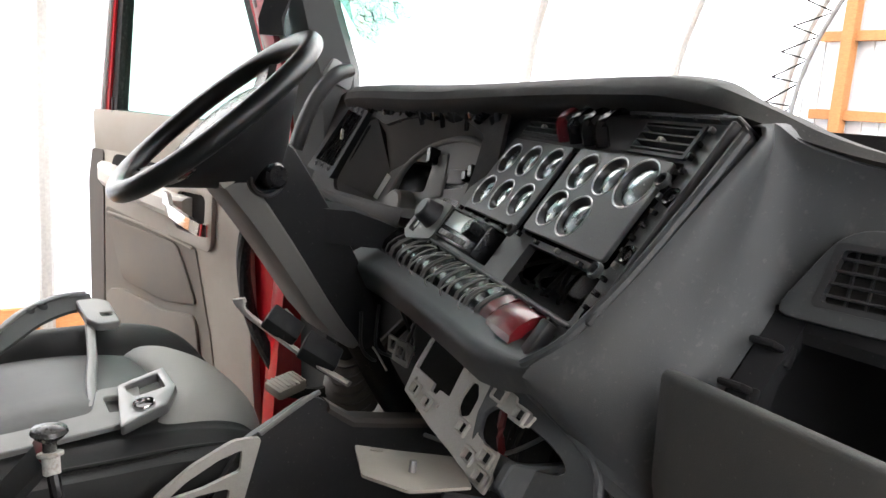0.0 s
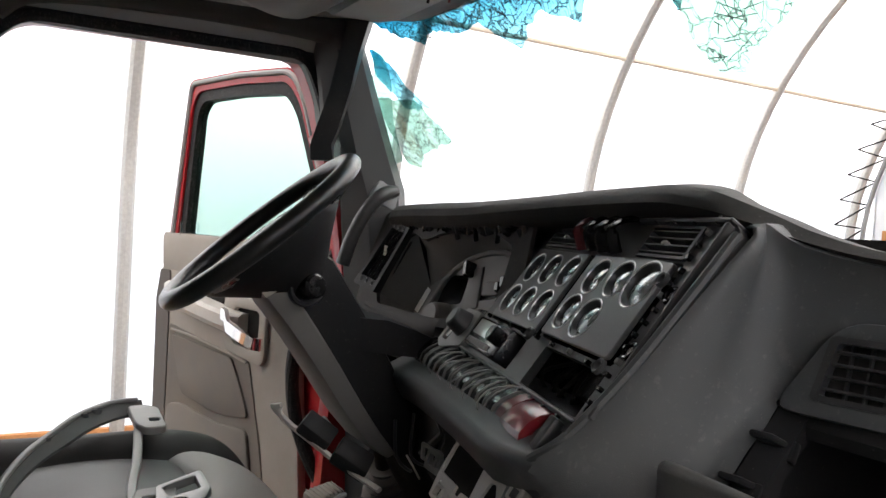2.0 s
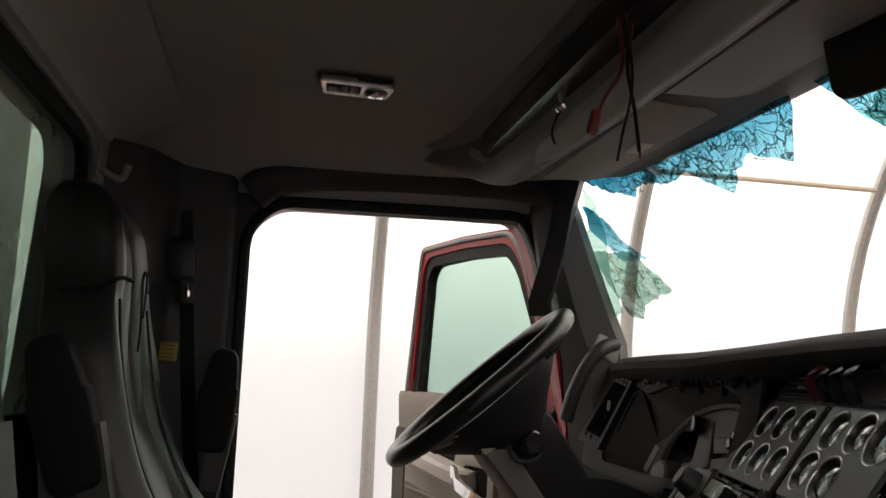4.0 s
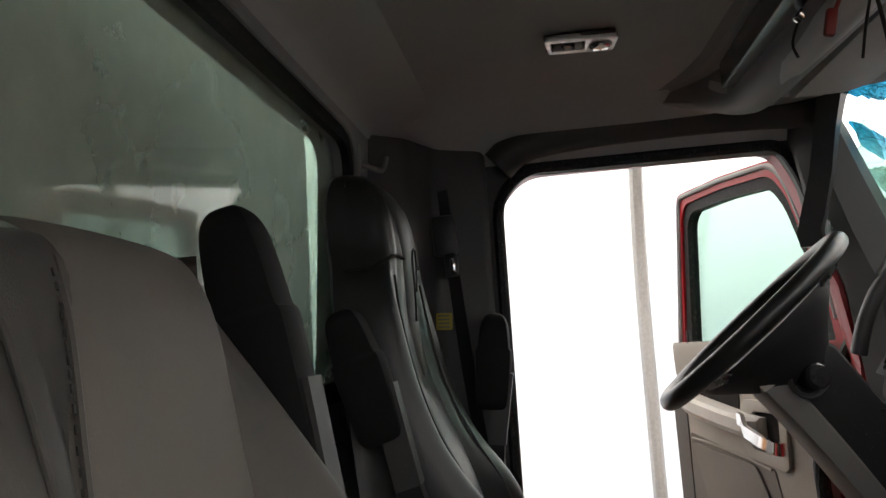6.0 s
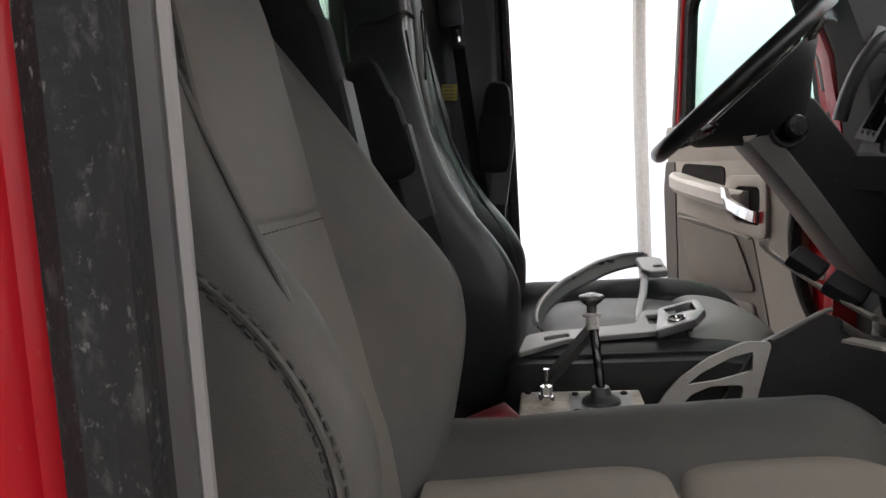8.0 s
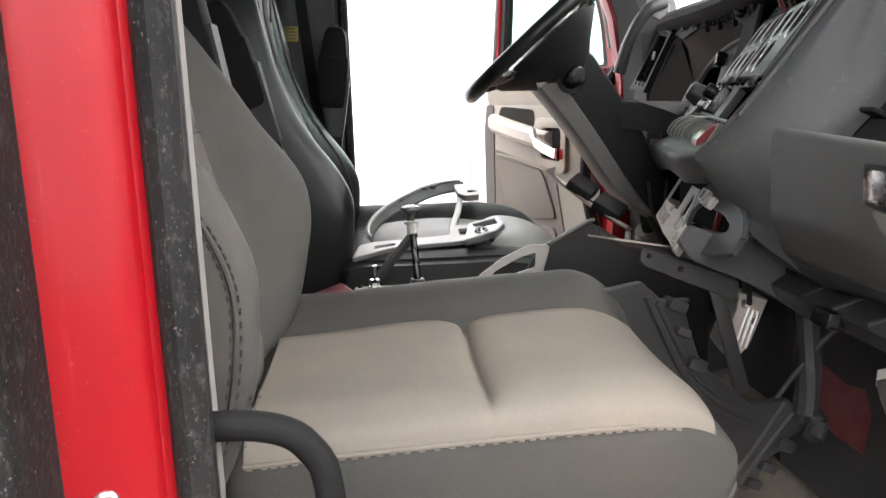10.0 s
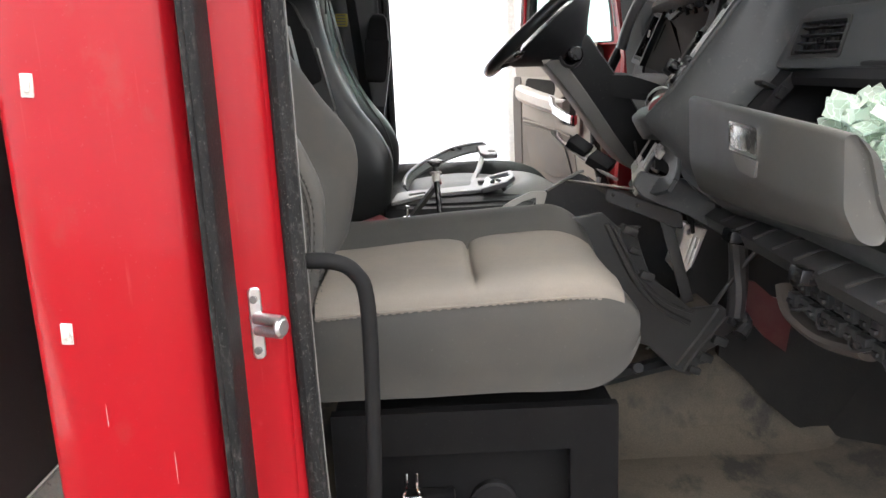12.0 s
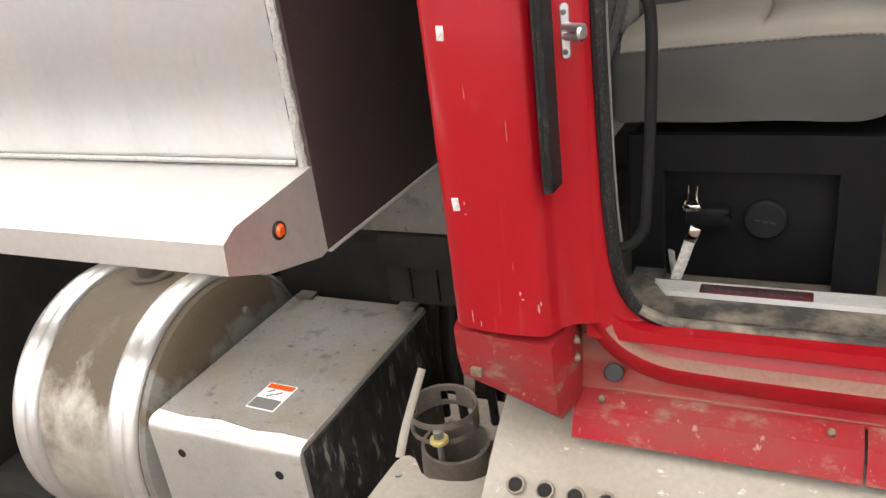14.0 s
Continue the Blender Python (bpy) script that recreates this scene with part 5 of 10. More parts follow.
stations = [
    (0.60, [(1.34, 2.295), (1.062, 2.336), (1.038, 2.312), (1.018, 2.24), (0.985, 2.157), (0.957, 2.108), (0.935, 2.05), (0.935, 1.975), (0.955, 1.935), (1.01, 1.91)]),
    (0.572, [(1.34, 2.288), (1.076, 2.32), (1.056, 2.29), (1.042, 2.235), (1.03, 2.168), (0.972, 2.105), (0.947, 2.04), (0.945, 1.972), (0.962, 1.935), (1.02, 1.908)]),
    (0.49, [(1.34, 2.28), (1.094, 2.303), (1.075, 2.278), (1.062, 2.235), (1.047, 2.168), (0.99, 2.09), (0.965, 2.03), (0.96, 1.968), (0.975, 1.935), (1.03, 1.908)]),
    (0.36, [(1.34, 2.28), (1.1, 2.297), (1.082, 2.272), (1.072, 2.23), (1.058, 2.168), (1.0, 2.08), (0.975, 2.03), (0.965, 1.966), (0.98, 1.935), (1.04, 1.908)]),
    (0.13, [(1.34, 2.28), (1.1, 2.295), (1.082, 2.27), (1.072, 2.23), (1.058, 2.168), (1.0, 2.08), (0.975, 2.03), (0.965, 1.966), (0.98, 1.935), (1.04, 1.908)]),
    (0.04, [(1.34, 2.28), (1.1, 2.295), (1.083, 2.27), (1.074, 2.23), (1.06, 2.168), (1.01, 2.08), (0.985, 2.03), (0.975, 1.966), (0.99, 1.935), (1.05, 1.908)]),
]
cols = [[V((x, y, z)) for x, z in prof] for y, prof in stations]
# the sheet starts at the edge of the centre fascia and turns round the pointed nose corner
edge = [V((1.34, 0.63, 2.30)), V((1.058, 0.632, 2.328)), fpt(0.479, -0.056, -0.006), fpt(0.474, 0.03, 0.0), fpt(0.463, 0.12, 0.002), fpt(0.448, 0.196, 0.006), fpt(0.425, 0.256, 0.0135), V((0.894, 0.695, 2.021)), V((0.893, 0.634, 1.988)), V((0.93, 0.642, 1.95))]
mids = [e.lerp(c, 0.3) + V((-0.006, -0.004, 0.002)) for e, c in zip(edge, cols[0])]
mids2 = [e.lerp(c, 0.68) + V((-0.004, -0.003, 0.002)) for e, c in zip(edge, cols[0])]
bm = B()
spline_sheet(bm, [edge, mids, mids2] + cols, 3, 3, lambda i, j: 4 <= i <= 6 and 4 <= j <= 6)
part("lower_body", bm, M_DASH, dash)
bm = B()
tube(bm, [fpt(0.468, -0.05, 0.001), fpt(0.466, 0.03, 0.003), fpt(0.457, 0.12, 0.004), fpt(0.442, 0.192, 0.007), fpt(0.43, 0.22, 0.009), fpt(0.41, 0.246, 0.012)], 0.006, 8, 5)
part("fascia_edge", bm, M_DASH, dash)
bm = B()
box(bm, (0.99, 0.13, 1.93), (1.32, 0.58, 1.945), 0.004)
bin_ = part("glove_bin", bm, M_BLACK, dash, "black empty glovebox bin")
for lo, hi in (((1.3, 0.13, 1.93), (1.32, 0.58, 2.2)), ((1.045, 0.125, 2.162), (1.32, 0.58, 2.175)), ((0.985, 0.12, 1.93), (1.32, 0.133, 2.17))):
    bm = B()
    box(bm, lo, hi, 0.004)
    part("bin_wall", bm, M_BOX, bin_)
bm = B()
prism(bm, [(1.065, 2.165), (1.012, 2.104), (0.986, 2.04), (0.98, 1.93), (1.32, 1.93), (1.32, 2.165)], "y", 0.575, 0.586)
part("bin_wall", bm, M_BOX, bin_)
for x, y, z, k in ((1.036, 0.557, 2.164, 1.0), (1.004, 0.557, 2.138, 1.15), (0.966, 0.56, 2.104, 0.9)):
    bm = B()
    obox(bm, (x, y, z), (0.04 * k, 0.024, 0.007), (0, 22, 8), 0.003)
    obox(bm, (x + 0.012, y - 0.011, z - 0.009), (0.012, 0.01, 0.018 * k), (0, 28, 8), 0.0025)
    part("bin_tab", bm, M_BOX, dash)
bm = B()
loft(bm, [[(1.06, y, 2.172), (1.036, y, 2.166), (1.03, y, 2.152), (1.034, y, 2.14), (1.065, y, 2.15)] for y in (0.57, 0.5, 0.35, 0.13)])
part("bin_lip", bm, M_BOX, dash)
bm = B()
loft(bm, [[(x, 0.571, z), (x + 0.035, 0.571, z), (x + 0.035, 0.545, z), (x + 0.008, 0.543, z)] for x, z in ((1.03, 2.166), (0.972, 2.104), (0.949, 2.04), (0.945, 1.98))])
part("bin_jamb", bm, M_BOX, dash)
# glass crumbs heaped in the bin
bm = B()
rnd = random.Random(4)
for i in range(160):
    x, y = rnd.uniform(1.0, 1.2), rnd.uniform(0.14, 0.36)
    z = 1.955 + rnd.uniform(0, 1) * 0.17 * math.exp(-((x - 1.06) / 0.1) ** 2 - ((y - 0.2) / 0.1) ** 2)
    obox(bm, (x, y, z), (rnd.uniform(0.008, 0.03), rnd.uniform(0.008, 0.03), 0.004), (rnd.uniform(-80, 80), rnd.uniform(-80, 80), rnd.uniform(0, 180)))
for i in range(320):
    y = rnd.uniform(0.09, 0.31)
    x = rnd.uniform(0.955, 1.08)
    top = 2.06 + 0.085 * math.exp(-((y - 0.2) / 0.075) ** 2) + 0.02 * math.sin(y * 55)
    z = max(2.04, top - rnd.random() ** 2 * 0.1)
    obox(bm, (x, y, z), (rnd.uniform(0.01, 0.035), rnd.uniform(0.008, 0.03), 0.0045), (rnd.uniform(-85, 85), rnd.uniform(-85, 85), rnd.uniform(0, 180)))
solo("broken_glass_heap", bm, M_CRUMB, "heap of pale green broken safety glass in the glovebox", "broken glass", kind="stuff")

# passenger vent in a long raised pad
VM = frame_of((1.046, 0.468, 2.207), (0.17, -1, 0.0), (0.26, 0, 1))
VS = 1.0 if (VM.to_3x3() @ V((0, 0, 1))).x < 0 else -1.0
bm = B()
plate(bm, round_poly([(-0.105, -0.044, 0), (0.36, -0.05, 0), (0.36, 0.044, 0), (-0.055, 0.046, 0)], [0.022, 0, 0, 0.03], 6), [round_poly([(-0.066, -0.026, 0), (0.048, -0.026, 0), (0.052, 0.026, 0), (-0.056, 0.026, 0)], 0.005)], 0.03, VM @ pose(0, 0, -0.022 if VS > 0 else -0.008))
bevel_all(bm, 0.004, 2, 40)
vent = part("vent_pad", bm, M_DASH, dash, "grey raised vent pad")
bm = B()
plate(bm, round_poly([(-0.07, -0.03, 0), (0.052, -0.03, 0), (0.056, 0.03, 0), (-0.06, 0.03, 0)], 0.006), [round_poly([(-0.063, -0.0245, 0), (0.046, -0.0245, 0), (0.05, 0.0245, 0), (-0.053, 0.0245, 0)], 0.005)], 0.012, VM @ pose(0, 0, -0.002 if VS > 0 else -0.010))
part("vent_frame", bm, M_BLACK, vent, "dark vent frame")
bm = B()
lo_, hi_ = sorted((-VS * 0.012, -VS * 0.009))
box(bm, (-0.07, -0.03, lo_), (0.056, 0.03, hi_), m=VM)
part("vent_back", bm, M_CARPET, vent)
for k in range(4):
    bm = B()
    lo_, hi_ = sorted((-VS * 0.006, VS * 0.006))
    box(bm, (-0.062, -0.0175 + k * 0.0115 - 0.0012, lo_), (0.048, -0.0175 + k * 0.0115 + 0.0012, hi_), 0.0006, 1, m=VM)
    part("louvre", bm, M_BLACK, vent)
for k in range(6):
    bm = B()
    lo_, hi_ = sorted((-VS * 0.009, -VS * 0.003))
    box(bm, (-0.046 + k * 0.017 - 0.001, -0.025, lo_), (-0.046 + k * 0.017 + 0.001, 0.025, hi_), m=VM)
    part("louvre", bm, M_BLACK, vent)
bm = B()
lo_, hi_ = sorted((VS * 0.002, VS * 0.009))
box(bm, (-0.009, -0.009, lo_), (0.009, 0.001, hi_), 0.002, m=VM)
part("vent_tab", bm, M_BLACKG, vent)

# glovebox lid, hanging open
lid = thing("glovebox_lid", (0.92, 0.33, 1.95), "dusty grey glovebox lid hanging open with a chrome latch", "glovebox lid")
bm = B()
prof = round_poly([(0.876, 2.126, 0), (0.888, 2.13, 0), (0.905, 2.10, 0), (0.92, 2.02, 0), (0.935, 1.985, 0), (0.92, 1.962, 0), (0.898, 1.972, 0), (0.88, 2.02, 0)], 0.012, 3)
loft(bm, [[(p[0] + dx, y, 2.126 + dz + (p[1] - 2.126) * k) for p in prof] for y, dx, dz, k in ((0.57, 0.02, -0.012, 0.85), (0.578, 0.008, -0.004, 0.95), (0.56, 0.0, 0.0, 0.98), (0.33, -0.002, -0.008, 0.9), (0.1, 0.0, -0.018, 0.76), (0.086, 0.008, -0.022, 0.72), (0.09, 0.02, -0.03, 0.6))])
part("panel", bm, M_LID, lid)
LM = frame_of((0.8748, 0.326, 2.081), (0.0, -1, -0.03), (-0.06, 0, 1))
bm = B()
plate(bm, rect(-0.048, -0.02, 0.048, 0.02, 0.004), [rect(-0.042, -0.015, 0.042, 0.015, 0.003)], 0.006, LM @ pose(0, 0, -0.004))
latch = part("latch_frame", bm, M_CHROME, lid, "chrome latch frame")
bm = B()
box(bm, (-0.042, -0.015, -0.003), (0.042, 0.015, 0.0008), 0.001, m=LM)
part("latch_paddle", bm, M_DKCHROME, latch, "mirror-like latch paddle")
# No hollow is cut below the latch; a paler plate shows it lit.
bm = B()
plate(bm, round_poly([(-0.034, -0.023, 0), (0.047, -0.023, 0), (0.045, -0.046, 0), (-0.014, -0.043, 0)], [0.002, 0.002, 0.006, 0.012]), (), 0.003, LM @ pose(0, 0, -0.0022, -4, 0, 0))
part("finger_scoop", bm, M_CLUS, lid, "paler tan plate for the lit finger scoop")

# padded brow along the whole dash
bm = B()
secs = []
for y, xf, zf in ((1.605, 1.12, 2.335), (1.6, 1.1, 2.35), (1.5, 1.094, 2.357), (1.3, 1.094, 2.361), (1.1, 1.088, 2.369), (0.95, 1.075, 2.376), (0.82, 1.055, 2.379), (0.75, 1.04, 2.379), (0.69, 1.032, 2.372), (0.65, 1.033, 2.361), (0.61, 1.042, 2.346), (0.57, 1.058, 2.329), (0.5, 1.074, 2.314), (0.35, 1.082, 2.308), (0.04, 1.085, 2.306)):
    th = 0.05 if y > 1.2 else 0.044 if y > 0.7 else (0.044 - (0.7 - y) * 0.19 if y > 0.56 else 0.014)
    secs.append([(xf + 0.02, y, zf - th), (xf + 0.004, y, zf - th * 0.8), (xf - 0.004, y, zf - th * 0.5), (xf, y, zf - 0.012), (xf + 0.014, y, zf - 0.001), (xf + 0.05, y, zf + (0.003 if y > 0.66 else -0.004)), (1.28, y, min(zf - 0.004, 2.29 + max(0.0, y - 0.62) * 0.16)), (1.36, y, min(zf - 0.006, 2.28 + max(0.0, y - 0.62) * 0.14)), (1.36, y, zf - 0.1)])
cols = [rounded([r[k] for r in secs], 4, False) for k in range(len(secs[0]))]
loft(bm, [[c[i] for c in cols] for i in range(len(cols[0]))])
part("padded_brow", bm, M_PAD, dash, "dark padded dash brow")

# centre fascia: black carrier frame with its openings
bm = B()
L1, R1 = rect(-0.012, -0.008, 0.196, 0.126, 0.006), rect(0.204, -0.010, 0.412, 0.122, 0.006)
RAD, CUB = rect(-0.02, 0.13, 0.17, 0.182, 0.004), rect(0.236, 0.13, 0.412, 0.186, 0.004)
V1, V2 = rect(-0.006, -0.053, 0.128, -0.014, 0.004), rect(0.295, -0.056, 0.41, -0.014, 0.004)
plate(bm, round_poly([(-0.05, -0.064, 0), (0.445, -0.068, 0), (0.474, -0.05, 0), (0.468, 0.05, 0), (0.458, 0.14, 0), (0.438, 0.205, 0), (-0.03, 0.196, 0), (-0.05, 0.12, 0)], 0.012), [L1, R1, RAD, CUB, V1, V2], 0.012, fm(0, 0, 0.0))
fascia = part("fascia_frame", bm, M_BLACK, dash, "black fascia carrier")
bm = B()
for a, b_, c_, d_ in ((-0.05, -0.066, 0.455, -0.06), (0.447, -0.06, 0.454, 0.18), (-0.04, 0.188, 0.43, 0.193)):
    box(bm, (a, b_, -0.01), (c_, d_, 0.06), 0.002, 1, m=FM)
part("fascia_rim", bm, M_BLACK, fascia)
bm = B()
for i in range(34):
    side = i % 3
    u, v = ((-0.045 + (i // 3) * 0.043, -0.064), (0.45, -0.05 + (i // 3) * 0.022), (-0.03 + (i // 3) * 0.042, 0.192))[side]
    obox(bm, tuple(fpt(u, v, 0.006)), (0.005, 0.008, 0.005), tuple(math.degrees(a) for a in FM.to_euler()))
tagged(part("retainer_clip", bm, M_BLACKG, fascia), kind="stuff")
for u, v in ((0.43, 0.1), (0.432, 0.03), (0.44, 0.172), (-0.03, 0.16)):
    bm = B()
    ring_between(bm, fpt(u, v, 0.0), -FM.to_3x3().col[2], 0.011, 0.006, 0.006, 16)
    cyl(bm, fpt(u, v, -0.004), fpt(u, v, 0.003), 0.005, 12)
    part("screw_boss", bm, M_BLACKG, fascia)
# dark space behind
bm = B()
box(bm, (-0.05, -0.06, 0.12), (0.45, 0.2, 0.13), m=FM)
box(bm, (-0.06, -0.06, 0.012), (-0.05, 0.2, 0.13), m=FM)
box(bm, (0.45, -0.06, 0.012), (0.46, 0.2, 0.13), m=FM)
part("fascia_back", bm, M_BLACKG, fascia)
rnd = random.Random(8)
bm = B()
for i in range(9):
    u = rnd.uniform(0.2, 0.42)
    tube(bm, [fpt(u, 0.12, -0.06), fpt(u + rnd.uniform(-0.06, 0.06), 0.16, -0.03 - rnd.random() * 0.03), fpt(u + rnd.uniform(-0.08, 0.08), 0.19, -0.07)], 0.003, 6, 5)
part("wiring", bm, M_CHASSIS, fascia)


def gauge_panel(u0, v0, u1, v1, holes):
    bm = B()
    plate(bm, rect(u0, v0, u1, v1, 0.006), [[(u + r * c, v + r * s) for c, s in circle_pts(1, 24)] for u, v, r in holes], 0.006, fm(0, 0, 0.008))
    bevel_all(bm, 0.0012, 1, 60)
    p = part("gauge_panel", bm, M_SATIN, fascia, "grey satin gauge panel with empty gauge holes")
    for u, v, r in holes:
        bm = B()
        q = -FM.to_3x3().col[2]
        ring_between(bm, fpt(u, v, 0.0066), q, r + 0.0006, r - 0.0016, 0.002, 28)
        ring = part("gauge_bezel", bm, M_RING, p, "thin chrome gauge ring")
        bm = B()
        prof = ((r - 0.001, 0.0072), (r - 0.0024, 0.0066), (r - 0.0036, 0.003), (r - 0.0062, 0.0))
        qm = q.to_track_quat("Z", "Y").to_matrix()
        loft(bm, [[fpt(u, v, 0.0) + qm @ V((c * rr, s * rr, h)) for c, s in circle_pts(1, 20)] for rr, h in prof], caps=False)
        part("gauge_cup", bm, M_CUP, ring)
        bm = B()
        loft(bm, [[fpt(u, v, 0.0) + qm @ V((c * rr, s * rr, h)) for c, s in circle_pts(1, 20)] for rr, h in ((r - 0.006, 0.0002), (r * 0.62, 0.003), (r * 0.34, 0.0044), (0.001, 0.005))], caps=False)
        part("gauge_glass", bm, M_GAUGE, ring)
    return p


# Pale grey with blue patches: sky reflected in the gauge glass, put into colour.
M_GAUGE = mat("gauge_glass_painted_sky", (0.36, 0.39, 0.395), 0.2, 0.65, coat=0.5, patch=0.7, patch_scale=19, patch_color=(0.11, 0.18, 0.21))
M_CUP = mat("dark_chrome_cup", (0.06, 0.06, 0.063), 0.35, 0.6, grain=0.1, grain_scale=120)
gauge_panel(0.0, -0.004, 0.19, 0.122, [(0.032, 0.03, 0.0255), (0.096, 0.028, 0.0255), (0.160, 0.026, 0.0255), (0.026, 0.088, 0.0255), (0.089, 0.086, 0.0255), (0.152, 0.084, 0.0255)])
gauge_panel(0.208, -0.006, 0.406, 0.118, [(0.251, 0.026, 0.0262), (0.312, 0.024, 0.0262), (0.368, 0.026, 0.0315), (0.242, 0.081, 0.0262), (0.299, 0.082, 0.028)])


def fascia_vent(u0, v0, u1, v1):
    bm = B()
    plate(bm, rect(u0, v0, u1, v1, 0.004), [rect(u0 + 0.006, v0 + 0.004, u1 - 0.006, v1 - 0.004, 0.002)], 0.014, fm(0, 0, 0.004))
    v_ = part("air_vent", bm, M_KICK, fascia, "black louvred air vent")
    n = 4
    for k in range(n):
        v = v0 + (v1 - v0) * (k + 0.8) / (n + 0.6)
        bm = B()
        box(bm, (u0 + 0.006, v - 0.001, -0.004), (u1 - 0.006, v + 0.001, 0.012), m=FM)
        part("louvre", bm, M_DASH, v_)
    for k in range(4):
        u = u0 + (u1 - u0) * (k + 1) / 5
        bm = B()
        box(bm, (u - 0.0012, v0 + 0.004, 0.008), (u + 0.0012, v1 - 0.004, 0.022), m=FM)
        part("louvre", bm, M_BLACKG, v_)
    um, vm = (u0 * 0.55 + u1 * 0.45), (v0 + v1) / 2 + 0.002
    bm = B()
    box(bm, (um - 0.0042, vm - 0.0032, -0.006), (um + 0.0042, vm + 0.0032, 0.002), 0.0015, m=FM)
    part("vent_tab", bm, M_WHITE, v_, "white vent tab")


fascia_vent(-0.005, -0.054, 0.127, -0.013)
fascia_vent(0.296, -0.057, 0.409, -0.013)
# curled cover strips clipped between the vents
for k in range(4):
    bm = B()
    u = 0.15 + k * 0.034
    tube(bm, [fpt(u, -0.012, 0.006), fpt(u + 0.006, -0.03, 0.03), fpt(u - 0.002, -0.05, 0.022), fpt(u + 0.004, -0.066, 0.004)], 0.0085, 8, 5, flat=0.45)
    solo("switch_cover", bm, M_REDPL if k == 0 else M_BLACKG, "red curved switch cover standing loose" if k == 0 else "black curved switch cover standing loose", "switch cover", "switch covers")

# broken clips and bare screw bosses left along the fascia frame
rnd = random.Random(44)
for k in range(22):
    u, v = (rnd.uniform(0.412, 0.428), -0.05 + 0.0165 * k) if k < 14 else (-0.02 + 0.055 * (k - 14), 0.1265 + rnd.uniform(-0.002, 0.002))
    bm = B()
    box(bm, (u - rnd.uniform(0.002, 0.004), v - rnd.uniform(0.002, 0.004), -0.006), (u + rnd.uniform(0.002, 0.004), v + 0.003, 0.003), 0.001, 1, m=FM)
    part("frame_clip", bm, M_BLACKG if k % 5 else M_STEEL, fascia)
for u, v in ((0.418, 0.13), (0.42, 0.02), (0.2, 0.128)):
    bm = B()
    ring_between(bm, fpt(u, v, 0.012), -FM.to_3x3().col[2], 0.009, 0.0045, 0.006, 14)
    part("screw_boss", bm, M_BLACK, fascia)
# radio and its loose surround
radio = thing("radio", tuple(fpt(0.07, 0.16)), "slim car radio with a grey screen and a round knob", "radio")
bm = B()
box(bm, (-0.016, 0.132, -0.014), (0.14, 0.182, 0.05), 0.004, m=FM)
part("case", bm, M_BLACKG, radio)
bm = B()
box(bm, (0.004, 0.136, -0.017), (0.094, 0.162, -0.013), 0.002, m=FM)
part("screen", bm, M_SCREEN, radio, "grey glossy display")
for k in range(8):
    bm = B()
    box(bm, (0.004 + k * 0.0125, 0.168, -0.018), (0.0145 + k * 0.0125, 0.177, -0.013), 0.0015, m=FM)
    part("button", bm, M_BEZEL, radio)
bm = B()
cyl(bm, fpt(0.118, 0.152, 0.012), fpt(0.118, 0.152, 0.032), 0.0125, 18, bevel=0.002)
part("knob", bm, M_BLACKG, radio)
pod = thing("switch_pod", tuple(fpt(-0.09, 0.17)), "grey switch pod with a black rotary knob", "switch pod")
bm = B()
plate(bm, round_poly([(-0.15, 0.165, 0), (-0.11, 0.13, 0), (-0.03, 0.128, 0), (-0.022, 0.19, 0), (-0.12, 0.21, 0), (-0.15, 0.2, 0)], 0.01), [rect(-0.135, 0.16, -0.105, 0.195, 0.004)], 0.01, fm(0, 0, 0.012))
part("plate", bm, M_BEZEL, pod)
bm = B()
cyl(bm, fpt(-0.065, 0.158, 0.01), fpt(-0.065, 0.158, 0.04), 0.022, 22, r2=0.018, bevel=0.003)
part("knob", bm, M_BLACK, pod)
bm = B()
box(bm, (-0.13, 0.163, -0.012), (-0.11, 0.19, 0.01), 0.003, m=FM)
part("rocker", bm, M_BLACKG, pod)

# lower shelf: gauge of rocker switches and the grey nose below it
bm = B()
path = [fpt(-0.30, 0.30, 0.01), fpt(-0.2, 0.285, 0.012), fpt(0.0, 0.268, 0.014), fpt(0.2, 0.26, 0.016), fpt(0.36, 0.256, 0.018), fpt(0.44, 0.246, 0.012)]
path = smooth_path(path, 4)
secs = []
for i, p in enumerate(path):
    k = min(1.0, (len(path) - 1 - i) / 5)
    k = 0.25 + 0.75 * math.sqrt(k)
    secs.append([p + V((0.05 * (1 - k), 0, 0)) + V(o) * k for o in ((0.06, 0.0, 0.035), (0.0, 0, 0.013), (-0.012, 0, 0.009), (-0.019, 0, 0.004), (-0.021, 0, -0.004), (-0.012, 0, -0.022), (-0.002, 0.0, -0.038), (0.006, 0.0, -0.043), (0.05, 0.0, -0.044), (0.14, 0, -0.03), (0.14, 0, 0.03))])
soft(bm, secs, 1, 3)
part("dash_nose", bm, M_DASH, dash, "grey rounded lower dash nose")
bm = B()
box(bm, (-0.24, 0.198, 0.004), (0.425, 0.262, 0.03), 0.004, m=FM)
bank = thing("switch_bank", tuple(fpt(0.1, 0.23)), "long bank of black rocker switches without covers", "switch bank")
part("carrier", bm, M_BLACK, bank)
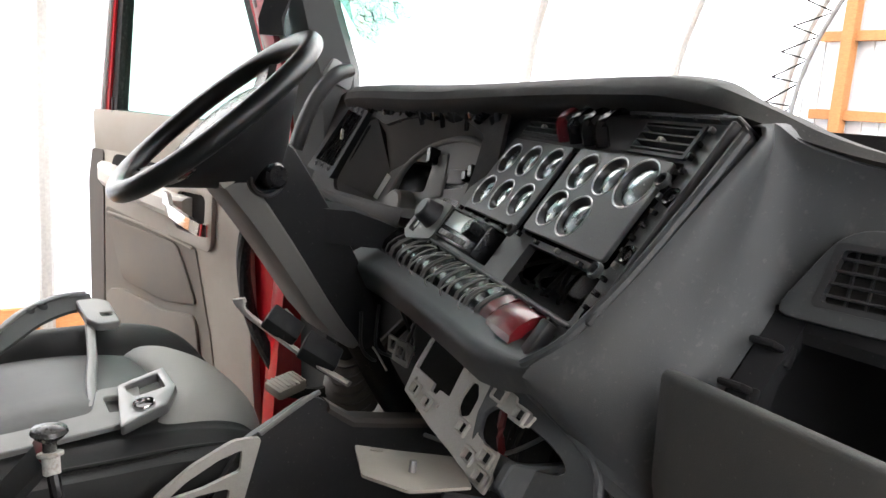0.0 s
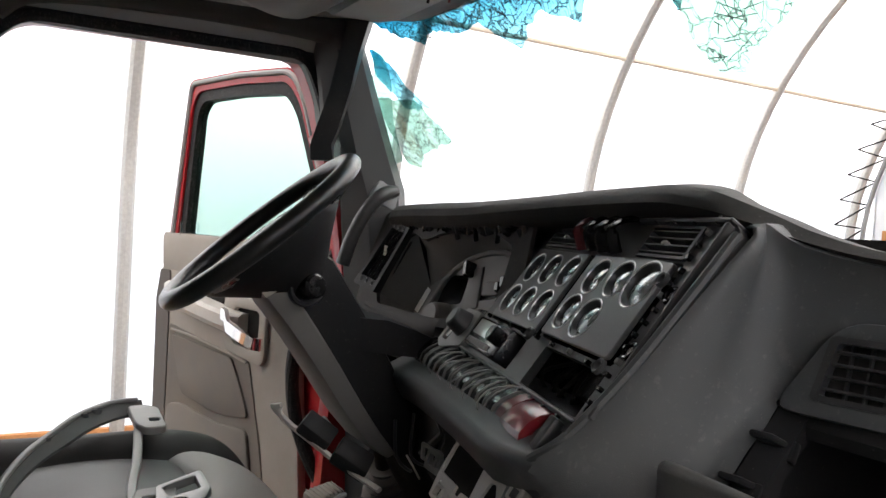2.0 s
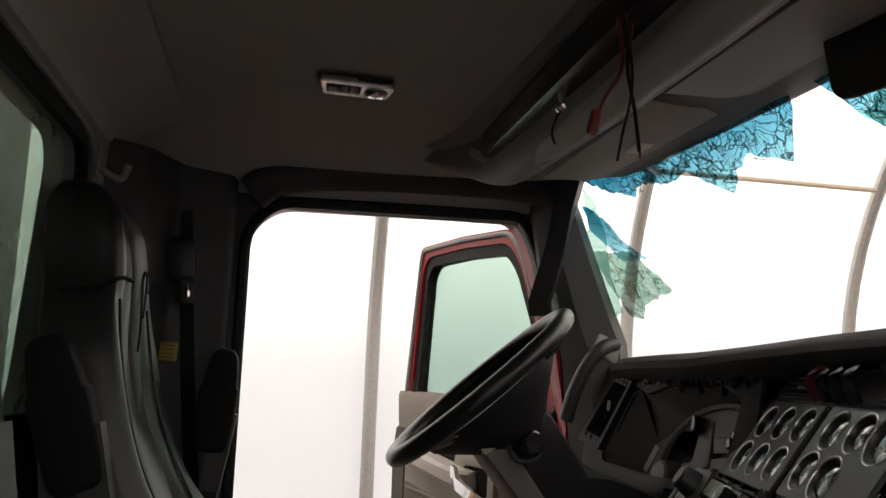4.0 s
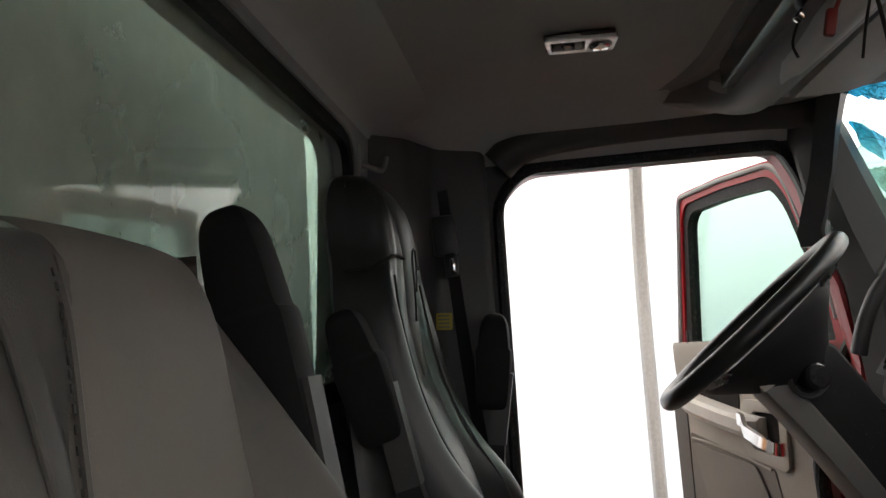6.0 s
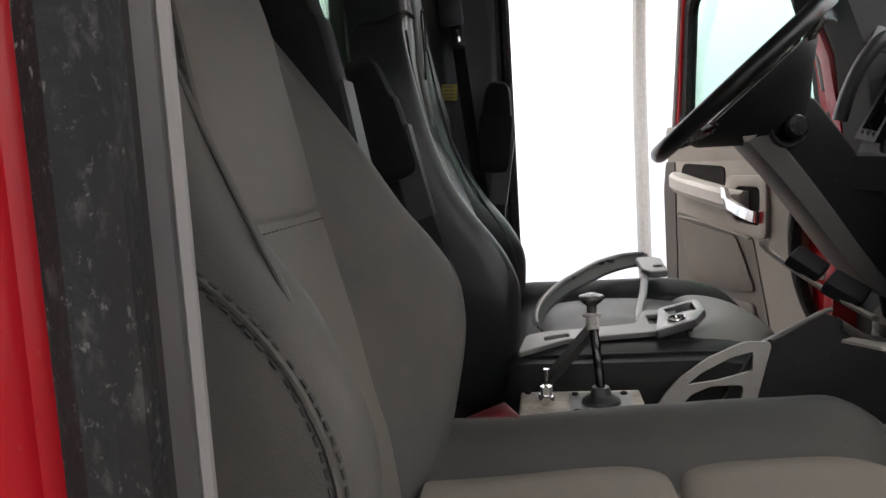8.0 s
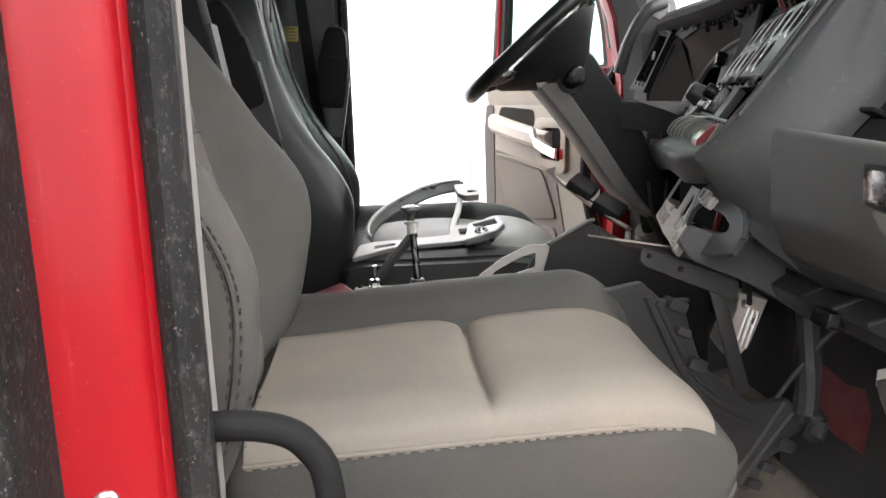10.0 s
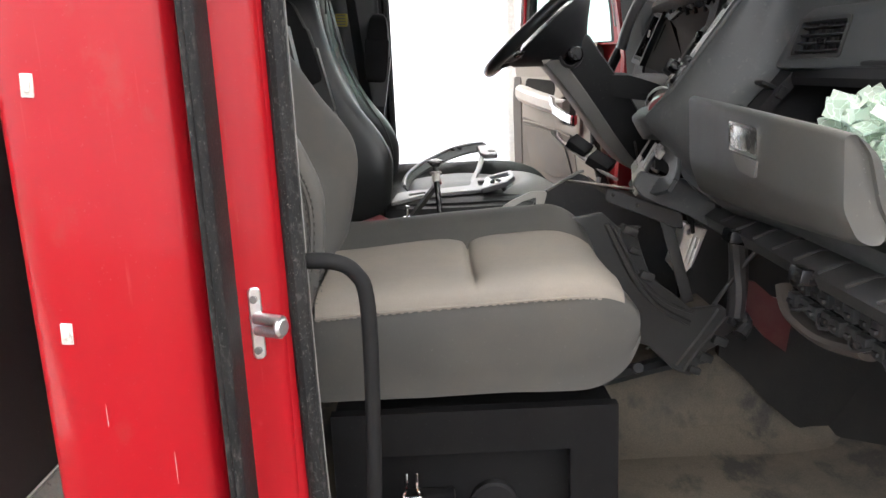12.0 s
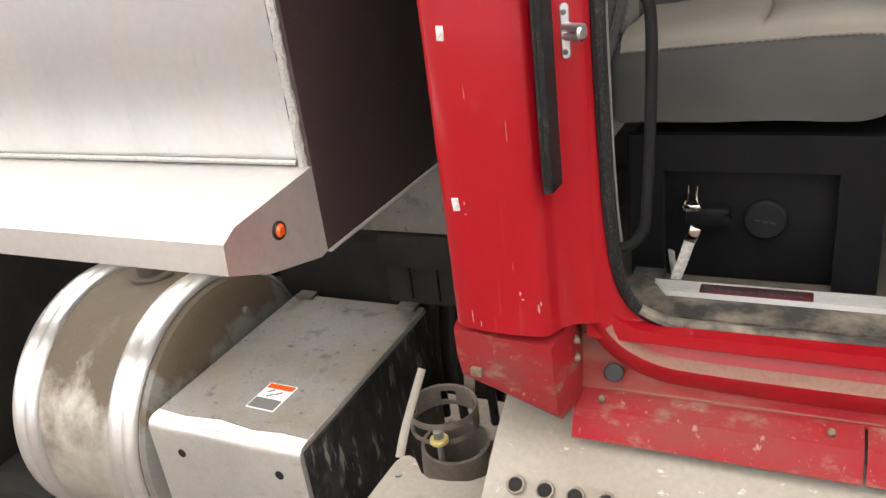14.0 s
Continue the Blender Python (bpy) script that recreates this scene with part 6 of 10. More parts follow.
for k in range(15):
    u = -0.215 + k * 0.0345 + 0.004 * math.sin(k * 5.1)
    bm = B()
    v0 = 0.255 - 0.012 * (k / 16)
    arc = ((0.0, 0.004), (0.006, 0.015), (0.018, 0.0195), (0.032, 0.0175), (0.046, 0.011), (0.056, 0.002))
    loft(bm, [[fpt(u + dv * 0.35 + w, v0 - dv, h - dh) for w, dh in ((0.0, 0.0), (0.0245, 0.0), (0.0245, 0.004), (0.0, 0.004))] for dv, h in arc])
    part("rocker_switch", bm, M_REDPL if k >= 14 else M_BLACKG, bank, "red rocker switch" if k >= 14 else "")
    if 2 <= k < 14:
        for e in (-0.0022, 0.0245):
            bm = B()
            loft(bm, [[fpt(u + dv * 0.35 + e + w, v0 - dv, h + dh) for w, dh in ((0.0, -0.003), (0.002, -0.003), (0.002, 0.0015), (0.0, 0.0015))] for dv, h in arc])
            part("rocker_edge", bm, M_BEZEL, bank, "pale rocker edge")
        if k % 2 and k > 3:
            bm = B()
            tube(bm, [fpt(u - 0.004, v0 + 0.002, 0.006), fpt(u + 0.004, v0 - 0.006, 0.028), fpt(u + 0.03 + 0.014 * math.sin(k * 2.3), v0 - 0.03, 0.03), fpt(u + 0.05 + 0.01 * math.sin(k * 3.7), v0 - 0.05, 0.018), fpt(u + 0.04, v0 - 0.056, 0.002)], 0.0011, 6, 5)
            part("guard_wire", bm, M_PIPE, bank)
bm = B()
loft(bm, [[fpt(0.303 + dv * 0.2 + w * (0.068 - dv * 0.15), 0.246 - dv, h + 0.003 * math.sin(math.pi * w) - dh) for w, dh in ((0.0, 0.0), (0.25, 0.0), (0.5, 0.0), (0.75, 0.0), (1.0, 0.0), (1.0, 0.012), (0.0, 0.012))] for dv, h in ((0.0, 0.006), (0.004, 0.016), (0.014, 0.0215), (0.028, 0.02), (0.042, 0.014), (0.052, 0.004))])
part("rocker_cap", bm, M_REDPL, bank, "wide red rocker cap")
bm = B()
box(bm, (0.384, 0.196, -0.012), (0.402, 0.25, 0.004), 0.003, m=FM)
part("end_cap", bm, M_BLACK, bank)

# instrument cluster bay in front of the driver, stripped to its grey moulding
CM = frame_of((1.125, 1.105, 2.325), (0, 1, 0), (-0.30, 0, -0.95))


def cpt(a, b_, h=0.0):
    return CM @ V((a, b_, h))


SGN = 1.0 if (CM.to_3x3() @ V((0, 0, 1))).x < 0 else -1.0
hz = -SGN
BAY = [(0.04, 0.165), (0.034, 0.1), (0.036, 0.04), (0.118, 0.014), (0.217, 0.0185), (0.286, 0.028), (0.34, 0.044), (0.392, 0.03), (0.425, 0.042), (0.472, 0.165), (0.455, 0.186), (0.21, 0.186)]
BACK = [(0.04, 0.165), (0.036, 0.11), (0.1, 0.042), (0.166, 0.026), (0.231, 0.034), (0.292, 0.054), (0.345, 0.092), (0.40, 0.118), (0.418, 0.15), (0.432, 0.178), (0.42, 0.19), (0.21, 0.19)]
bm = B()
plate(bm, round_poly([(0.0, -0.012, 0), (0.555, -0.012, 0), (0.575, 0.05, 0), (0.56, 0.2, 0), (0.46, 0.208, 0), (0.2, 0.2, 0), (0.0, 0.185, 0), (-0.02, 0.1, 0)], 0.02), [round_poly([(*p, 0) for p in BAY], 0.012)], 0.008, CM)
clus = part("cluster_frame", bm, M_PAD, dash, "dark frame of the stripped instrument bay")
bm = B()
loft(bm, [[cpt(a, b_, 0.0) for a, b_ in BAY[1:8]], [cpt(a * 0.6 + c * 0.4, b_ * 0.75 + d * 0.25, hz * 0.03) for (a, b_), (c, d) in zip(BAY[1:8], BACK[1:8])], [cpt(c, d, hz * 0.07) for c, d in BACK[1:8]]], caps=False, closed=False)
part("cluster_hood", bm, M_CLUS, clus, "grey curved hood of the instrument bay")
bm = B()
loft(bm, [[cpt(a, b_, 0.0) for a, b_ in BAY[7:]], [cpt(c, d, hz * 0.07) for c, d in BACK[7:]]], caps=False, closed=False)
part("bay_wall", bm, M_CLUS, clus, "grey side of the instrument bay")
bm = B()
plate(bm, round_poly([(*p, 0) for p in BACK], 0.014), [round_poly([(0.33, 0.088, 0), (0.262, 0.085, 0), (0.262, 0.141, 0), (0.357, 0.157, 0), (0.352, 0.12, 0)], 0.01), round_poly([(0.204, 0.09, 0), (0.146, 0.084, 0), (0.15, 0.118, 0), (0.21, 0.13, 0)], 0.008), rect(0.15, 0.142, 0.195, 0.152, 0.003)], 0.004, CM @ pose(0, 0, hz * 0.072))
part("bay_floor", bm, M_CLUS, clus, "dusty grey back plate with open windows")
bm = B()
tube(bm, [cpt(a, b_, hz * 0.064) for a, b_ in ((0.372, 0.172), (0.345, 0.108), (0.292, 0.064), (0.231, 0.041), (0.166, 0.034), (0.113, 0.046))], 0.0055, 8, 6)
part("arch_rib", bm, M_CLUS, clus)
bm = B()
for a, b_, w_, l_, r_ in ((0.232, 0.108, 0.044, 0.082, 14), (0.176, 0.102, 0.05, 0.028, 6)):
    lo_, hi_ = sorted((hz * 0.064, hz * 0.071))
    box(bm, (-w_ / 2, -l_ / 2, lo_), (w_ / 2, l_ / 2, hi_), 0.004, 2, m=CM @ pose(a, b_, 0, 0, 0, r_))
part("window_block", bm, M_CLUS, clus)
for a, b_, l_ in ((0.252, 0.075, 0.03), (0.118, 0.09, 0.022), (0.13, 0.1, 0.018)):
    bm = B()
    lo_, hi_ = sorted((hz * 0.045, hz * 0.071))
    box(bm, (-0.006, -l_ / 2, lo_), (0.006, l_ / 2, hi_), 0.002, 1, m=CM @ pose(a, b_, 0, 0, 0, 20))
    part("broken_clip", bm, M_BLACKG, clus)
bm = B()
cyl(bm, cpt(0.30, 0.182, hz * 0.066), cpt(0.30, 0.182, hz * 0.03), 0.036, 20, r2=0.03, bevel=0.004)
part("column_boss", bm, M_CLUS, clus)
bm = B()
box(bm, (0.0, -0.03, hz * 0.13 - 0.004), (0.5, 0.2, hz * 0.13 + 0.004), m=CM)
part("bay_void", bm, M_BLACKG, clus)
bm = B()
plate(bm, [(0.402, 0.122), (0.386, 0.128), (0.41, 0.178), (0.426, 0.174)], (), 0.001, CM @ pose(0, 0, hz * 0.066))
part("sticker", bm, M_PAPER, clus, "narrow pale sticker")
rnd = random.Random(3)
for k in range(13):
    a = 0.02 + k * 0.034 + rnd.uniform(-0.006, 0.006)
    bm = B()
    hgt = rnd.uniform(0.6, 1.3)
    obox(bm, tuple(cpt(a, 0.004 + 0.014 * rnd.random(), SGN * 0.006)), (0.014, 0.012, 0.018 * hgt), (rnd.uniform(-25, 25), -20, rnd.uniform(-25, 25)), 0.002)
    if k % 2:
        ring_between(bm, cpt(a + 0.012, 0.018, SGN * 0.002), CM.to_3x3() @ V((0, 0, SGN)), 0.008, 0.004, 0.014, 10)
    else:
        obox(bm, tuple(cpt(a + 0.01, 0.022, SGN * 0.004)), (0.01, 0.006, 0.028), (rnd.uniform(-20, 20), -15, 30), 0.0015)
    part("clip_tower", bm, M_BLACKG if k % 3 else M_BOX, clus)
# louvred vent beside the bay, its slats running down it
VQ = [(0.418, 0.036), (0.483, 0.0255), (0.556, 0.135), (0.472, 0.144)]


def vq(s_, t_):
    """A point of the slanted vent: s across it, t down it."""
    a, b_, c, d = (V((*p, 0)) for p in VQ)
    return a.lerp(b_, s_).lerp(d.lerp(c, s_), t_)


bm = B()
plate(bm, round_poly([vq(-0.16, -0.12), vq(1.16, -0.12), vq(1.16, 1.2), vq(-0.16, 1.2)], 0.006), [[vq(*q) for q in ((0, 0), (1, 0), (1, 1), (0, 1))]], 0.014, CM @ pose(0, 0, 0.004 if SGN > 0 else -0.018))
lv = part("side_vent", bm, M_BOX, dash, "black louvred side vent")
bm = B()
plate(bm, [vq(-0.1, -0.1), vq(1.1, -0.1), vq(1.1, 1.1), vq(-0.1, 1.1)], (), 0.002, CM @ pose(0, 0, -SGN * 0.006))
part("vent_back", bm, M_CARPET, lv)
for k in range(6):
    bm = B()
    s_ = (k + 0.7) / 6.4
    p, q = CM @ (vq(s_, 0.0) + V((0, 0, SGN * 0.012))), CM @ (vq(s_, 1.0) + V((0, 0, SGN * 0.012)))
    tube(bm, [p, q], 0.0026, 6, 0)
    part("louvre", bm, M_BLACKG, lv)
for t_ in (0.0, 0.96):
    bm = B()
    for s_ in (0.15, 0.5, 0.85):
        ring_between(bm, CM @ (vq(s_, t_ + (0.1 if t_ else -0.06)) + V((0, 0, SGN * 0.017))), CM.to_3x3() @ V((0, 0, SGN)), 0.006, 0.003, 0.003, 10)
    part("clip_eye", bm, M_BLACK, lv)
bm = B()
p = vq(0.55, 0.42)
box(bm, (-0.002, -0.011, -0.003), (0.002, 0.011, 0.003), 0.001, m=CM @ pose(p.x, p.y, SGN * 0.016, 0, 0, 24))
part("vent_tab", bm, M_WHITE, lv)
# shelf under the bay, curling towards the column
bm = B()
rows = []
for a, b_, d in ((0.51, 0.188, 0.012), (0.46, 0.192, 0.018), (0.38, 0.193, 0.03), (0.3, 0.192, 0.036), (0.22, 0.188, 0.034), (0.19, 0.186, 0.03)):
    rows.append([cpt(a, b_, hz * 0.02), cpt(a, b_ - 0.003, SGN * 0.002), cpt(a, b_, SGN * 0.008), cpt(a, b_ + d * 0.5, SGN * 0.01), cpt(a + 0.01, b_ + d, SGN * 0.0), cpt(a + 0.01, b_ + d, hz * 0.02)])
loft(bm, [rounded(r, 2, False) for r in rows], caps=False, closed=False)
part("bay_shelf", bm, M_PAD, dash, "black curled shelf under the instrument bay")

# ---- steering wheel and column ----
WC = V((0.753, 1.352, 2.294))
wd = (V((0.905, 1.352, 2.425)) - V((0.600, 1.352, 2.163)))
WR = wd.length / 2 - 0.004
WM = frame_of(WC, wd, V((0, 1, 0)))
if (WM.to_3x3() @ V((0, 0, 1))).z < 0:
    WM = frame_of(WC, wd, V((0, -1, 0)))
WN = (WM.to_3x3() @ V((0, 0, 1))).normalized()
WM = frame_of(WC, wd, V((0, math.cos(radians(5.5)), 0)) - WN * math.sin(radians(5.5)))
if (WM.to_3x3() @ V((0, 0, 1))).z < 0:
    WM = frame_of(WC, wd, WN * math.sin(radians(5.5)) - V((0, math.cos(radians(5.5)), 0)))
wheel = thing("steering_wheel", tuple(WC), "black leather steering wheel with worn shiny patches", "steering wheel")
bm = B()
rings = []
for i in range(64):
    a = 2 * math.pi * i / 64
    c, s = math.cos(a), math.sin(a)
    rings.append([WM @ V(((WR - 0.016 + 0.017 * math.cos(b)) * c, (WR - 0.016 + 0.017 * math.cos(b)) * s, 0.0155 * math.sin(b))) for b in [2 * math.pi * k / 14 for k in range(14)]])
loft(bm, rings + [rings[0]], caps=False)
part("rim", bm, M_LEATHER, wheel)
bm = B()
prof = ((0.092, -0.012), (0.1, 0.0), (0.096, 0.018), (0.07, 0.03), (0.03, 0.034), (0.001, 0.035))
loft(bm, [[WM @ V((r * c * 1.0, r * s * (0.85 if c < 0 else 0.95), h - 0.036)) for c, s in circle_pts(1, 28)] for r, h in prof])
part("hub_pad", bm, M_HUB, wheel, "worn grey hub pad")
bm = B()
loft(bm, [[WM @ V((r * c, r * s, h)) for c, s in circle_pts(1, 28)] for r, h in ((0.135, -0.022), (0.13, -0.036), (0.105, -0.058), (0.08, -0.08), (0.056, -0.105), (0.045, -0.12))])
part("hub_back", bm, M_BOX, wheel)
for a in (35, 145, 215, 325):
    c, s = math.cos(radians(a)), math.sin(radians(a))
    bm = B()
    w = 0.024
    rows = []
    for r, h, ww in ((0.08, -0.035, 1.5), (0.12, -0.026, 1.1), (0.16, -0.012, 0.9), (WR - 0.018, -0.002, 1.0)):
        rows.append([WM @ V((r * c - s * k * ww, r * s + c * k * ww, h + dz)) for k, dz in ((-w, -0.006), (-w * 0.6, 0.004), (w * 0.6, 0.004), (w, -0.006), (0, -0.012))])
    loft(bm, rows)
    part("spoke", bm, M_HUB, wheel)
bm = B()
for k in range(3):
    p = WM @ V((-0.125, -0.028 + k * 0.028, -0.012))
    obox(bm, tuple(p), (0.014, 0.018, 0.012), tuple(math.degrees(a) for a in WM.to_euler()), 0.003)
part("wheel_buttons", bm, M_BEZEL, wheel, "grey wheel buttons")

col = thing("steering_column", (0.95, 1.36, 2.0), "dark steering column shroud with a pale underside", "steering column")
axis = (WM.to_3x3() @ V((0, 0, -1))).normalized()


COL = [((0.74, 2.205), (0.84, 2.268)), ((0.757, 2.182), (0.866, 2.25)), ((0.80, 2.13), (0.902, 2.198)), ((0.85, 2.062), (0.945, 2.135)), ((0.905, 1.982), (0.985, 2.07)), ((0.948, 1.932), (1.015, 2.005)), ((0.98, 1.91), (1.035, 1.945)), ((1.0, 1.9), (1.035, 1.91))]


def colsec(t, *_):
    k = t * (len(COL) - 1)
    i = min(int(k), len(COL) - 2)
    f = k - i
    lo = V((COL[i][0][0], 1.36, COL[i][0][1])).lerp(V((COL[i + 1][0][0], 1.36, COL[i + 1][0][1])), f)
    hi = V((COL[i][1][0], 1.36, COL[i][1][1])).lerp(V((COL[i + 1][1][0], 1.36, COL[i + 1][1][1])), f)
    return lo, hi - lo, V((0, 1, 0))


def col_part(t0, t1, f0, f1, w, n=14):
    bm = B()
    rings = []
    for i in range(n + 1):
        t = t0 + (t1 - t0) * i / n
        p, d, q = colsec(t)
        a, b_ = f0(t), f1(t)
        ww = w * (0.8 + 0.2 * min(1.0, min(i, n - i) / 1.5))
        m_ = b_ - a
        rings.append([p + q * (k * ww) + d * (a + m_ * h) for k, h in ((-0.8, 0.0), (-0.97, 0.08), (-1, 0.3), (-1, 0.8), (-0.93, 0.94), (-0.7, 1.0), (0.7, 1.0), (0.93, 0.94), (1, 0.8), (1, 0.3), (0.97, 0.08), (0.8, 0.0))])
    loft(bm, rings)
    return bm


part("upper_shroud", col_part(0.0, 1.0, lambda t: 0.2, lambda t: 1.0, 0.062), M_BOX, col, "black upper shroud")
part("lower_shroud", col_part(0.0, 0.9, lambda t: -0.03, lambda t: 0.36 - 0.1 * t, 0.0632), M_CLUS, col, "dusty grey lower shroud")
bm = B()
loft(bm, [[colsec(t)[0] + colsec(t)[1] * h + V((0, k * 0.067, 0)) for k, h in ((-1, -0.03), (-1, 0.17), (-0.8, 0.2), (0.8, 0.2), (1, 0.17), (1, -0.03))] for t in (-0.005, 0.05, 0.1)])
bevel_all(bm, 0.004, 2)
part("shroud_collar", bm, M_DOORTRIM, col, "pale shroud collar")
p, n, s = colsec(0.17)
p, n = p + n * 0.45, n.normalized()
bm = B()
cyl(bm, p - s * 0.05, p - s * 0.09 + n * 0.012, 0.02, 18, bevel=0.004)
part("stalk_stub", bm, M_BLACKG, col)
bm = B()
ring_between(bm, p - s * 0.062, -s, 0.03, 0.021, 0.012, 20)
part("stalk_socket", bm, M_BLACK, col)
p2, n2, _ = colsec(0.6)
p2 = p2 + n2 * 0.5
bm = B()
loft(bm, [[(x, y - w_, z - h_), (x, y + w_, z - h_), (x, y + w_, z + h_), (x, y - w_, z + h_ * 0.8)] for x, y, z, w_, h_ in ((0.91, 1.33, 2.13, 0.03, 0.03), (0.96, 1.315, 2.125, 0.03, 0.032), (1.01, 1.31, 2.113, 0.028, 0.026), (1.05, 1.31, 2.108, 0.024, 0.012), (1.065, 1.31, 2.108, 0.018, 0.006))])
bevel_all(bm, 0.006, 2)
part("column_arm", bm, M_BOX, col)
bm = B()
tube(bm, [p2 + V((0.03, 0, -0.03)), V((1.15, 1.37, 1.72)), V((1.3, 1.38, 1.6))], 0.03, 12, 4)
part("shaft", bm, M_CHASSIS, col)

# ---- stripped brackets below the dash ----
BM_ = frame_of((0.9536, 1.0398, 2.0408), (-0.1736, -0.9848, 0.0), (-0.5219, 0.092, -0.848))
bm = B()
outer = round_poly([(x, y, 0) for x, y in ((0.0, 0.0), (0.066, 0.009), (0.151, 0.015), (0.228, 0.017), (0.232, 0.022), (0.25, 0.015), (0.27, 0.016), (0.276, 0.024), (0.314, 0.022), (0.31, 0.036), (0.279, 0.037), (0.245, 0.038), (0.232, 0.057), (0.246, 0.075), (0.263, 0.079), (0.294, 0.075), (0.3, 0.096), (0.307, 0.1), (0.307, 0.119), (0.277, 0.118), (0.226, 0.112), (0.155, 0.108), (0.055, 0.097), (0.044, 0.062), (0.041, 0.013), (0.005, 0.012))], 0.003)
hs = [round_poly([(0.046, 0.016, 0), (0.148, 0.021, 0), (0.156, 0.065, 0), (0.13, 0.066, 0), (0.128, 0.074, 0), (0.112, 0.074, 0), (0.11, 0.064, 0), (0.051, 0.063, 0)], 0.002),
      round_poly([(0.18, 0.033, 0), (0.196, 0.031, 0), (0.21, 0.043, 0), (0.213, 0.066, 0), (0.198, 0.074, 0), (0.183, 0.067, 0), (0.178, 0.055, 0)], 0.004)]
SOCK = ((0.02, 0.0065), (0.078, 0.086), (0.119, 0.089), (0.214, 0.0815), (0.243, 0.025), (0.291, 0.03), (0.252, 0.1), (0.281, 0.088), (0.289, 0.108))
hs += [rect(a - 0.0085, b_ - 0.0055, a + 0.0085, b_ + 0.0055, 0.0015) for a, b_ in SOCK]
hs += [[(a + 0.0028 * c, b_ + 0.0028 * q) for c, q in circle_pts(1, 10)] for a, b_ in ((0.056, 0.0105), (0.166, 0.025), (0.066, 0.075), (0.145, 0.083))]
plate(bm, outer, hs, 0.004, BM_)
brk = solo("trim_bracket", bm, M_LIGHT, "pale grey plastic trim bracket with square cutouts", "bracket")
for k, (a, b_) in enumerate(SOCK):
    bm = B()
    plate(bm, rect(-0.014, -0.0095, 0.014, 0.0095, 0.004), [rect(-0.009, -0.006, 0.009, 0.006)], 0.009, BM_ @ pose(a, b_, -0.004))
    bevel_all(bm, 0.001, 1)
    sk = part("clip_socket", bm, M_LIGHT, brk)
    bm = B()
    box(bm, (-0.0092, -0.0062, 0.012), (0.0092, 0.0062, 0.014), m=BM_ @ pose(a, b_, 0))
    part("socket_back", bm, M_BLACK, sk)
# lower panel beside it, with its oval opening and a rolled edge towards the flank
OM = frame_of((0.8729, 0.8068, 1.9785), (0.0541, -0.993, 0.1052), (-0.5117, -0.118, -0.851))
RIM = ((0.0, -0.064), (0.012, -0.074), (0.028, -0.07), (0.053, -0.057), (0.114, -0.036), (0.153, -0.018), (0.172, -0.001), (0.18, 0.014))
bm = B()
plate(bm, [(*p, ) for p in RIM] + [(0.176, 0.036), (0.12, 0.046), (0.07, 0.042), (0.058, 0.05), (0.03, 0.05), (0.014, 0.03), (-0.006, 0.008), (-0.014, -0.02), (-0.012, -0.055)],
      [round_poly([(0.001, -0.003, 0), (-0.003, -0.022, 0), (0.01, -0.034, 0), (0.036, -0.033, 0), (0.072, -0.024, 0), (0.106, -0.015, 0), (0.129, -0.004, 0), (0.135, 0.003, 0), (0.127, 0.009, 0), (0.101, 0.013, 0), (0.063, 0.013, 0), (0.03, 0.011, 0), (0.009, 0.006, 0)], 0.006)], 0.008, OM)
bevel_all(bm, 0.0015, 1, 50)
part("stack_panel", bm, M_DASH, dash, "grey lower panel with an oval opening")
bm = B()
tube(bm, [OM @ V((a, b_, 0.003)) for a, b_ in RIM[1:]], 0.005, 8, 5)
part("rolled_edge", bm, M_DASH, dash)
# Added black sheets, so the void behind the stripped dash reads as dark.
bm = B()
box(bm, (0.975, 0.7, 1.94), (0.99, 1.1, 2.06))
box(bm, (0.975, 0.68, 1.92), (1.3, 0.7, 2.06))
box(bm, (1.08, 0.8, 1.55), (1.1, 1.14, 1.96))
solo("dash_void_liner", bm, M_CARPET, "black sheets added for the dark void behind the stripped dash centre", "liner")
# More sheets added behind the cluster, to keep the driver footwell black.
bm = B()
box(bm, (1.22, 1.0, 1.42), (1.24, 1.79, 2.32))
box(bm, (1.10, 1.14, 2.04), (1.24, 1.64, 2.055))
box(bm, (1.13, 1.64, 1.42), (1.24, 1.66, 2.33))
solo("footwell_liner", bm, M_CARPET, "black sheets added to keep the driver footwell dark", "liner")
rnd = random.Random(12)
loose = thing("loose_wiring", (0.95, 0.83, 1.93), "black wires hanging behind the bracket", "wiring")
for i in range(4):
    bm = B()
    y = 0.75 + 0.025 * i
    tube(bm, [(0.955, y, 2.0), (0.945 - 0.01 * rnd.random(), y + rnd.uniform(-0.03, 0.03), 1.94), (0.955, y + rnd.uniform(-0.06, 0.06), 1.86)], 0.004, 6, 5)
    part("wire", bm, M_CHASSIS, loose)
bm = B()
tube(bm, [(0.95, 0.85, 2.0), (0.93, 0.835, 1.95), (0.945, 0.83, 1.9)], 0.005, 6, 5)
solo("red_hose", bm, M_WIRERED, "thin red hose behind the bracket", "hose")
bm = B()
tube(bm, [(0.955, 0.78, 1.97), (0.935, 0.83, 1.93), (0.92, 0.89, 1.915), (0.9, 0.95, 1.912)], 0.003, 6, 5)
solo("cable_tie", bm, M_BEZEL, "thin pale cable end poking through the bracket", "cable tie")

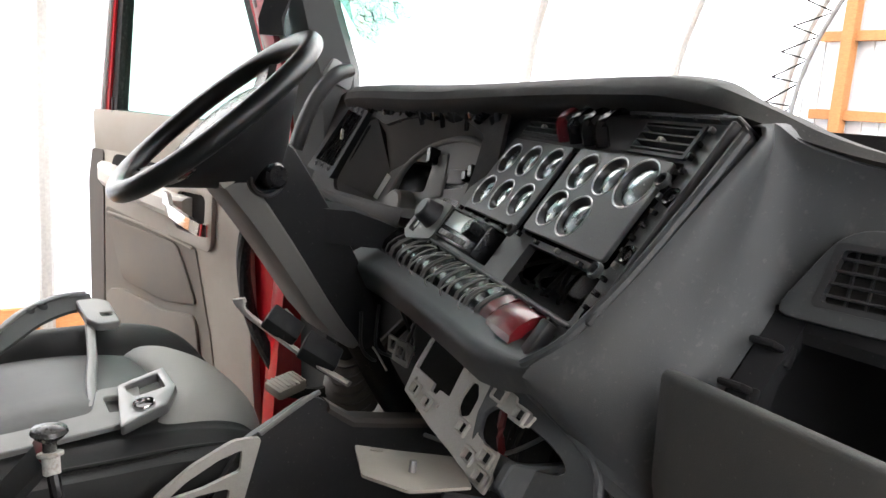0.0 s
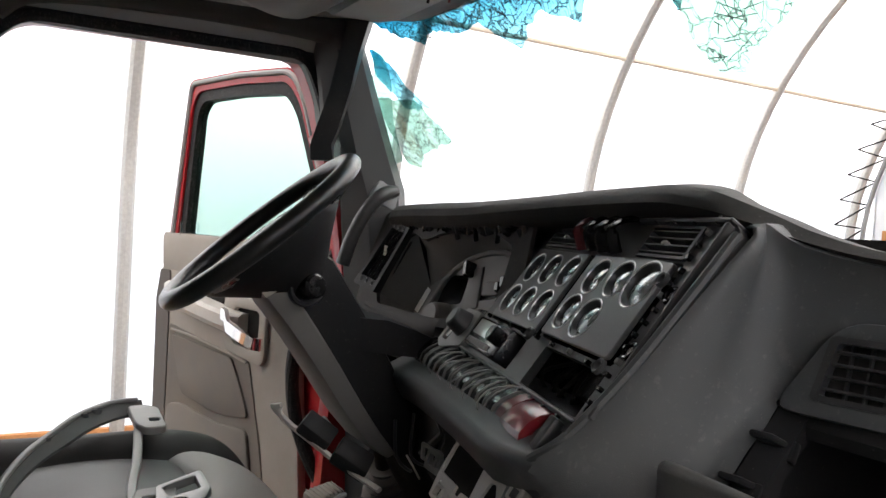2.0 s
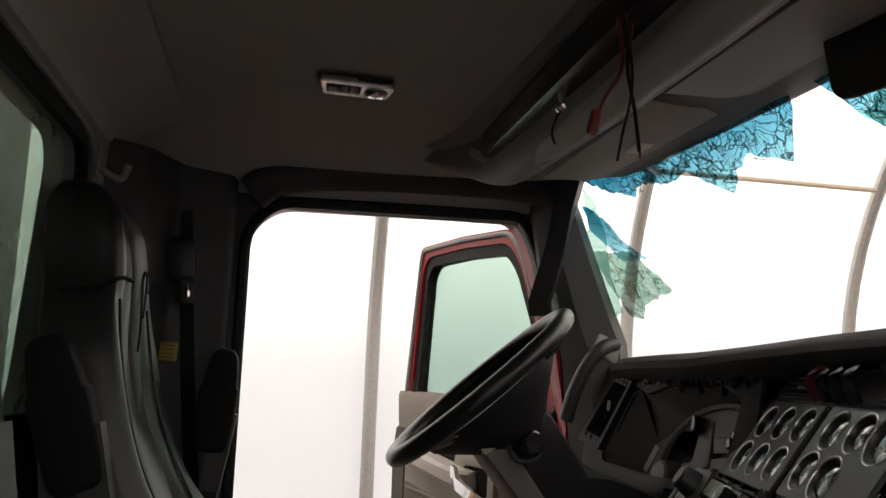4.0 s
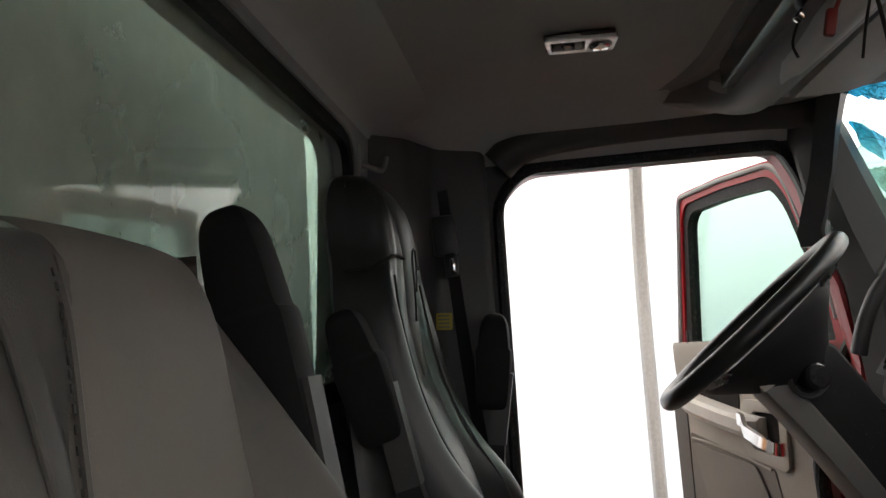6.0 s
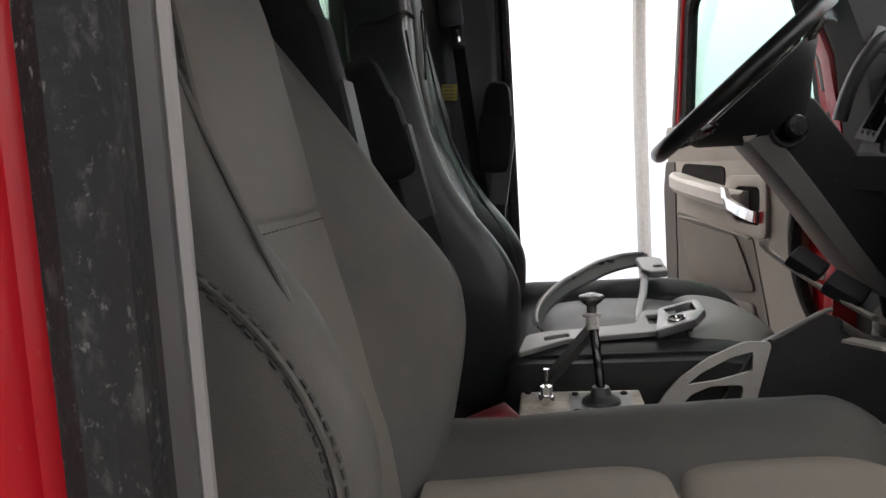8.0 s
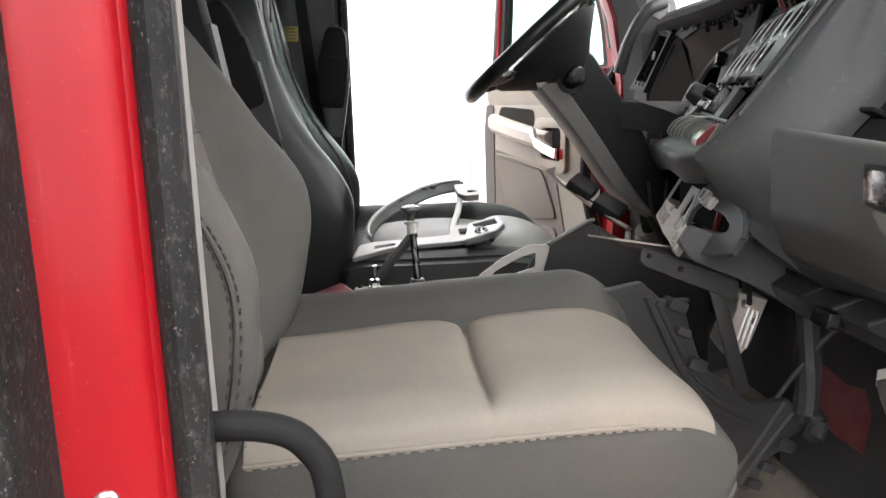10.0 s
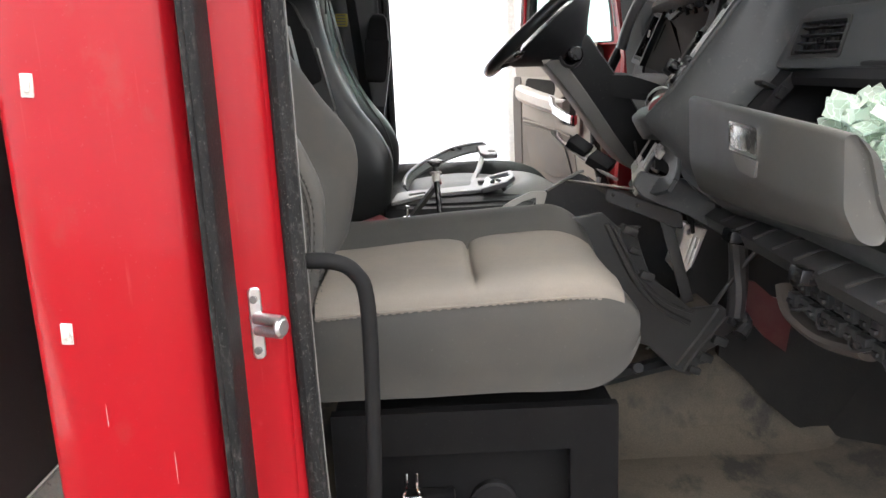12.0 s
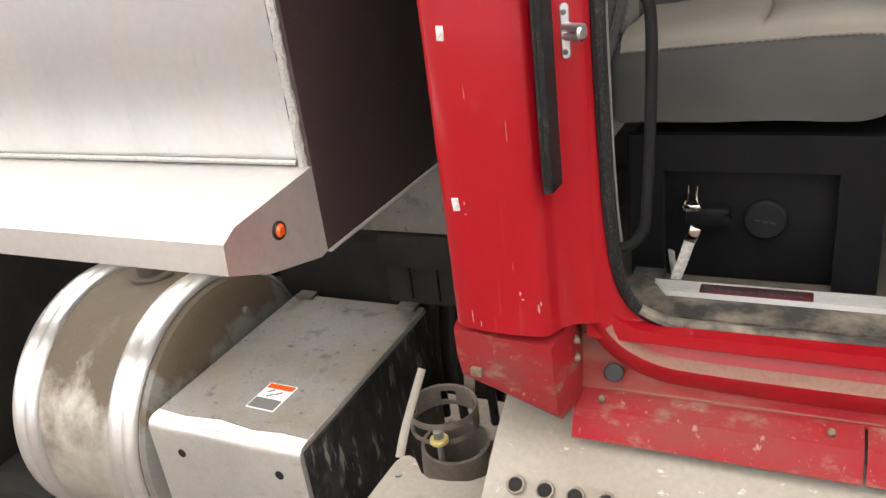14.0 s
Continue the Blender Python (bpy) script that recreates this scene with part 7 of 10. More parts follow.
# knee panel under the oval opening, running down to the tunnel
bm = B()
plate(bm, round_poly([(0.825, 1.968, 0), (0.84, 1.992, 0), (0.87, 1.981, 0), (0.913, 1.974, 0), (0.95, 1.968, 0), (1.0, 1.94, 0), (1.06, 1.885, 0), (1.054, 1.857, 0), (1.045, 1.834, 0), (1.018, 1.848, 0), (0.964, 1.884, 0), (0.915, 1.912, 0), (0.868, 1.931, 0), (0.8415, 1.944, 0)], [0.004, 0.008, 0.02, 0.02, 0.01, 0.01, 0.01, 0.004, 0.004, 0.01, 0.02, 0.02, 0.02, 0.008]), [rect(0.93, 1.94, 0.939, 1.951), [(1.026 + 0.003 * c, 1.863 + 0.004 * q) for c, q in circle_pts(1, 10)]], 0.012, frame_of((0, 0.712, 0), (1, 0, 0), (0, 0, 1)) @ pose(0, 0, -0.006))
bevel_all(bm, 0.002, 1)
knee = solo("knee_panel", bm, M_DASH, "grey plastic knee panel below the dash", "panel")
bm = B()
plate(bm, round_poly([(0.886, 1.96, 0), (0.899, 1.97, 0), (0.94, 1.955, 0), (0.948, 1.938, 0), (0.925, 1.935, 0)], 0.004), (), 0.003, frame_of((0, 0.7045, 0), (1, 0, 0), (0, 0, 1)) @ pose(0, 0, -0.0015))
part("raised_facet", bm, M_DASH, knee)
# steel brace and strut
brace = thing("steel_brace", (0.9, 0.75, 1.85), "dark grey steel brace bolted under the dash", "brace")
bm = B()
plate(bm, round_poly([(0.786, 1.955, 0), (0.93, 1.9, 0), (0.93, 1.872, 0), (0.913, 1.876, 0), (0.789, 1.929, 0), (0.782, 1.938, 0)], 0.005), [[(x + 0.003 * c, z + 0.0035 * q) for c, q in circle_pts(1, 10)] for x, z in ((0.796, 1.943), (0.843, 1.922))], 0.004, frame_of((0, 0.745, 0), (1, 0, 0), (0, 0, 1)) @ pose(0, 0, -0.002))
bevel_all(bm, 0.0012, 1)
part("rail", bm, M_KICK, brace)
bm = B()
tube(bm, [(0.787, 0.745, 1.955), (0.86, 0.745, 1.927), (0.925, 0.745, 1.902)], 0.003, 6, 3)
part("rail_flange", bm, M_KICK, brace)
bm = B()
obox(bm, (0.921, 0.752, 1.815), (0.022, 0.005, 0.19), (0, -16, 0), 0.0015)
part("strut", bm, M_KICK, brace)
bm = B()
cyl(bm, (0.898, 0.757, 1.9066), (0.898, 0.744, 1.9066), 0.0065, 12, bevel=0.002)
part("bolt", bm, M_CHROME, brace)
bm = B()
plate(bm, round_poly([(0.939, 1.879, 0), (0.984, 1.866, 0), (0.958, 1.796, 0), (0.935, 1.772, 0), (0.916, 1.797, 0), (0.936, 1.852, 0)], 0.004), [rect(0.944, 1.857, 0.951, 1.867, 0.002), rect(0.96, 1.83, 0.964, 1.839, 0.001)], 0.05, frame_of((0, 0.785, 0), (1, 0, 0), (0, 0, 1)) @ pose(0, 0, -0.025))
for k in range(3):
    tube(bm, [(0.955 + k * 0.007, 0.7595, 1.855 - k * 0.004), (0.938 + k * 0.007, 0.7595, 1.8 - k * 0.004)], 0.0022, 6, 2)
bevel_all(bm, 0.002, 1)
solo("control_module", bm, M_BBOX, "dusty aluminium control module behind the brace", "control module")
PLM = frame_of((0.767, 0.8895, 1.948), (0.078, -0.0675, -0.005), (-0.365, -1.1325, 0.219))


def plm(x, y):
    """A point of the sloping plate, from its place seen from above, in the plate's own plane."""
    z = 1.948 - (0.1765 * (x - 0.767) + 0.1317 * (y - 0.8895)) / 0.9754
    q = PLM.inverted() @ V((x, y, z))
    return (q.x, q.y)


bm = B()
plate(bm, round_poly([(*plm(x, y), 0) for x, y in ((0.7697, 0.8975), (0.8077, 0.8707), (0.865, 0.8397), (0.841, 0.7833), (0.815, 0.735), (0.74, 0.735), (0.7192, 0.7898))], 0.005), [round_poly([(*plm(0.774 + a, 0.872 + b_), 0) for a, b_ in ((0, 0), (0.012, -0.008), (0.016, -0.003), (0.004, 0.005))], 0.001)], 0.003, PLM)
lp = solo("loose_cover_plate", bm, M_DOORTRIM, "loose beige metal cover plate with a stud", "cover plate")
bm = B()
cyl(bm, (0.778, 0.79, 1.957), (0.7805, 0.792, 1.971), 0.0042, 8)
part("stud", bm, M_STEEL, lp)
# kick panel lying against the tunnel
kick = thing("kick_panel", (0.85, 0.7, 1.6), "loose dark grey kick panel leaning beside the seat", "kick panel")
bm = B()
outl = round_poly([(0.6, 1.88, 0), (0.711, 1.919, 0), (0.784, 1.925, 0), (0.804, 1.906, 0), (0.814, 1.897, 0), (0.862, 1.893, 0), (0.85, 1.886, 0), (0.861, 1.85, 0), (0.88, 1.8, 0), (0.907, 1.775, 0), (0.932, 1.756, 0), (0.969, 1.723, 0), (1.035, 1.722, 0), (1.056, 1.702, 0), (1.093, 1.686, 0), (1.089, 1.675, 0), (1.045, 1.658, 0), (1.03, 1.64, 0), (1.007, 1.633, 0), (0.993, 1.611, 0), (0.971, 1.586, 0), (0.937, 1.603, 0), (0.88, 1.66, 0), (0.78, 1.70, 0), (0.62, 1.74, 0)], 0.004)
KM = frame_of((0, 0.48, 0), (1, 0.26, 0), (0, 0, 1))
KN = -1.0 if (KM.to_3x3() @ V((0, 0, 1))).y > 0 else 1.0
plate(bm, outl, (), 0.012, KM)
bevel_all(bm, 0.002, 1)
part("panel", bm, M_KICK, kick)
for pts, r in (([(0.79, 1.905), (0.812, 1.86), (0.85, 1.79), (0.9, 1.735), (0.965, 1.695)], 0.006), ([(0.805, 1.895), (0.83, 1.85), (0.868, 1.785), (0.92, 1.74), (0.972, 1.715)], 0.004), ([(0.94, 1.612), (0.985, 1.66), (1.03, 1.715)], 0.005), ([(0.955, 1.6), (1.0, 1.65), (1.05, 1.7)], 0.004)):
    bm = B()
    tube(bm, [KM @ V((x, z, KN * (0.012 if KN > 0 else 0.0))) for x, z in pts], r, 6, 4)
    part("edge_rib", bm, M_KICK, kick)
for x, z, k in ((0.835, 1.888, 1), (0.845, 1.85, 0.8), (0.87, 1.8, 1), (1.07, 1.686, 1.4), (1.03, 1.652, 1.1), (1.0, 1.622, 1), (0.975, 1.6, 0.9)):
    bm = B()
    obox(bm, tuple(KM @ V((x, z, KN * 0.012))), (0.03 * k, 0.022, 0.016 * k), (0, 25, 14), 0.003)
    part("tab", bm, M_KICK, kick)
# centre tunnel panel with its pale frame
con = thing("tunnel_panel", (0.8, 1.05, 1.7), "black tunnel side panel with a pale frame opening", "console panel")
bm = B()
plate(bm, round_poly([(0.70, 1.90, 0), (0.785, 1.944, 0), (0.803, 1.939, 0), (0.835, 1.912, 0), (0.85, 1.902, 0), (0.902, 1.891, 0), (1.02, 1.87, 0), (1.02, 1.62, 0), (0.62, 1.6, 0), (0.64, 1.8, 0)], 0.01), (), 0.01, frame_of((0, 1.065, 0), (1, 0, 0), (0, 0, 1)))
part("panel", bm, M_BLACK, con)
bm = B()
plate(bm, round_poly([(0.54, 1.79, 0), (0.565, 1.832, 0), (0.589, 1.859, 0), (0.628, 1.887, 0), (0.68, 1.91, 0), (0.716, 1.908, 0), (0.695, 1.83, 0), (0.68, 1.77, 0)], 0.008),
      [round_poly([(0.598, 1.849, 0), (0.62, 1.867, 0), (0.661, 1.888, 0), (0.691, 1.896, 0), (0.689, 1.868, 0), (0.642, 1.855, 0)], 0.005), round_poly([(0.575, 1.8, 0), (0.604, 1.835, 0), (0.632, 1.847, 0), (0.677, 1.848, 0), (0.668, 1.8, 0)], 0.008)], 0.006, frame_of((0, 1.045, 0), (1, 0, 0), (0, 0, 1)))
part("frame", bm, M_LIGHT, con, "pale grey plastic frame")
bm = B()
tube(bm, [(0.716, 1.047, 1.909), (0.75, 1.05, 1.927), (0.785, 1.052, 1.945), (0.8, 1.056, 1.948)], 0.0035, 8, 4)
part("edge", bm, M_BEZEL, con)
bm = B()
loft(bm, [[(x, 1.05, z - 0.012), (x, 1.046, z - 0.004), (x, 1.05, z + 0.002), (x, 1.07, z + 0.004), (x, 1.078, z - 0.002), (x, 1.07, z - 0.006)] for x, z in ((0.812, 1.931), (0.835, 1.914), (0.85, 1.904), (0.902, 1.893), (0.96, 1.8825), (1.015, 1.872))])
part("lip", bm, M_DOORSHADE, con, "grey rolled lip along the top")
# column cover halves hanging under the column
cov = thing("column_cover_bracket", (0.85, 1.25, 2.0), "pale bracket and black cover hanging below the column", "bracket")
bm = B()
tube(bm, [(0.732, 1.27, 2.025), (0.74, 1.265, 2.005), (0.78, 1.235, 1.97), (0.82, 1.2, 1.938), (0.86, 1.15, 1.912)], 0.012, 8, 5, flat=0.4)
part("arm", bm, M_LIGHT, cov)
for x, y, z, sx, sy, sz, r in ((0.79, 1.238, 1.986, 0.056, 0.045, 0.022, 34), (0.835, 1.2, 1.948, 0.06, 0.05, 0.024, 30)):
    bm = B()
    obox(bm, (x, y, z), (sx, sy, sz), (20, r, -30), 0.004)
    part("flap", bm, M_BOX, cov)
for i in range(4):
    bm = B()
    rnd = random.Random(i)
    tube(bm, [(0.93 + 0.05 * i, 1.25 + 0.03 * i, 1.99), (0.93 + 0.05 * i + 0.03 * rnd.random(), 1.29, 1.94 - 0.03 * rnd.random()), (0.98 + 0.03 * rnd.random() + 0.03 * i, 1.31 + 0.03 * rnd.random(), 1.88), (1.05 + 0.03 * i, 1.38, 1.85)], 0.003, 6, 6)
    part("wire", bm, M_COPPER if i == 3 else M_BLACK, cov)
# folded rubber boot where the steering shaft meets the floor
bm = B()
c0, c1 = V((1.06, 1.45, 1.755)), V((1.02, 1.40, 1.865))
ax_ = (c1 - c0).normalized()
sx_ = ax_.cross(V((0, 1, 0))).normalized()
sy_ = ax_.cross(sx_)
loft(bm, [[c0.lerp(c1, k / 12) + (sx_ * c + sy_ * s_) * (0.058 - 0.0022 * k - (0.007 if k % 2 else 0.0)) for c, s_ in circle_pts(1, 22)] for k in range(13)])
boot = solo("shaft_boot", bm, M_DOORSHADE, "dusty folded rubber boot round the steering shaft", "boot")
bm = B()
cyl(bm, c1 - ax_ * 0.01, c1 + ax_ * 0.09, 0.016, 14, bevel=0.002)
part("shaft", bm, M_CHASSIS, boot, "dark steel steering shaft")
# sloping board added beside the shaft, its beige standing for the lit floor
bm = B()
box(bm, (0, -0.15, -0.012), (0.16, 0.15, 0.0), 0.004, m=pose(1.05, 1.49, 1.655, 0, -46, 0))
solo("toe_board", bm, M_DOORTRIM, "beige sloping board added for the lit footwell floor", "toe board")
# bare clips and a stay left under the column
bm = B()
plate(bm, round_poly([(-0.03, -0.014, 0), (0.03, -0.014, 0), (0.03, 0.014, 0), (-0.03, 0.014, 0)], 0.003), [rect(-0.024, -0.008, -0.008, 0.008, 0.002), rect(0.004, -0.008, 0.022, 0.008, 0.002)], 0.005, frame_of((0.998, 1.187, 1.945), (0.0, 0.99, 0.02), (0, -0.55, 0.8)))
bevel_all(bm, 0.001, 1)
rail = solo("socket_rail", bm, M_BEZEL, "grey slotted socket rail under the dash", "socket rail")
bm = B()
tube(bm, [(0.99, 1.2505, 1.9279), (0.992, 1.23, 1.916), (0.995, 1.2094, 1.8998)], 0.0018, 6, 3)
part("stay", bm, M_LIGHT, rail, "thin pale stay")
bm = B()
plate(bm, round_poly([(-0.016, -0.014, 0), (0.014, -0.016, 0), (0.018, 0.01, 0), (-0.004, 0.02, 0), (-0.018, 0.008, 0)], 0.003), [rect(-0.008, -0.008, 0.002, 0.004, 0.001)], 0.006, frame_of((0.885, 1.36, 1.955), (0.3, -0.95, 0), (0.1, 0, 1)))
bevel_all(bm, 0.001, 1)
solo("broken_bracket", bm, M_LIGHT, "broken pale bracket beside the column", "bracket")
# slotted socket plate left hanging under the dash
bm = B()
plate(bm, round_poly([(-0.019, -0.016, 0), (0.016, -0.02, 0), (0.019, 0.014, 0), (0.005, 0.019, 0), (-0.018, 0.016, 0)], 0.004), [rect(-0.012, -0.009, 0.0, 0.008, 0.002), rect(0.004, -0.009, 0.013, 0.006, 0.002)], 0.006, frame_of((1.0, 1.1674, 1.9415), (0.25, -0.95, -0.1), (0.2, 0.0, 1)))
bevel_all(bm, 0.001, 1)
sk = solo("socket_plate", bm, M_BEZEL, "grey slotted socket plate hanging on a stay", "socket plate")
bm = B()
tube(bm, [(1.006, 1.172, 1.955), (1.03, 1.18, 1.99), (1.06, 1.17, 2.05)], 0.005, 8, 4, flat=0.5)
part("stay", bm, M_BLACK, sk)
PX, PY, PZ = 0.925, 1.45, 1.801
bm = B()
obox(bm, (PX, PY, PZ), (0.064, 0.052, 0.022), (8, -10, 12), 0.008)
pedal = solo("brake_pedal", bm, M_DOORTRIM, "dusty pale ribbed brake pedal", "pedal")
for k in range(7):
    bm = B()
    obox(bm, (PX - 0.025 + k * 0.0083, PY - 0.002, PZ + 0.0105 - 0.0044 + k * 0.00147), (0.0033, 0.042, 0.004), (8, -10, 12), 0.001)
    part("rib", bm, M_DOORTRIM, pedal)
bm = B()
tube(bm, [(PX, PY, PZ - 0.01), (PX + 0.1, PY, PZ - 0.02), (PX + 0.26, PY, PZ + 0.1)], 0.012, 8, 4)
cov.location.x += 0.035
part("pedal_arm", bm, M_CHASSIS, pedal)
# engine tunnel
bm = B()
loft(bm, [[(x, y, z) for y, z in ((0.64, 1.411), (0.70, 1.421), (0.745, 1.433), (0.77, 1.452), (0.786, 1.49), (0.797, 1.53 + k), (0.82, 1.553 + k), (0.86, 1.56 + k), (1.1, 1.56 + k), (1.14, 1.5 + k), (1.16, 1.43))] for x, k in ((0.62, 0.0), (0.8, 0.02), (1.0, 0.06), (1.38, 0.14))])
wobble(bm, 0.006, 14)
bmesh.ops.subdivide_edges(bm, edges=bm.edges[:], cuts=1, use_grid_fill=True, smooth=0.5)
solo("engine_tunnel", bm, M_FLOOR, "dusty engine tunnel hump in the floor", "tunnel", kind="structure")
bm = B()
loft(bm, [[(x, 0.782, z - 0.008), (x, 0.778, z + 0.004), (x, 0.79, z + 0.014), (x, 0.815, z + 0.012), (x, 0.82, z - 0.01)] for x, z in ((0.72, 1.545), (0.8, 1.553), (0.86, 1.567), (0.92, 1.58), (1.0, 1.592))])
bevel_all(bm, 0.003, 1)
strip_ = solo("tunnel_strip", bm, M_KICK, "dark plastic trim strip along the tunnel edge", "trim strip", kind="structure")
bm = B()
cyl(bm, (0.858, 0.784, 1.578), (0.858, 0.776, 1.582), 0.012, 14, bevel=0.002)
part("screw_cap", bm, M_BLACK, strip_)
rnd = random.Random(8)
bm = B()
for i in range(34):
    x, y = rnd.uniform(0.76, 0.98), rnd.uniform(0.84, 1.05)
    obox(bm, (x, y, 1.582 + 0.14 * (x - 0.8) + 0.002), (rnd.uniform(0.004, 0.009), rnd.uniform(0.004, 0.008), 0.004), (rnd.uniform(-30, 30), rnd.uniform(-30, 30), rnd.uniform(0, 180)))
solo("glass_crumbs", bm, M_CRUMB, "scattered crumbs of broken safety glass on the tunnel", "broken glass", kind="stuff")
# under-dash ducting and fuse box on the passenger side
duct = thing("heater_duct", (1.05, 0.35, 1.85), "black ribbed heater duct under the glovebox", "duct")
bm = B()
loft(bm, [[(0.965, y, 1.885), (0.955, y, 1.905), (0.985, y, 1.925), (1.15, y, 1.93), (1.2, y, 1.86), (1.0, y, 1.87)] for y in (0.7, 0.5, 0.3, 0.1)])
part("duct_body", bm, M_BLACK, duct)
for k in range(8):
    bm = B()
    tube(bm, [(0.957, 0.62 - k * 0.07, 1.91), (1.0, 0.60 - k * 0.07, 1.928), (1.08, 0.58 - k * 0.07, 1.932)], 0.003, 6, 4)
    part("rib", bm, M_BLACK, duct)
for y in (0.55, 0.3):
    bm = B()
    obox(bm, (0.955, y, 1.898), (0.03, 0.04, 0.022), (0, 10, 0), 0.004)
    part("clip", bm, M_BLACKG, duct)
fuse = thing("fuse_box", (1.1, 0.4, 1.75), "black fuse box with wire looms below the glovebox", "fuse box")
bm = B()
box(bm, (1.03, 0.1, 1.795), (1.15, 0.5, 1.86), 0.008)
part("case", bm, M_BLACKG, fuse)
for j in range(2):
    for k in range(11):
        bm = B()
        y, z = 0.115 + k * 0.034, 1.8 + j * 0.03
        box(bm, (1.016 + 0.004 * ((k + j) % 2), y, z), (1.032, y + 0.026, z + 0.022), 0.003)
        box(bm, (1.011 + 0.004 * ((k + j) % 2), y + 0.006, z + 0.006), (1.02, y + 0.02, z + 0.013), 0.002)
        part("connector", bm, M_BLACK if (k + j) % 3 else M_KICK, fuse)
for y in (0.19, 0.33, 0.47):
    bm = B()
    cyl(bm, (1.022, y, 1.862), (1.012, y, 1.864), 0.0055, 10, bevel=0.0015)
    part("screw", bm, M_STEEL, fuse)
for k in range(4):
    bm = B()
    tube(bm, [(1.03, 0.14 + k * 0.09, 1.82), (1.01, 0.18 + k * 0.09, 1.8), (1.03, 0.22 + k * 0.09, 1.82)], 0.003, 6, 4)
    part("loom", bm, M_BLACK, fuse)
bm = B()
tube(bm, [(1.06, 0.58, 1.8), (1.055, 0.54, 1.765), (1.06, 0.44, 1.752), (1.07, 0.33, 1.77)], 0.02, 10, 5, flat=0.6)
solo("floor_duct", bm, M_DOORSHADE, "grey plastic floor duct outlet", "duct")
hoses = thing("heater_hose", (1.09, 0.75, 1.6), "black heater hoses beside the tunnel", "hose")
for pts, r in (([(0.98, 0.74, 1.70), (1.03, 0.72, 1.79), (1.08, 0.7, 1.86)], 0.004), ([(1.03, 0.735, 1.88), (1.035, 0.73, 1.78), (1.03, 0.725, 1.7)], 0.018), ([(1.03, 0.74, 1.71), (1.045, 0.715, 1.69), (1.03, 0.7, 1.67)], 0.014)):
    bm = B()
    tube(bm, pts, r, 10, 5)
    part("hose", bm, M_BLACK, hoses)
bm = B()
plate(bm, rect(0, 0, 0.03, 0.025, 0.002), (), 0.002, frame_of((1.12, 0.7, 1.745), (0.9, 0.3, 0), (0, 0, 1)))
solo("parts_tag", bm, M_PAPER, "small pale parts label under the dash", "label")


# ---- seats ----
def stitched(bm, pts, step=0.011, r=0.0022):
    path = smooth_path(pts, 12)
    acc = 0.0
    for a, b_ in zip(path, path[1:]):
        d = (b_ - a).length
        acc += d
        if acc >= step:
            acc = 0.0
            dd = (b_ - a).normalized()
            cyl(bm, a - dd * step * 0.34, a + dd * step * 0.34, r, 5)


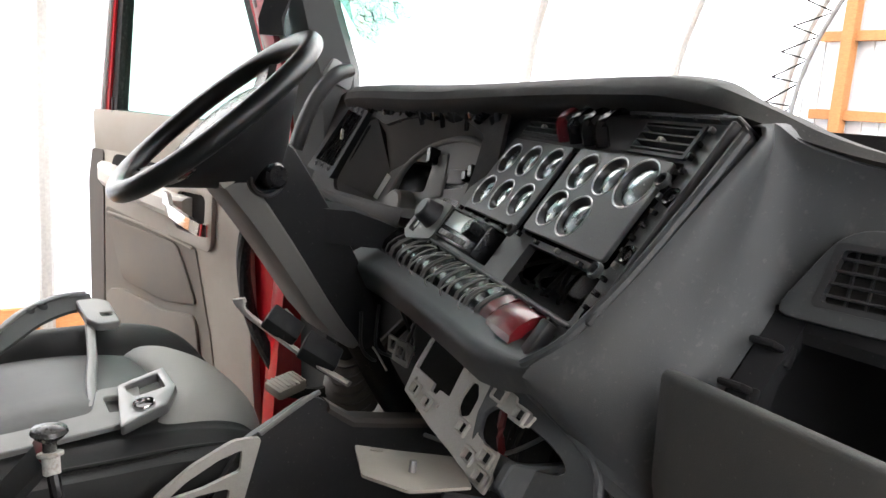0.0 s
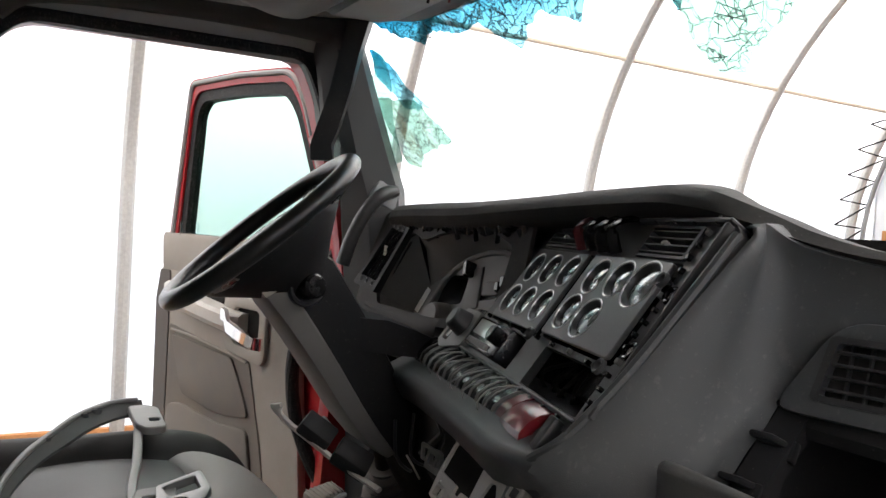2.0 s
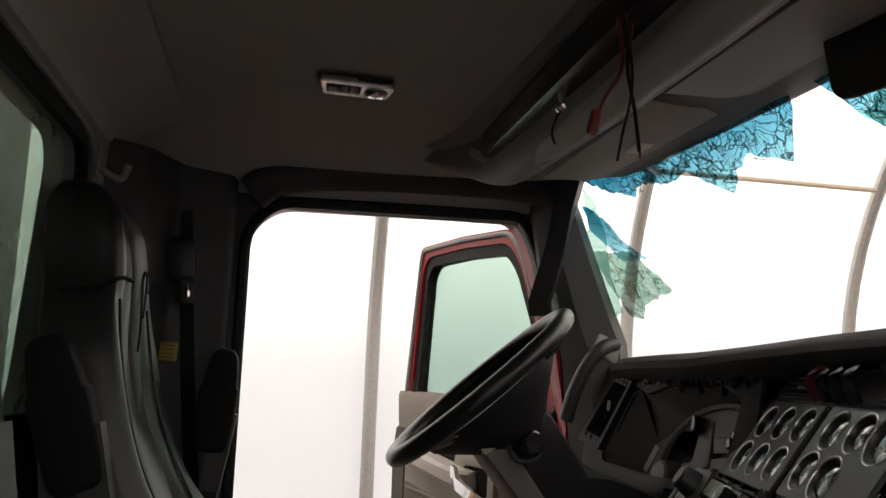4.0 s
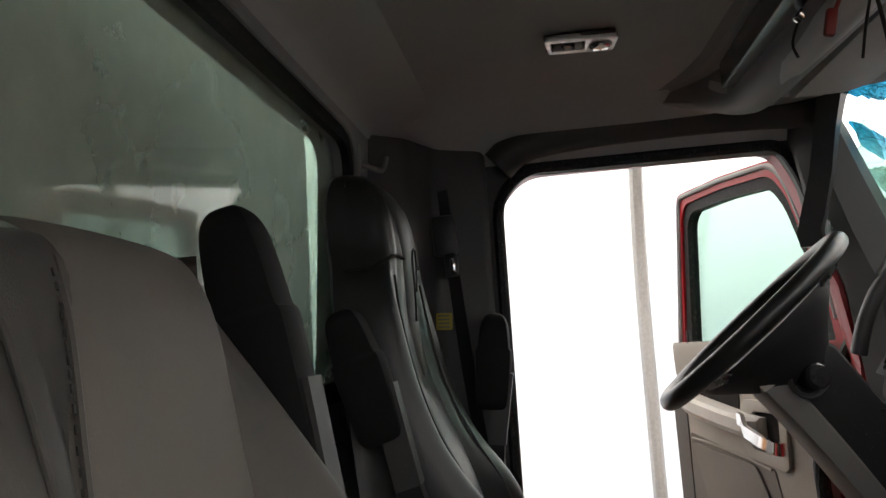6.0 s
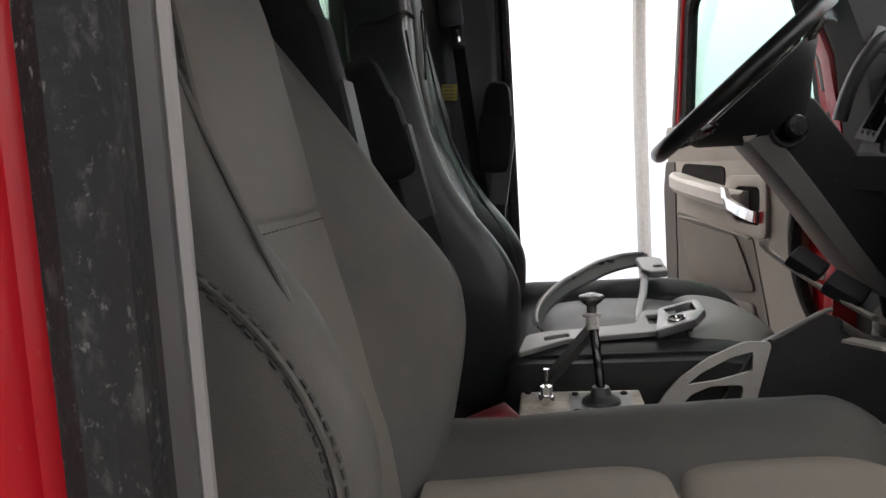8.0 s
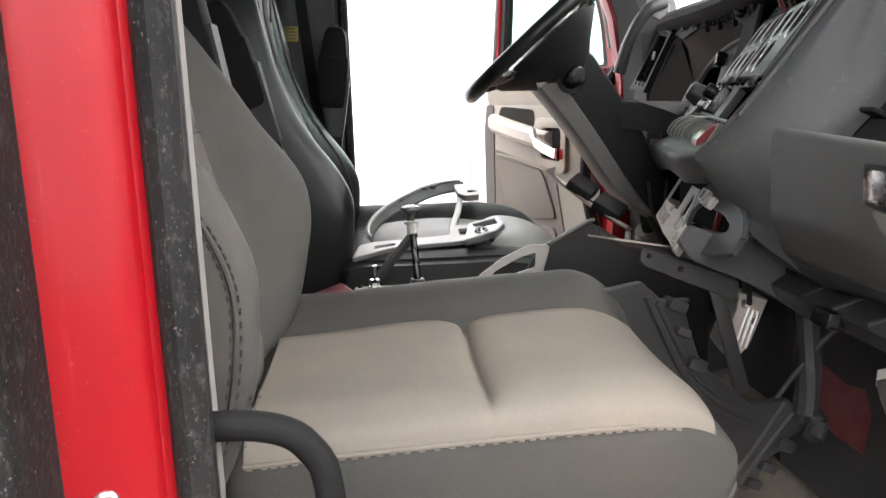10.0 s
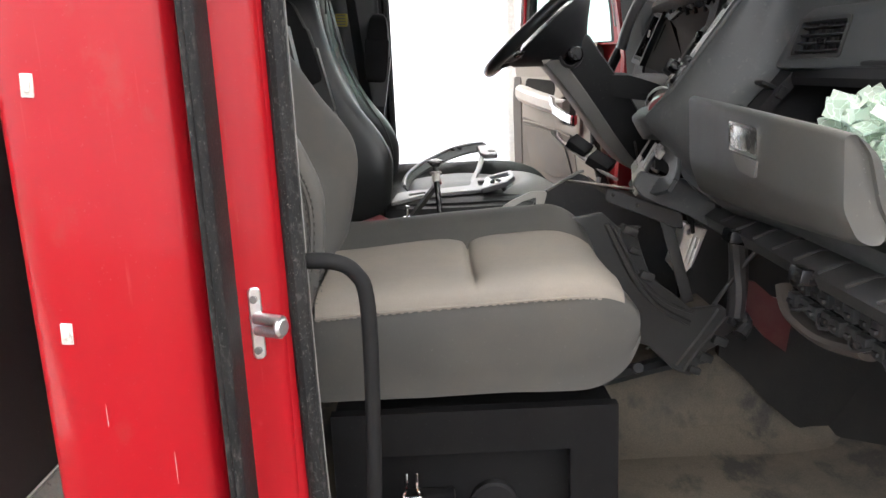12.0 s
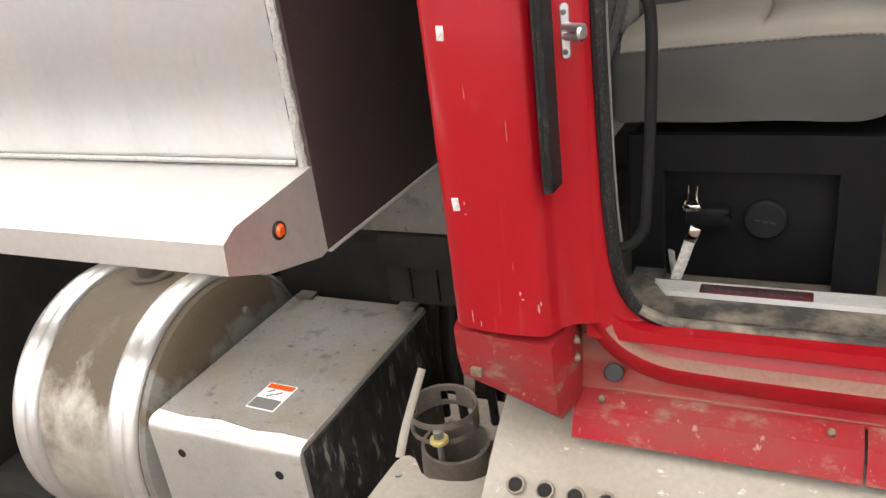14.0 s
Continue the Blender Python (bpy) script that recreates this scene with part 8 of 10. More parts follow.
def passenger_seat():
    s = thing("truck_seat", (0.5, 0.55, ZF), "dusty grey vinyl passenger seat on a black steel box", "seat")
    Y0, Y1 = 0.335, 0.72
    YM = 0.495
    # base box with an open frame
    bm = B()
    prism(bm, [(0.3, ZF + 0.004), (0.3, 1.708), (0.715, 1.708), (0.715, ZF + 0.004), (0.645, ZF + 0.004), (0.645, 1.642), (0.36, 1.642), (0.36, ZF + 0.004)], "y", Y0, Y0 + 0.02)
    bevel_all(bm, 0.004, 1)
    base = part("base_frame", bm, M_SEATBASE, s, "black steel seat box")
    bm = B()
    box(bm, (0.302, Y0 + 0.03, ZF), (0.713, Y1 - 0.01, 1.705), 0.006)
    part("base_box", bm, M_SEATBASE, base)
    bm = B()
    cyl(bm, (0.533, Y0 + 0.032, 1.548), (0.533, Y0 + 0.012, 1.548), 0.036, 28, bevel=0.004)
    kn = part("round_cap", bm, M_GRIP, base, "round black cap")
    bm = B()
    for k in range(3):
        obox(bm, (0.521 + k * 0.012, Y0 + 0.0115, 1.549 - k * 0.002), (0.009, 0.002, 0.003), (0, 6, 0))
    part("cap_mark", bm, M_KICK, kn)
    bm = B()
    box(bm, (0.40, Y0 - 0.008, 1.54), (0.475, Y0 + 0.03, 1.575), 0.006)
    cyl(bm, (0.47, Y0 - 0.006, 1.557), (0.47, Y0 - 0.014, 1.557), 0.01, 12)
    part("latch_bar", bm, M_SEATBASE, base)
    bm = B()
    tube(bm, [(0.405, Y0 - 0.01, 1.62), (0.404, Y0 - 0.012, 1.595), (0.4, Y0 - 0.014, 1.588), (0.398, Y0 - 0.014, 1.575), (0.425, Y0 - 0.014, 1.575), (0.423, Y0 - 0.014, 1.588), (0.42, Y0 - 0.012, 1.595), (0.42, Y0 - 0.01, 1.62)], 0.002, 6, 3)
    box(bm, (0.398, Y0 - 0.018, 1.575), (0.426, Y0 - 0.01, 1.585), 0.002)
    part("wire_clip", bm, M_CHROME, base)
    # cushion: seat pan with raised bolsters
    def nose(x):
        return 1.0 if x < 0.655 else max(0.25, math.sqrt(max(0.0, 1 - ((x - 0.655) / 0.091) ** 2)))

    def rise(x, z):
        return float(np.interp(x, (0.28, 0.45, 0.62, 0.7), (0.0, 0.012, 0.02, 0.02))) * max(0.0, min(1.0, (z - 1.8) / 0.07)) + (0.012 if z < 1.75 else 0.0)

    secs = []
    for x in (0.272, 0.285, 0.33, 0.4, 0.46, 0.5, 0.515, 0.53, 0.58, 0.63, 0.665, 0.69, 0.708, 0.722, 0.733, 0.741, 0.744):
        ring = []
        for y, z in ((Y0 + 0.012, 1.716), (Y0 - 0.002, 1.742), (Y0 - 0.006, 1.81), (Y0 - 0.001, 1.856), (Y0 + 0.016, 1.866), (Y0 + 0.05, 1.867), (Y0 + 0.075, 1.866), (YM - 0.05, 1.866), (YM + 0.06, 1.868), (Y1 - 0.11, 1.88), (Y1 - 0.085, 1.903), (Y1 - 0.055, 1.922), (Y1 - 0.02, 1.915), (Y1, 1.875), (Y1 + 0.002, 1.8), (Y1 - 0.01, 1.716), (YM, 1.714)):
            ring.append((x + 0.003 * math.sin(y * 20), YM + (y - YM) * (0.97 + 0.03 * nose(x)), 1.83 + (z + rise(x, z) - 1.83) * nose(x)))
        secs.append(ring)
    secs[0] = [(x, YM + (y - YM) * 0.97, 1.80 + (z - 1.80) * 0.9) for x, y, z in secs[0]]
    bm = B()
    soft(bm, secs, 3, 3)
    wobble(bm, 0.003, 14)
    cushion = part("cushion", bm, M_CUSH, s)
    # paler cloth inserts, two panels
    bm = B()
    rows = []
    for x in (0.29, 0.33, 0.38, 0.43, 0.47, 0.495, 0.508, 0.513, 0.517, 0.522, 0.535, 0.56, 0.6, 0.64, 0.67, 0.69, 0.703, 0.713, 0.722):
        seam = -0.009 * math.exp(-((x - 0.515) / 0.006) ** 2) - 0.006 * math.exp(-((x - 0.515) / 0.025) ** 2)
        rows.append([(x, y, 1.83 + (z + rise(x, z) - 0.002 + (seam if y > Y0 + 0.03 else 0.3 * seam) - 1.83) * nose(x) + 0.003) for y, z in ((Y0 - 0.0015, 1.855), (Y0 + 0.003, 1.868), (Y0 + 0.018, 1.878), (Y0 + 0.05, 1.885), (Y0 + 0.08, 1.884), (Y0 + 0.12, 1.882), (YM, 1.881), (Y1 - 0.15, 1.884), (Y1 - 0.12, 1.888), (Y1 - 0.1, 1.886))])
    cols = [rounded([r[k] for r in rows], 2, False) for k in range(len(rows[0]))]
    loft(bm, [rounded([c_[i] for c_ in cols], 3, False) for i in range(len(cols[0]))], caps=False, closed=False)
    wobble(bm, 0.0015, 14)
    part("cushion_insert", bm, M_SEATLT, cushion, "dusty brownish cloth insert")
    bm = B()
    pts = [(x, y, 1.83 + (z + rise(x, z) - 1.83) * nose(x)) for x, y, z in [(x, Y0 + d, 1.858) for x, d in ((0.29, -0.001), (0.4, -0.001), (0.55, -0.001), (0.63, -0.001), (0.66, 0.0), (0.685, 0.002), (0.705, 0.005), (0.722, 0.008))]]
    tube(bm, [(x, y - 0.0015, z - 0.0025) for x, y, z in pts], 0.0026, 8, 6)
    stitched(bm, [(x, y - 0.0035, z - 0.005) for x, y, z in pts], 0.008, 0.0011)
    part("piping", bm, M_SEATLT, cushion)
    # backrest: side bolsters stand proud of the centre panel
    Z = [1.80, 1.85, 1.90, 1.95, 2.0, 2.04, 2.08, 2.115, 2.15, 2.2, 2.25, 2.3, 2.34, 2.365, 2.372]
    XB_ = [0.25, 0.283, 0.303, 0.319, 0.328, 0.331, 0.325, 0.306, 0.279, 0.247, 0.214, 0.178, 0.15, 0.13, 0.115]
    XC = [0.255, 0.268, 0.27, 0.264, 0.252, 0.243, 0.234, 0.226, 0.218, 0.206, 0.195, 0.184, 0.172, 0.15, 0.12]
    XR = [0.14, 0.135, 0.13, 0.126, 0.12, 0.116, 0.113, 0.11, 0.107, 0.103, 0.1, 0.097, 0.095, 0.097, 0.105]
    HW = [0.155, 0.162, 0.166, 0.167, 0.167, 0.166, 0.165, 0.163, 0.16, 0.156, 0.152, 0.148, 0.144, 0.138, 0.12]

    def at(tab, z):
        return float(np.interp(z, Z, tab))

    def outline(z):
        b_, c, xb, w = at(XB_, z), at(XC, z), at(XR, z), at(HW, z)
        half = [(0.96, xb, 0.02), (1.0, xb, 0.05), (1.0, b_, -0.05), (0.985, b_, -0.016), (0.92, b_, 0.0), (0.77, b_, -0.004), (0.65, 0.4 * b_ + 0.6 * c, 0.0), (0.55, c, -0.005), (0.42, c, 0.003)]
        dn = float(np.interp(z, (1.9, 2.02, 2.08, 2.16, 2.25, 2.32), (-0.004, -0.012, -0.024, -0.018, -0.002, 0.0)))
        pts = [(x + d + (dn if k > 0.7 and x == b_ else 0.6 * dn if k == 0.65 else 0.0), YM - (k * 1.27 if k < 0.7 else 0.978 + (k - 0.77) * 1.01) * w, z) for k, x, d in half] + [(c + 0.005, YM, z)] + [(x + d, YM + k * w, z) for k, x, d in reversed(half)]
        return pts + [(xb, YM, z)]

    bm = B()
    soft(bm, [outline(z) for z in Z], 3, 3)
    wobble(bm, 0.002, 12, 3.0)
    back = part("backrest", bm, M_SEATDK, s)
    def near(z):
        return float(np.interp(z, (1.84, 2.115, 2.15, 2.2, 2.25, 2.3, 2.34, 2.372), (0.105, 0.098, 0.102, 0.112, 0.107, 0.097, 0.09, 0.066)))

    bm = B()
    rows = []
    zs = [1.84 + 0.0275 * i for i in range(11)] + [2.138, 2.144, 2.147, 2.15, 2.153, 2.157, 2.163] + [2.18 + 0.03 * i for i in range(6)] + [2.348, 2.36, 2.368, 2.372]
    for i, z in enumerate(zs):
        c, w = at(XC, z), at(HW, z) * (0.52 + 0.16 * min(1.0, max(0.0, (z - 2.16) / 0.16)))
        e = (0.004 if i == 0 else 0.0) + 0.002 * math.exp(-((z - 2.15) / 0.003) ** 2) + 0.001 * math.exp(-((z - 2.15) / 0.014) ** 2)
        rows.append([(c + dx - (e if abs(k) < 1 else 0), YM + (w if k > 0 else near(z)) * k, z + 0.007 * max(0.0, (z - 2.33) / 0.04)) for k, dx in ((-1, -0.009), (-0.95, 0.001), (-0.8, 0.0065), (-0.4, 0.0095), (0, 0.0105), (0.4, 0.0095), (0.8, 0.0065), (0.95, 0.001), (1, -0.009))])
    cols = [rounded([r[k] for r in rows], 2, False) for k in range(9)]
    loft(bm, [rounded([c_[i] for c_ in cols], 2, False) for i in range(len(cols[0]))], caps=False, closed=False)
    wobble(bm, 0.0015, 14, 5.0)
    part("backrest_insert", bm, M_SEAT, back, "dusty brownish vinyl insert with a cross seam")
    def DN(z):
        return float(np.interp(z, (1.9, 2.02, 2.08, 2.16, 2.25, 2.32), (-0.004, -0.012, -0.024, -0.018, -0.002, 0.0)))

    seam = [(1.88, -0.014), (1.95, -0.015), (2.02, -0.016), (2.07, -0.018), (2.11, -0.028), (2.15, -0.043), (2.2, -0.046), (2.25, -0.042), (2.31, -0.03)]
    for d in (0.0045, -0.0045):
        bm = B()
        stitched(bm, [(at(XB_, z) + o + d + DN(z), YM - 1.211 * at(HW, z) - (0.0008 if o < -0.02 else -0.0007), z) for z, o in seam], 0.008, 0.0011)
        tagged(part("stitching", bm, M_THREAD, back, "double row of seam stitches"), kind="stuff")
    bm = B()
    tube(bm, [(at(XB_, z) + o + DN(z), YM - 1.208 * at(HW, z), z) for z, o in seam], 0.0022, 6, 5)
    part("seam_welt", bm, M_SEATDK, back)
    bm = B()
    tube(bm, [(at(XC, z) + 0.003, YM - near(z), z) for z in (1.9, 2.0, 2.06, 2.12, 2.16, 2.2, 2.24, 2.28, 2.32, 2.35)], 0.0026, 6, 5)
    part("seam_welt", bm, M_SEATDK, back)
    bm = B()
    stitched(bm, [(at(XC, z) + 0.0045, YM - near(z) - 0.007, z) for z in (2.0, 2.06, 2.12, 2.16, 2.2, 2.24, 2.28, 2.32, 2.345)], 0.007, 0.0009)
    tagged(part("stitching", bm, M_THREAD, back, "row of stitches beside the insert"), kind="stuff")
    # rounded lobe of the bolster, with a crease where it meets the back
    lobe = [(0.146, 0.334, 2.336), (0.159, 0.361, 2.329), (0.1715, 0.3645, 2.313), (0.189, 0.358, 2.279), (0.215, 0.338, 2.242), (0.2335, 0.327, 2.207), (0.25, 0.3225, 2.172), (0.267, 0.315, 2.139), (0.284, 0.312, 2.1)]
    bm = B()
    tube(bm, [(x + 0.002, y - 0.004, z) for x, y, z in lobe], 0.0022, 8, 6)
    part("bolster_piping", bm, M_SEATDK, back, "rolled edge of the side bolster")
    bm = B()
    stitched(bm, [(at(XC, 2.146) + 0.0088, YM + k, 2.1445) for k in (-0.1, -0.01, 0.075)], 0.005, 0.0007)
    tagged(part("stitching", bm, M_THREAD, back, "fine row of seam stitches"), kind="stuff")
    rnd = random.Random(2)
    bm = B()
    for i in range(140):
        z = rnd.uniform(1.885, 1.945)
        p = V((at(XB_, z) + rnd.uniform(-0.04, 0.002), YM - at(HW, z) * rnd.uniform(1.12, 1.21), z))
        tube(bm, [p, p + V((rnd.uniform(-0.002, 0.003), -0.003, rnd.uniform(-0.003, 0.003)))], 0.0006, 4, 0)
    tagged(part("frayed_foam", bm, M_SEATDK, back, "frayed fuzz on the lower corner"), kind="stuff")
    # folded-up armrest
    arm(s, 0.15, 0.69, 2.425, 0.27, 0.055, M_GRIP)
    return s


def arm(parent, x, y, ztop, length, width, material, tilt=0.22):
    bm = B()
    d = V((tilt, 0, -1)).normalized()
    f = V((1, 0, tilt)).normalized()
    o = V((x, y, ztop))
    rings = []
    for t, w, dp in ((0.0, 0.15, 0.12), (0.012, 0.5, 0.35), (0.04, 0.8, 0.55), (0.1, 1.0, 0.72), (0.22, 1.0, 0.84), (0.36, 1.0, 0.92), (0.4, 1.03, 1.04), (0.6, 1.0, 1.02), (0.85, 0.96, 0.95), (0.95, 0.88, 0.88), (1.0, 0.7, 0.7)):
        c = o + d * (length * t)
        rings.append([c + f * (a * 0.034 * dp) + V((0, b_ * width / 2 * w, 0)) for a, b_ in ((-1, -0.7), (-0.7, -1), (0.7, -1), (1, -0.7), (1, 0.7), (0.7, 1), (-0.7, 1), (-1, 0.7))])
    soft(bm, rings, 3, 2)
    a_ = part("armrest", bm, material, parent, "black padded armrest folded upright")
    bm = B()
    c0, c1 = o + d * (length * 0.62) + f * 0.022, o + d * (length * 1.35) + f * 0.012
    loft(bm, [[c + f * a * 0.018 + V((0, b_ * width * 0.36, 0)) for a, b_ in ((-1, -1), (1, -1), (1, 1), (-1, 1))] for c in (c0, (c0 + c1) / 2, c1)])
    bevel_all(bm, 0.004, 2)
    part("armrest_hinge", bm, M_KICK, a_, "grey plastic armrest hinge")
    bm = B()
    loft(bm, [[c + f * a * 0.016 + V((0, b_ * width * 0.3, 0)) for a, b_ in ((-1, -1), (1, -1), (1, 1), (-1, 1))] for c in (c1 - d * 0.01, c1 + d * 0.12)])
    part("armrest_bracket", bm, M_BOX, a_)


def driver_seat():
    s = thing("truck_seat", (0.5, 1.32, ZF), "black leather driver seat with folded armrests", "seat")
    YM = 1.325
    bm = B()
    box(bm, (0.36, YM - 0.2, ZF), (0.76, YM + 0.2, 1.68), 0.02)
    part("pedestal", bm, M_BOX, s)
    # cushion
    secs = []
    for x, e in ((0.34, 0.25), (0.36, 0.0), (0.45, 0.0), (0.55, 0.0), (0.63, 0.0), (0.69, 0.1), (0.735, 0.3), (0.765, 0.6), (0.786, 1.0)):
        ring = []
        for k, z in ((-1.0, 1.70), (-1.04, 1.76), (-1.0, 1.875), (-0.9, 1.888), (-0.72, 1.9), (-0.6, 1.898), (0, 1.902), (0.5, 1.9), (0.68, 1.925), (0.84, 1.94), (0.97, 1.925), (1.06, 1.86), (1.04, 1.76), (1.0, 1.70), (0, 1.69)):
            rr = 1 - 0.4 * e ** 2 if k < 0 else 1 - 0.28 * e ** 2
            ring.append((x, YM + k * 0.245 * rr, z - 0.014 - 0.07 * e if z > 1.8 else z + 0.05 * e))
        secs.append(ring)
    bm = B()
    soft(bm, secs, 3, 3)
    cu = part("cushion", bm, M_CUSHBLK, s, "dark leather cushion")
    bm = B()
    rows = []
    for k in range(-6, 7):
        y = YM + (0.0335 if k > 0 else 0.026) * k
        f = 1 - (0.4 if k < 0 else 0.25) * (abs(k) / 6) ** 3
        drop = 0.03 * (abs(k) / 6) ** 6
        xs = 0.665 - 0.07 * (abs(k) / 6) ** 2 + (0.02 if k > 4 else 0)
        rows.append([(xs + (0.808 - xs) * u * f, y, z - 0.014 - drop) for u, z in ((0, 1.893), (0.05, 1.906), (0.25, 1.918), (0.5, 1.913), (0.75, 1.893), (0.92, 1.862), (1.0, 1.82), (0.99, 1.78))])
    cols = [rounded([r[k] for r in rows], 2, False) for k in range(8)]
    loft(bm, [rounded([c_[i] for c_ in cols], 3, False) for i in range(len(cols[0]))], caps=False, closed=False)
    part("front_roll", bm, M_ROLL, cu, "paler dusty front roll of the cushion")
    bm = B()
    loft(bm, [[(0.36 + 0.33 * i / 8, YM + k * (0.2 if k > 0 else 0.148), 1.879 + 0.03 * math.sin(math.pi * (i + 0.5) / 9) * (1 - k ** 4) - 0.012 * (i in (0, 8))) for k in (-1, -0.8, -0.5, 0, 0.5, 0.8, 1)] for i in range(9)], caps=False, closed=False)
    bmesh.ops.subdivide_edges(bm, edges=bm.edges[:], cuts=2, use_grid_fill=True, smooth=0.8)
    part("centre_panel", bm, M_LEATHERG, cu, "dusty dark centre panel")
    edge = [(x, YM - 0.245 * k * (1 - 0.4 * e * e), z - 0.014 - 0.07 * e) for x, e, k, z in ((0.37, 0, 0.87, 1.8895), (0.45, 0, 0.87, 1.8895), (0.55, 0, 0.87, 1.8895), (0.63, 0, 0.86, 1.8895), (0.69, 0.1, 0.84, 1.8895), (0.735, 0.3, 0.8, 1.8895), (0.765, 0.6, 0.74, 1.8885))]
    bm = B()
    edge = [(x, y, z + 0.0018) for x, y, z in edge]
    tube(bm, edge, 0.0032, 8, 6)
    part("piping", bm, M_CUSHBLK, cu, "rolled seam along the cushion edge")
    for d in (0.0, 0.006):
        bm = B()
        stitched(bm, [(x, y - 0.007 - d, z - 0.0022 - d * 0.4) for x, y, z in edge], 0.006, 0.0008)
        tagged(part("stitching", bm, M_THREAD, cu, "row of seam stitches"), kind="stuff")
    # backrest with the head part
    Z = [1.80, 1.85, 1.9, 1.96, 2.0, 2.05, 2.11, 2.16, 2.22, 2.28, 2.34, 2.39, 2.42, 2.45, 2.5, 2.54, 2.56, 2.566]
    XB_ = [0.33, 0.348, 0.36, 0.366, 0.362, 0.338, 0.294, 0.265, 0.242, 0.226, 0.213, 0.203, 0.199, 0.197, 0.19, 0.178, 0.16, 0.145]
    XC = [0.33, 0.325, 0.318, 0.308, 0.298, 0.284, 0.262, 0.243, 0.222, 0.207, 0.2, 0.2, 0.2, 0.2, 0.193, 0.18, 0.162, 0.147]
    XR = [0.2, 0.19, 0.18, 0.17, 0.162, 0.155, 0.145, 0.138, 0.13, 0.122, 0.115, 0.11, 0.106, 0.1, 0.098, 0.1, 0.108, 0.12]
    HW = [0.195, 0.205, 0.212, 0.217, 0.216, 0.213, 0.208, 0.204, 0.2, 0.194, 0.186, 0.172, 0.158, 0.15, 0.146, 0.138, 0.12, 0.1]

    def at(tab, z):
        return float(np.interp(z, Z, tab))

    def outline(z):
        b_, c, xb, w = at(XB_, z), at(XC, z), at(XR, z), at(HW, z)
        half = [(0.94, xb, 0.0), (1.0, xb, 0.03), (1.0, b_, -0.04), (0.97, b_, -0.012), (0.88, b_, 0.0), (0.76, b_, -0.006), (0.62, 0.4 * b_ + 0.6 * c, 0.0), (0.5, c, -0.004), (0.36, c, 0.002)]
        pts = [(x + d, YM - k * w, z) for k, x, d in half] + [(c + 0.004, YM, z)] + [(x + d, YM + k * w, z) for k, x, d in reversed(half)]
        return pts + [(xb - 0.004, YM, z)]

    bm = B()
    soft(bm, [outline(z) for z in Z], 3, 3)
    bk = part("backrest", bm, M_LEATHER, s)
    for z0, z1, w0, w1, m_ in ((2.24, 2.55, 0.03, 0.075, M_LEATHERG), (1.86, 2.22, 0.11, 0.085, M_LEATHER)):
        bm = B()
        rows = []
        for i in range(13):
            z = z0 + (z1 - z0) * i / 12
            w = w0 + (w1 - w0) * i / 12
            if z0 > 2.2:
                w *= min(1.0, 0.45 + i * 0.14)
            e = 0.005 * (1 - min(1.0, min(i, 12 - i) / 1.2))
            rows.append([(at(XC, z) + h - e, YM + w * k, z) for k, h in ((-1, -0.006), (-0.92, 0.002), (-0.7, 0.008), (0, 0.011), (0.7, 0.008), (0.92, 0.002), (1, -0.006))])
        loft(bm, [rounded(r, 2, False) for r in rows], caps=False, closed=False)
        part("backrest_insert", bm, m_, bk, "embossed dark leather insert")
    for sg in (-1, 1):
        bm = B()
        tube(bm, [(0.75 * at(XB_, z) + 0.25 * at(XC, z) - 0.001, YM + sg * 0.7 * at(HW, z), z) for z in (1.86, 1.95, 2.03, 2.1, 2.18, 2.26, 2.34, 2.4)], 0.0022, 6, 5)
        part("seam_welt", bm, M_LEATHER, bk)
    bm = B()
    tube(bm, [(0.213, YM - 0.012, 2.33), (0.214, YM - 0.016, 2.38), (0.212, YM - 0.012, 2.44), (0.214, YM + 0.0, 2.45), (0.214, YM + 0.01, 2.42), (0.214, YM + 0.0, 2.38)], 0.002, 6, 5)
    part("emboss", bm, M_LEATHER, bk)
    bm = B()
    tube(bm, [(at(XR, 2.41) + 0.02, YM - at(HW, 2.41) - 0.001, 2.405), (0.5 * (at(XR, 2.41) + at(XB_, 2.41)) + 0.02, YM - at(HW, 2.41) - 0.002, 2.41), (at(XB_, 2.42) - 0.006, YM - 0.97 * at(HW, 2.42), 2.42), (at(XB_, 2.43) + 0.002, YM - 0.75 * at(HW, 2.43), 2.43), (at(XC, 2.432) + 0.003, YM - 0.4 * at(HW, 2.43), 2.432), (at(XC, 2.432) + 0.003, YM + 0.4 * at(HW, 2.43), 2.432), (at(XB_, 2.43) + 0.002, YM + 0.75 * at(HW, 2.43), 2.43)], 0.003, 6, 5)
    part("seam_welt", bm, M_CHASSIS, bk, "dark crease under the head part")
    arm(s, 0.145, 1.085, 2.345, 0.19, 0.047, M_GRIP, 0.3)
    arm(s, 0.325, 1.60, 2.345, 0.19, 0.055, M_GRIP, -0.1)
    return s


passenger_seat()
driver_seat()

# bezel and chrome switch plate lying on the driver's cushion
bez = thing("loose_dash_bezel", (0.55, 1.4, 1.87), "grey plastic dash bezel lying on the driver seat", "dash bezel")


def bzp(x, y, h=0.0):
    """A point of the sloping bezel plane."""
    return V((x, y, 1.894 + 0.166 * (y - 1.2) + h))


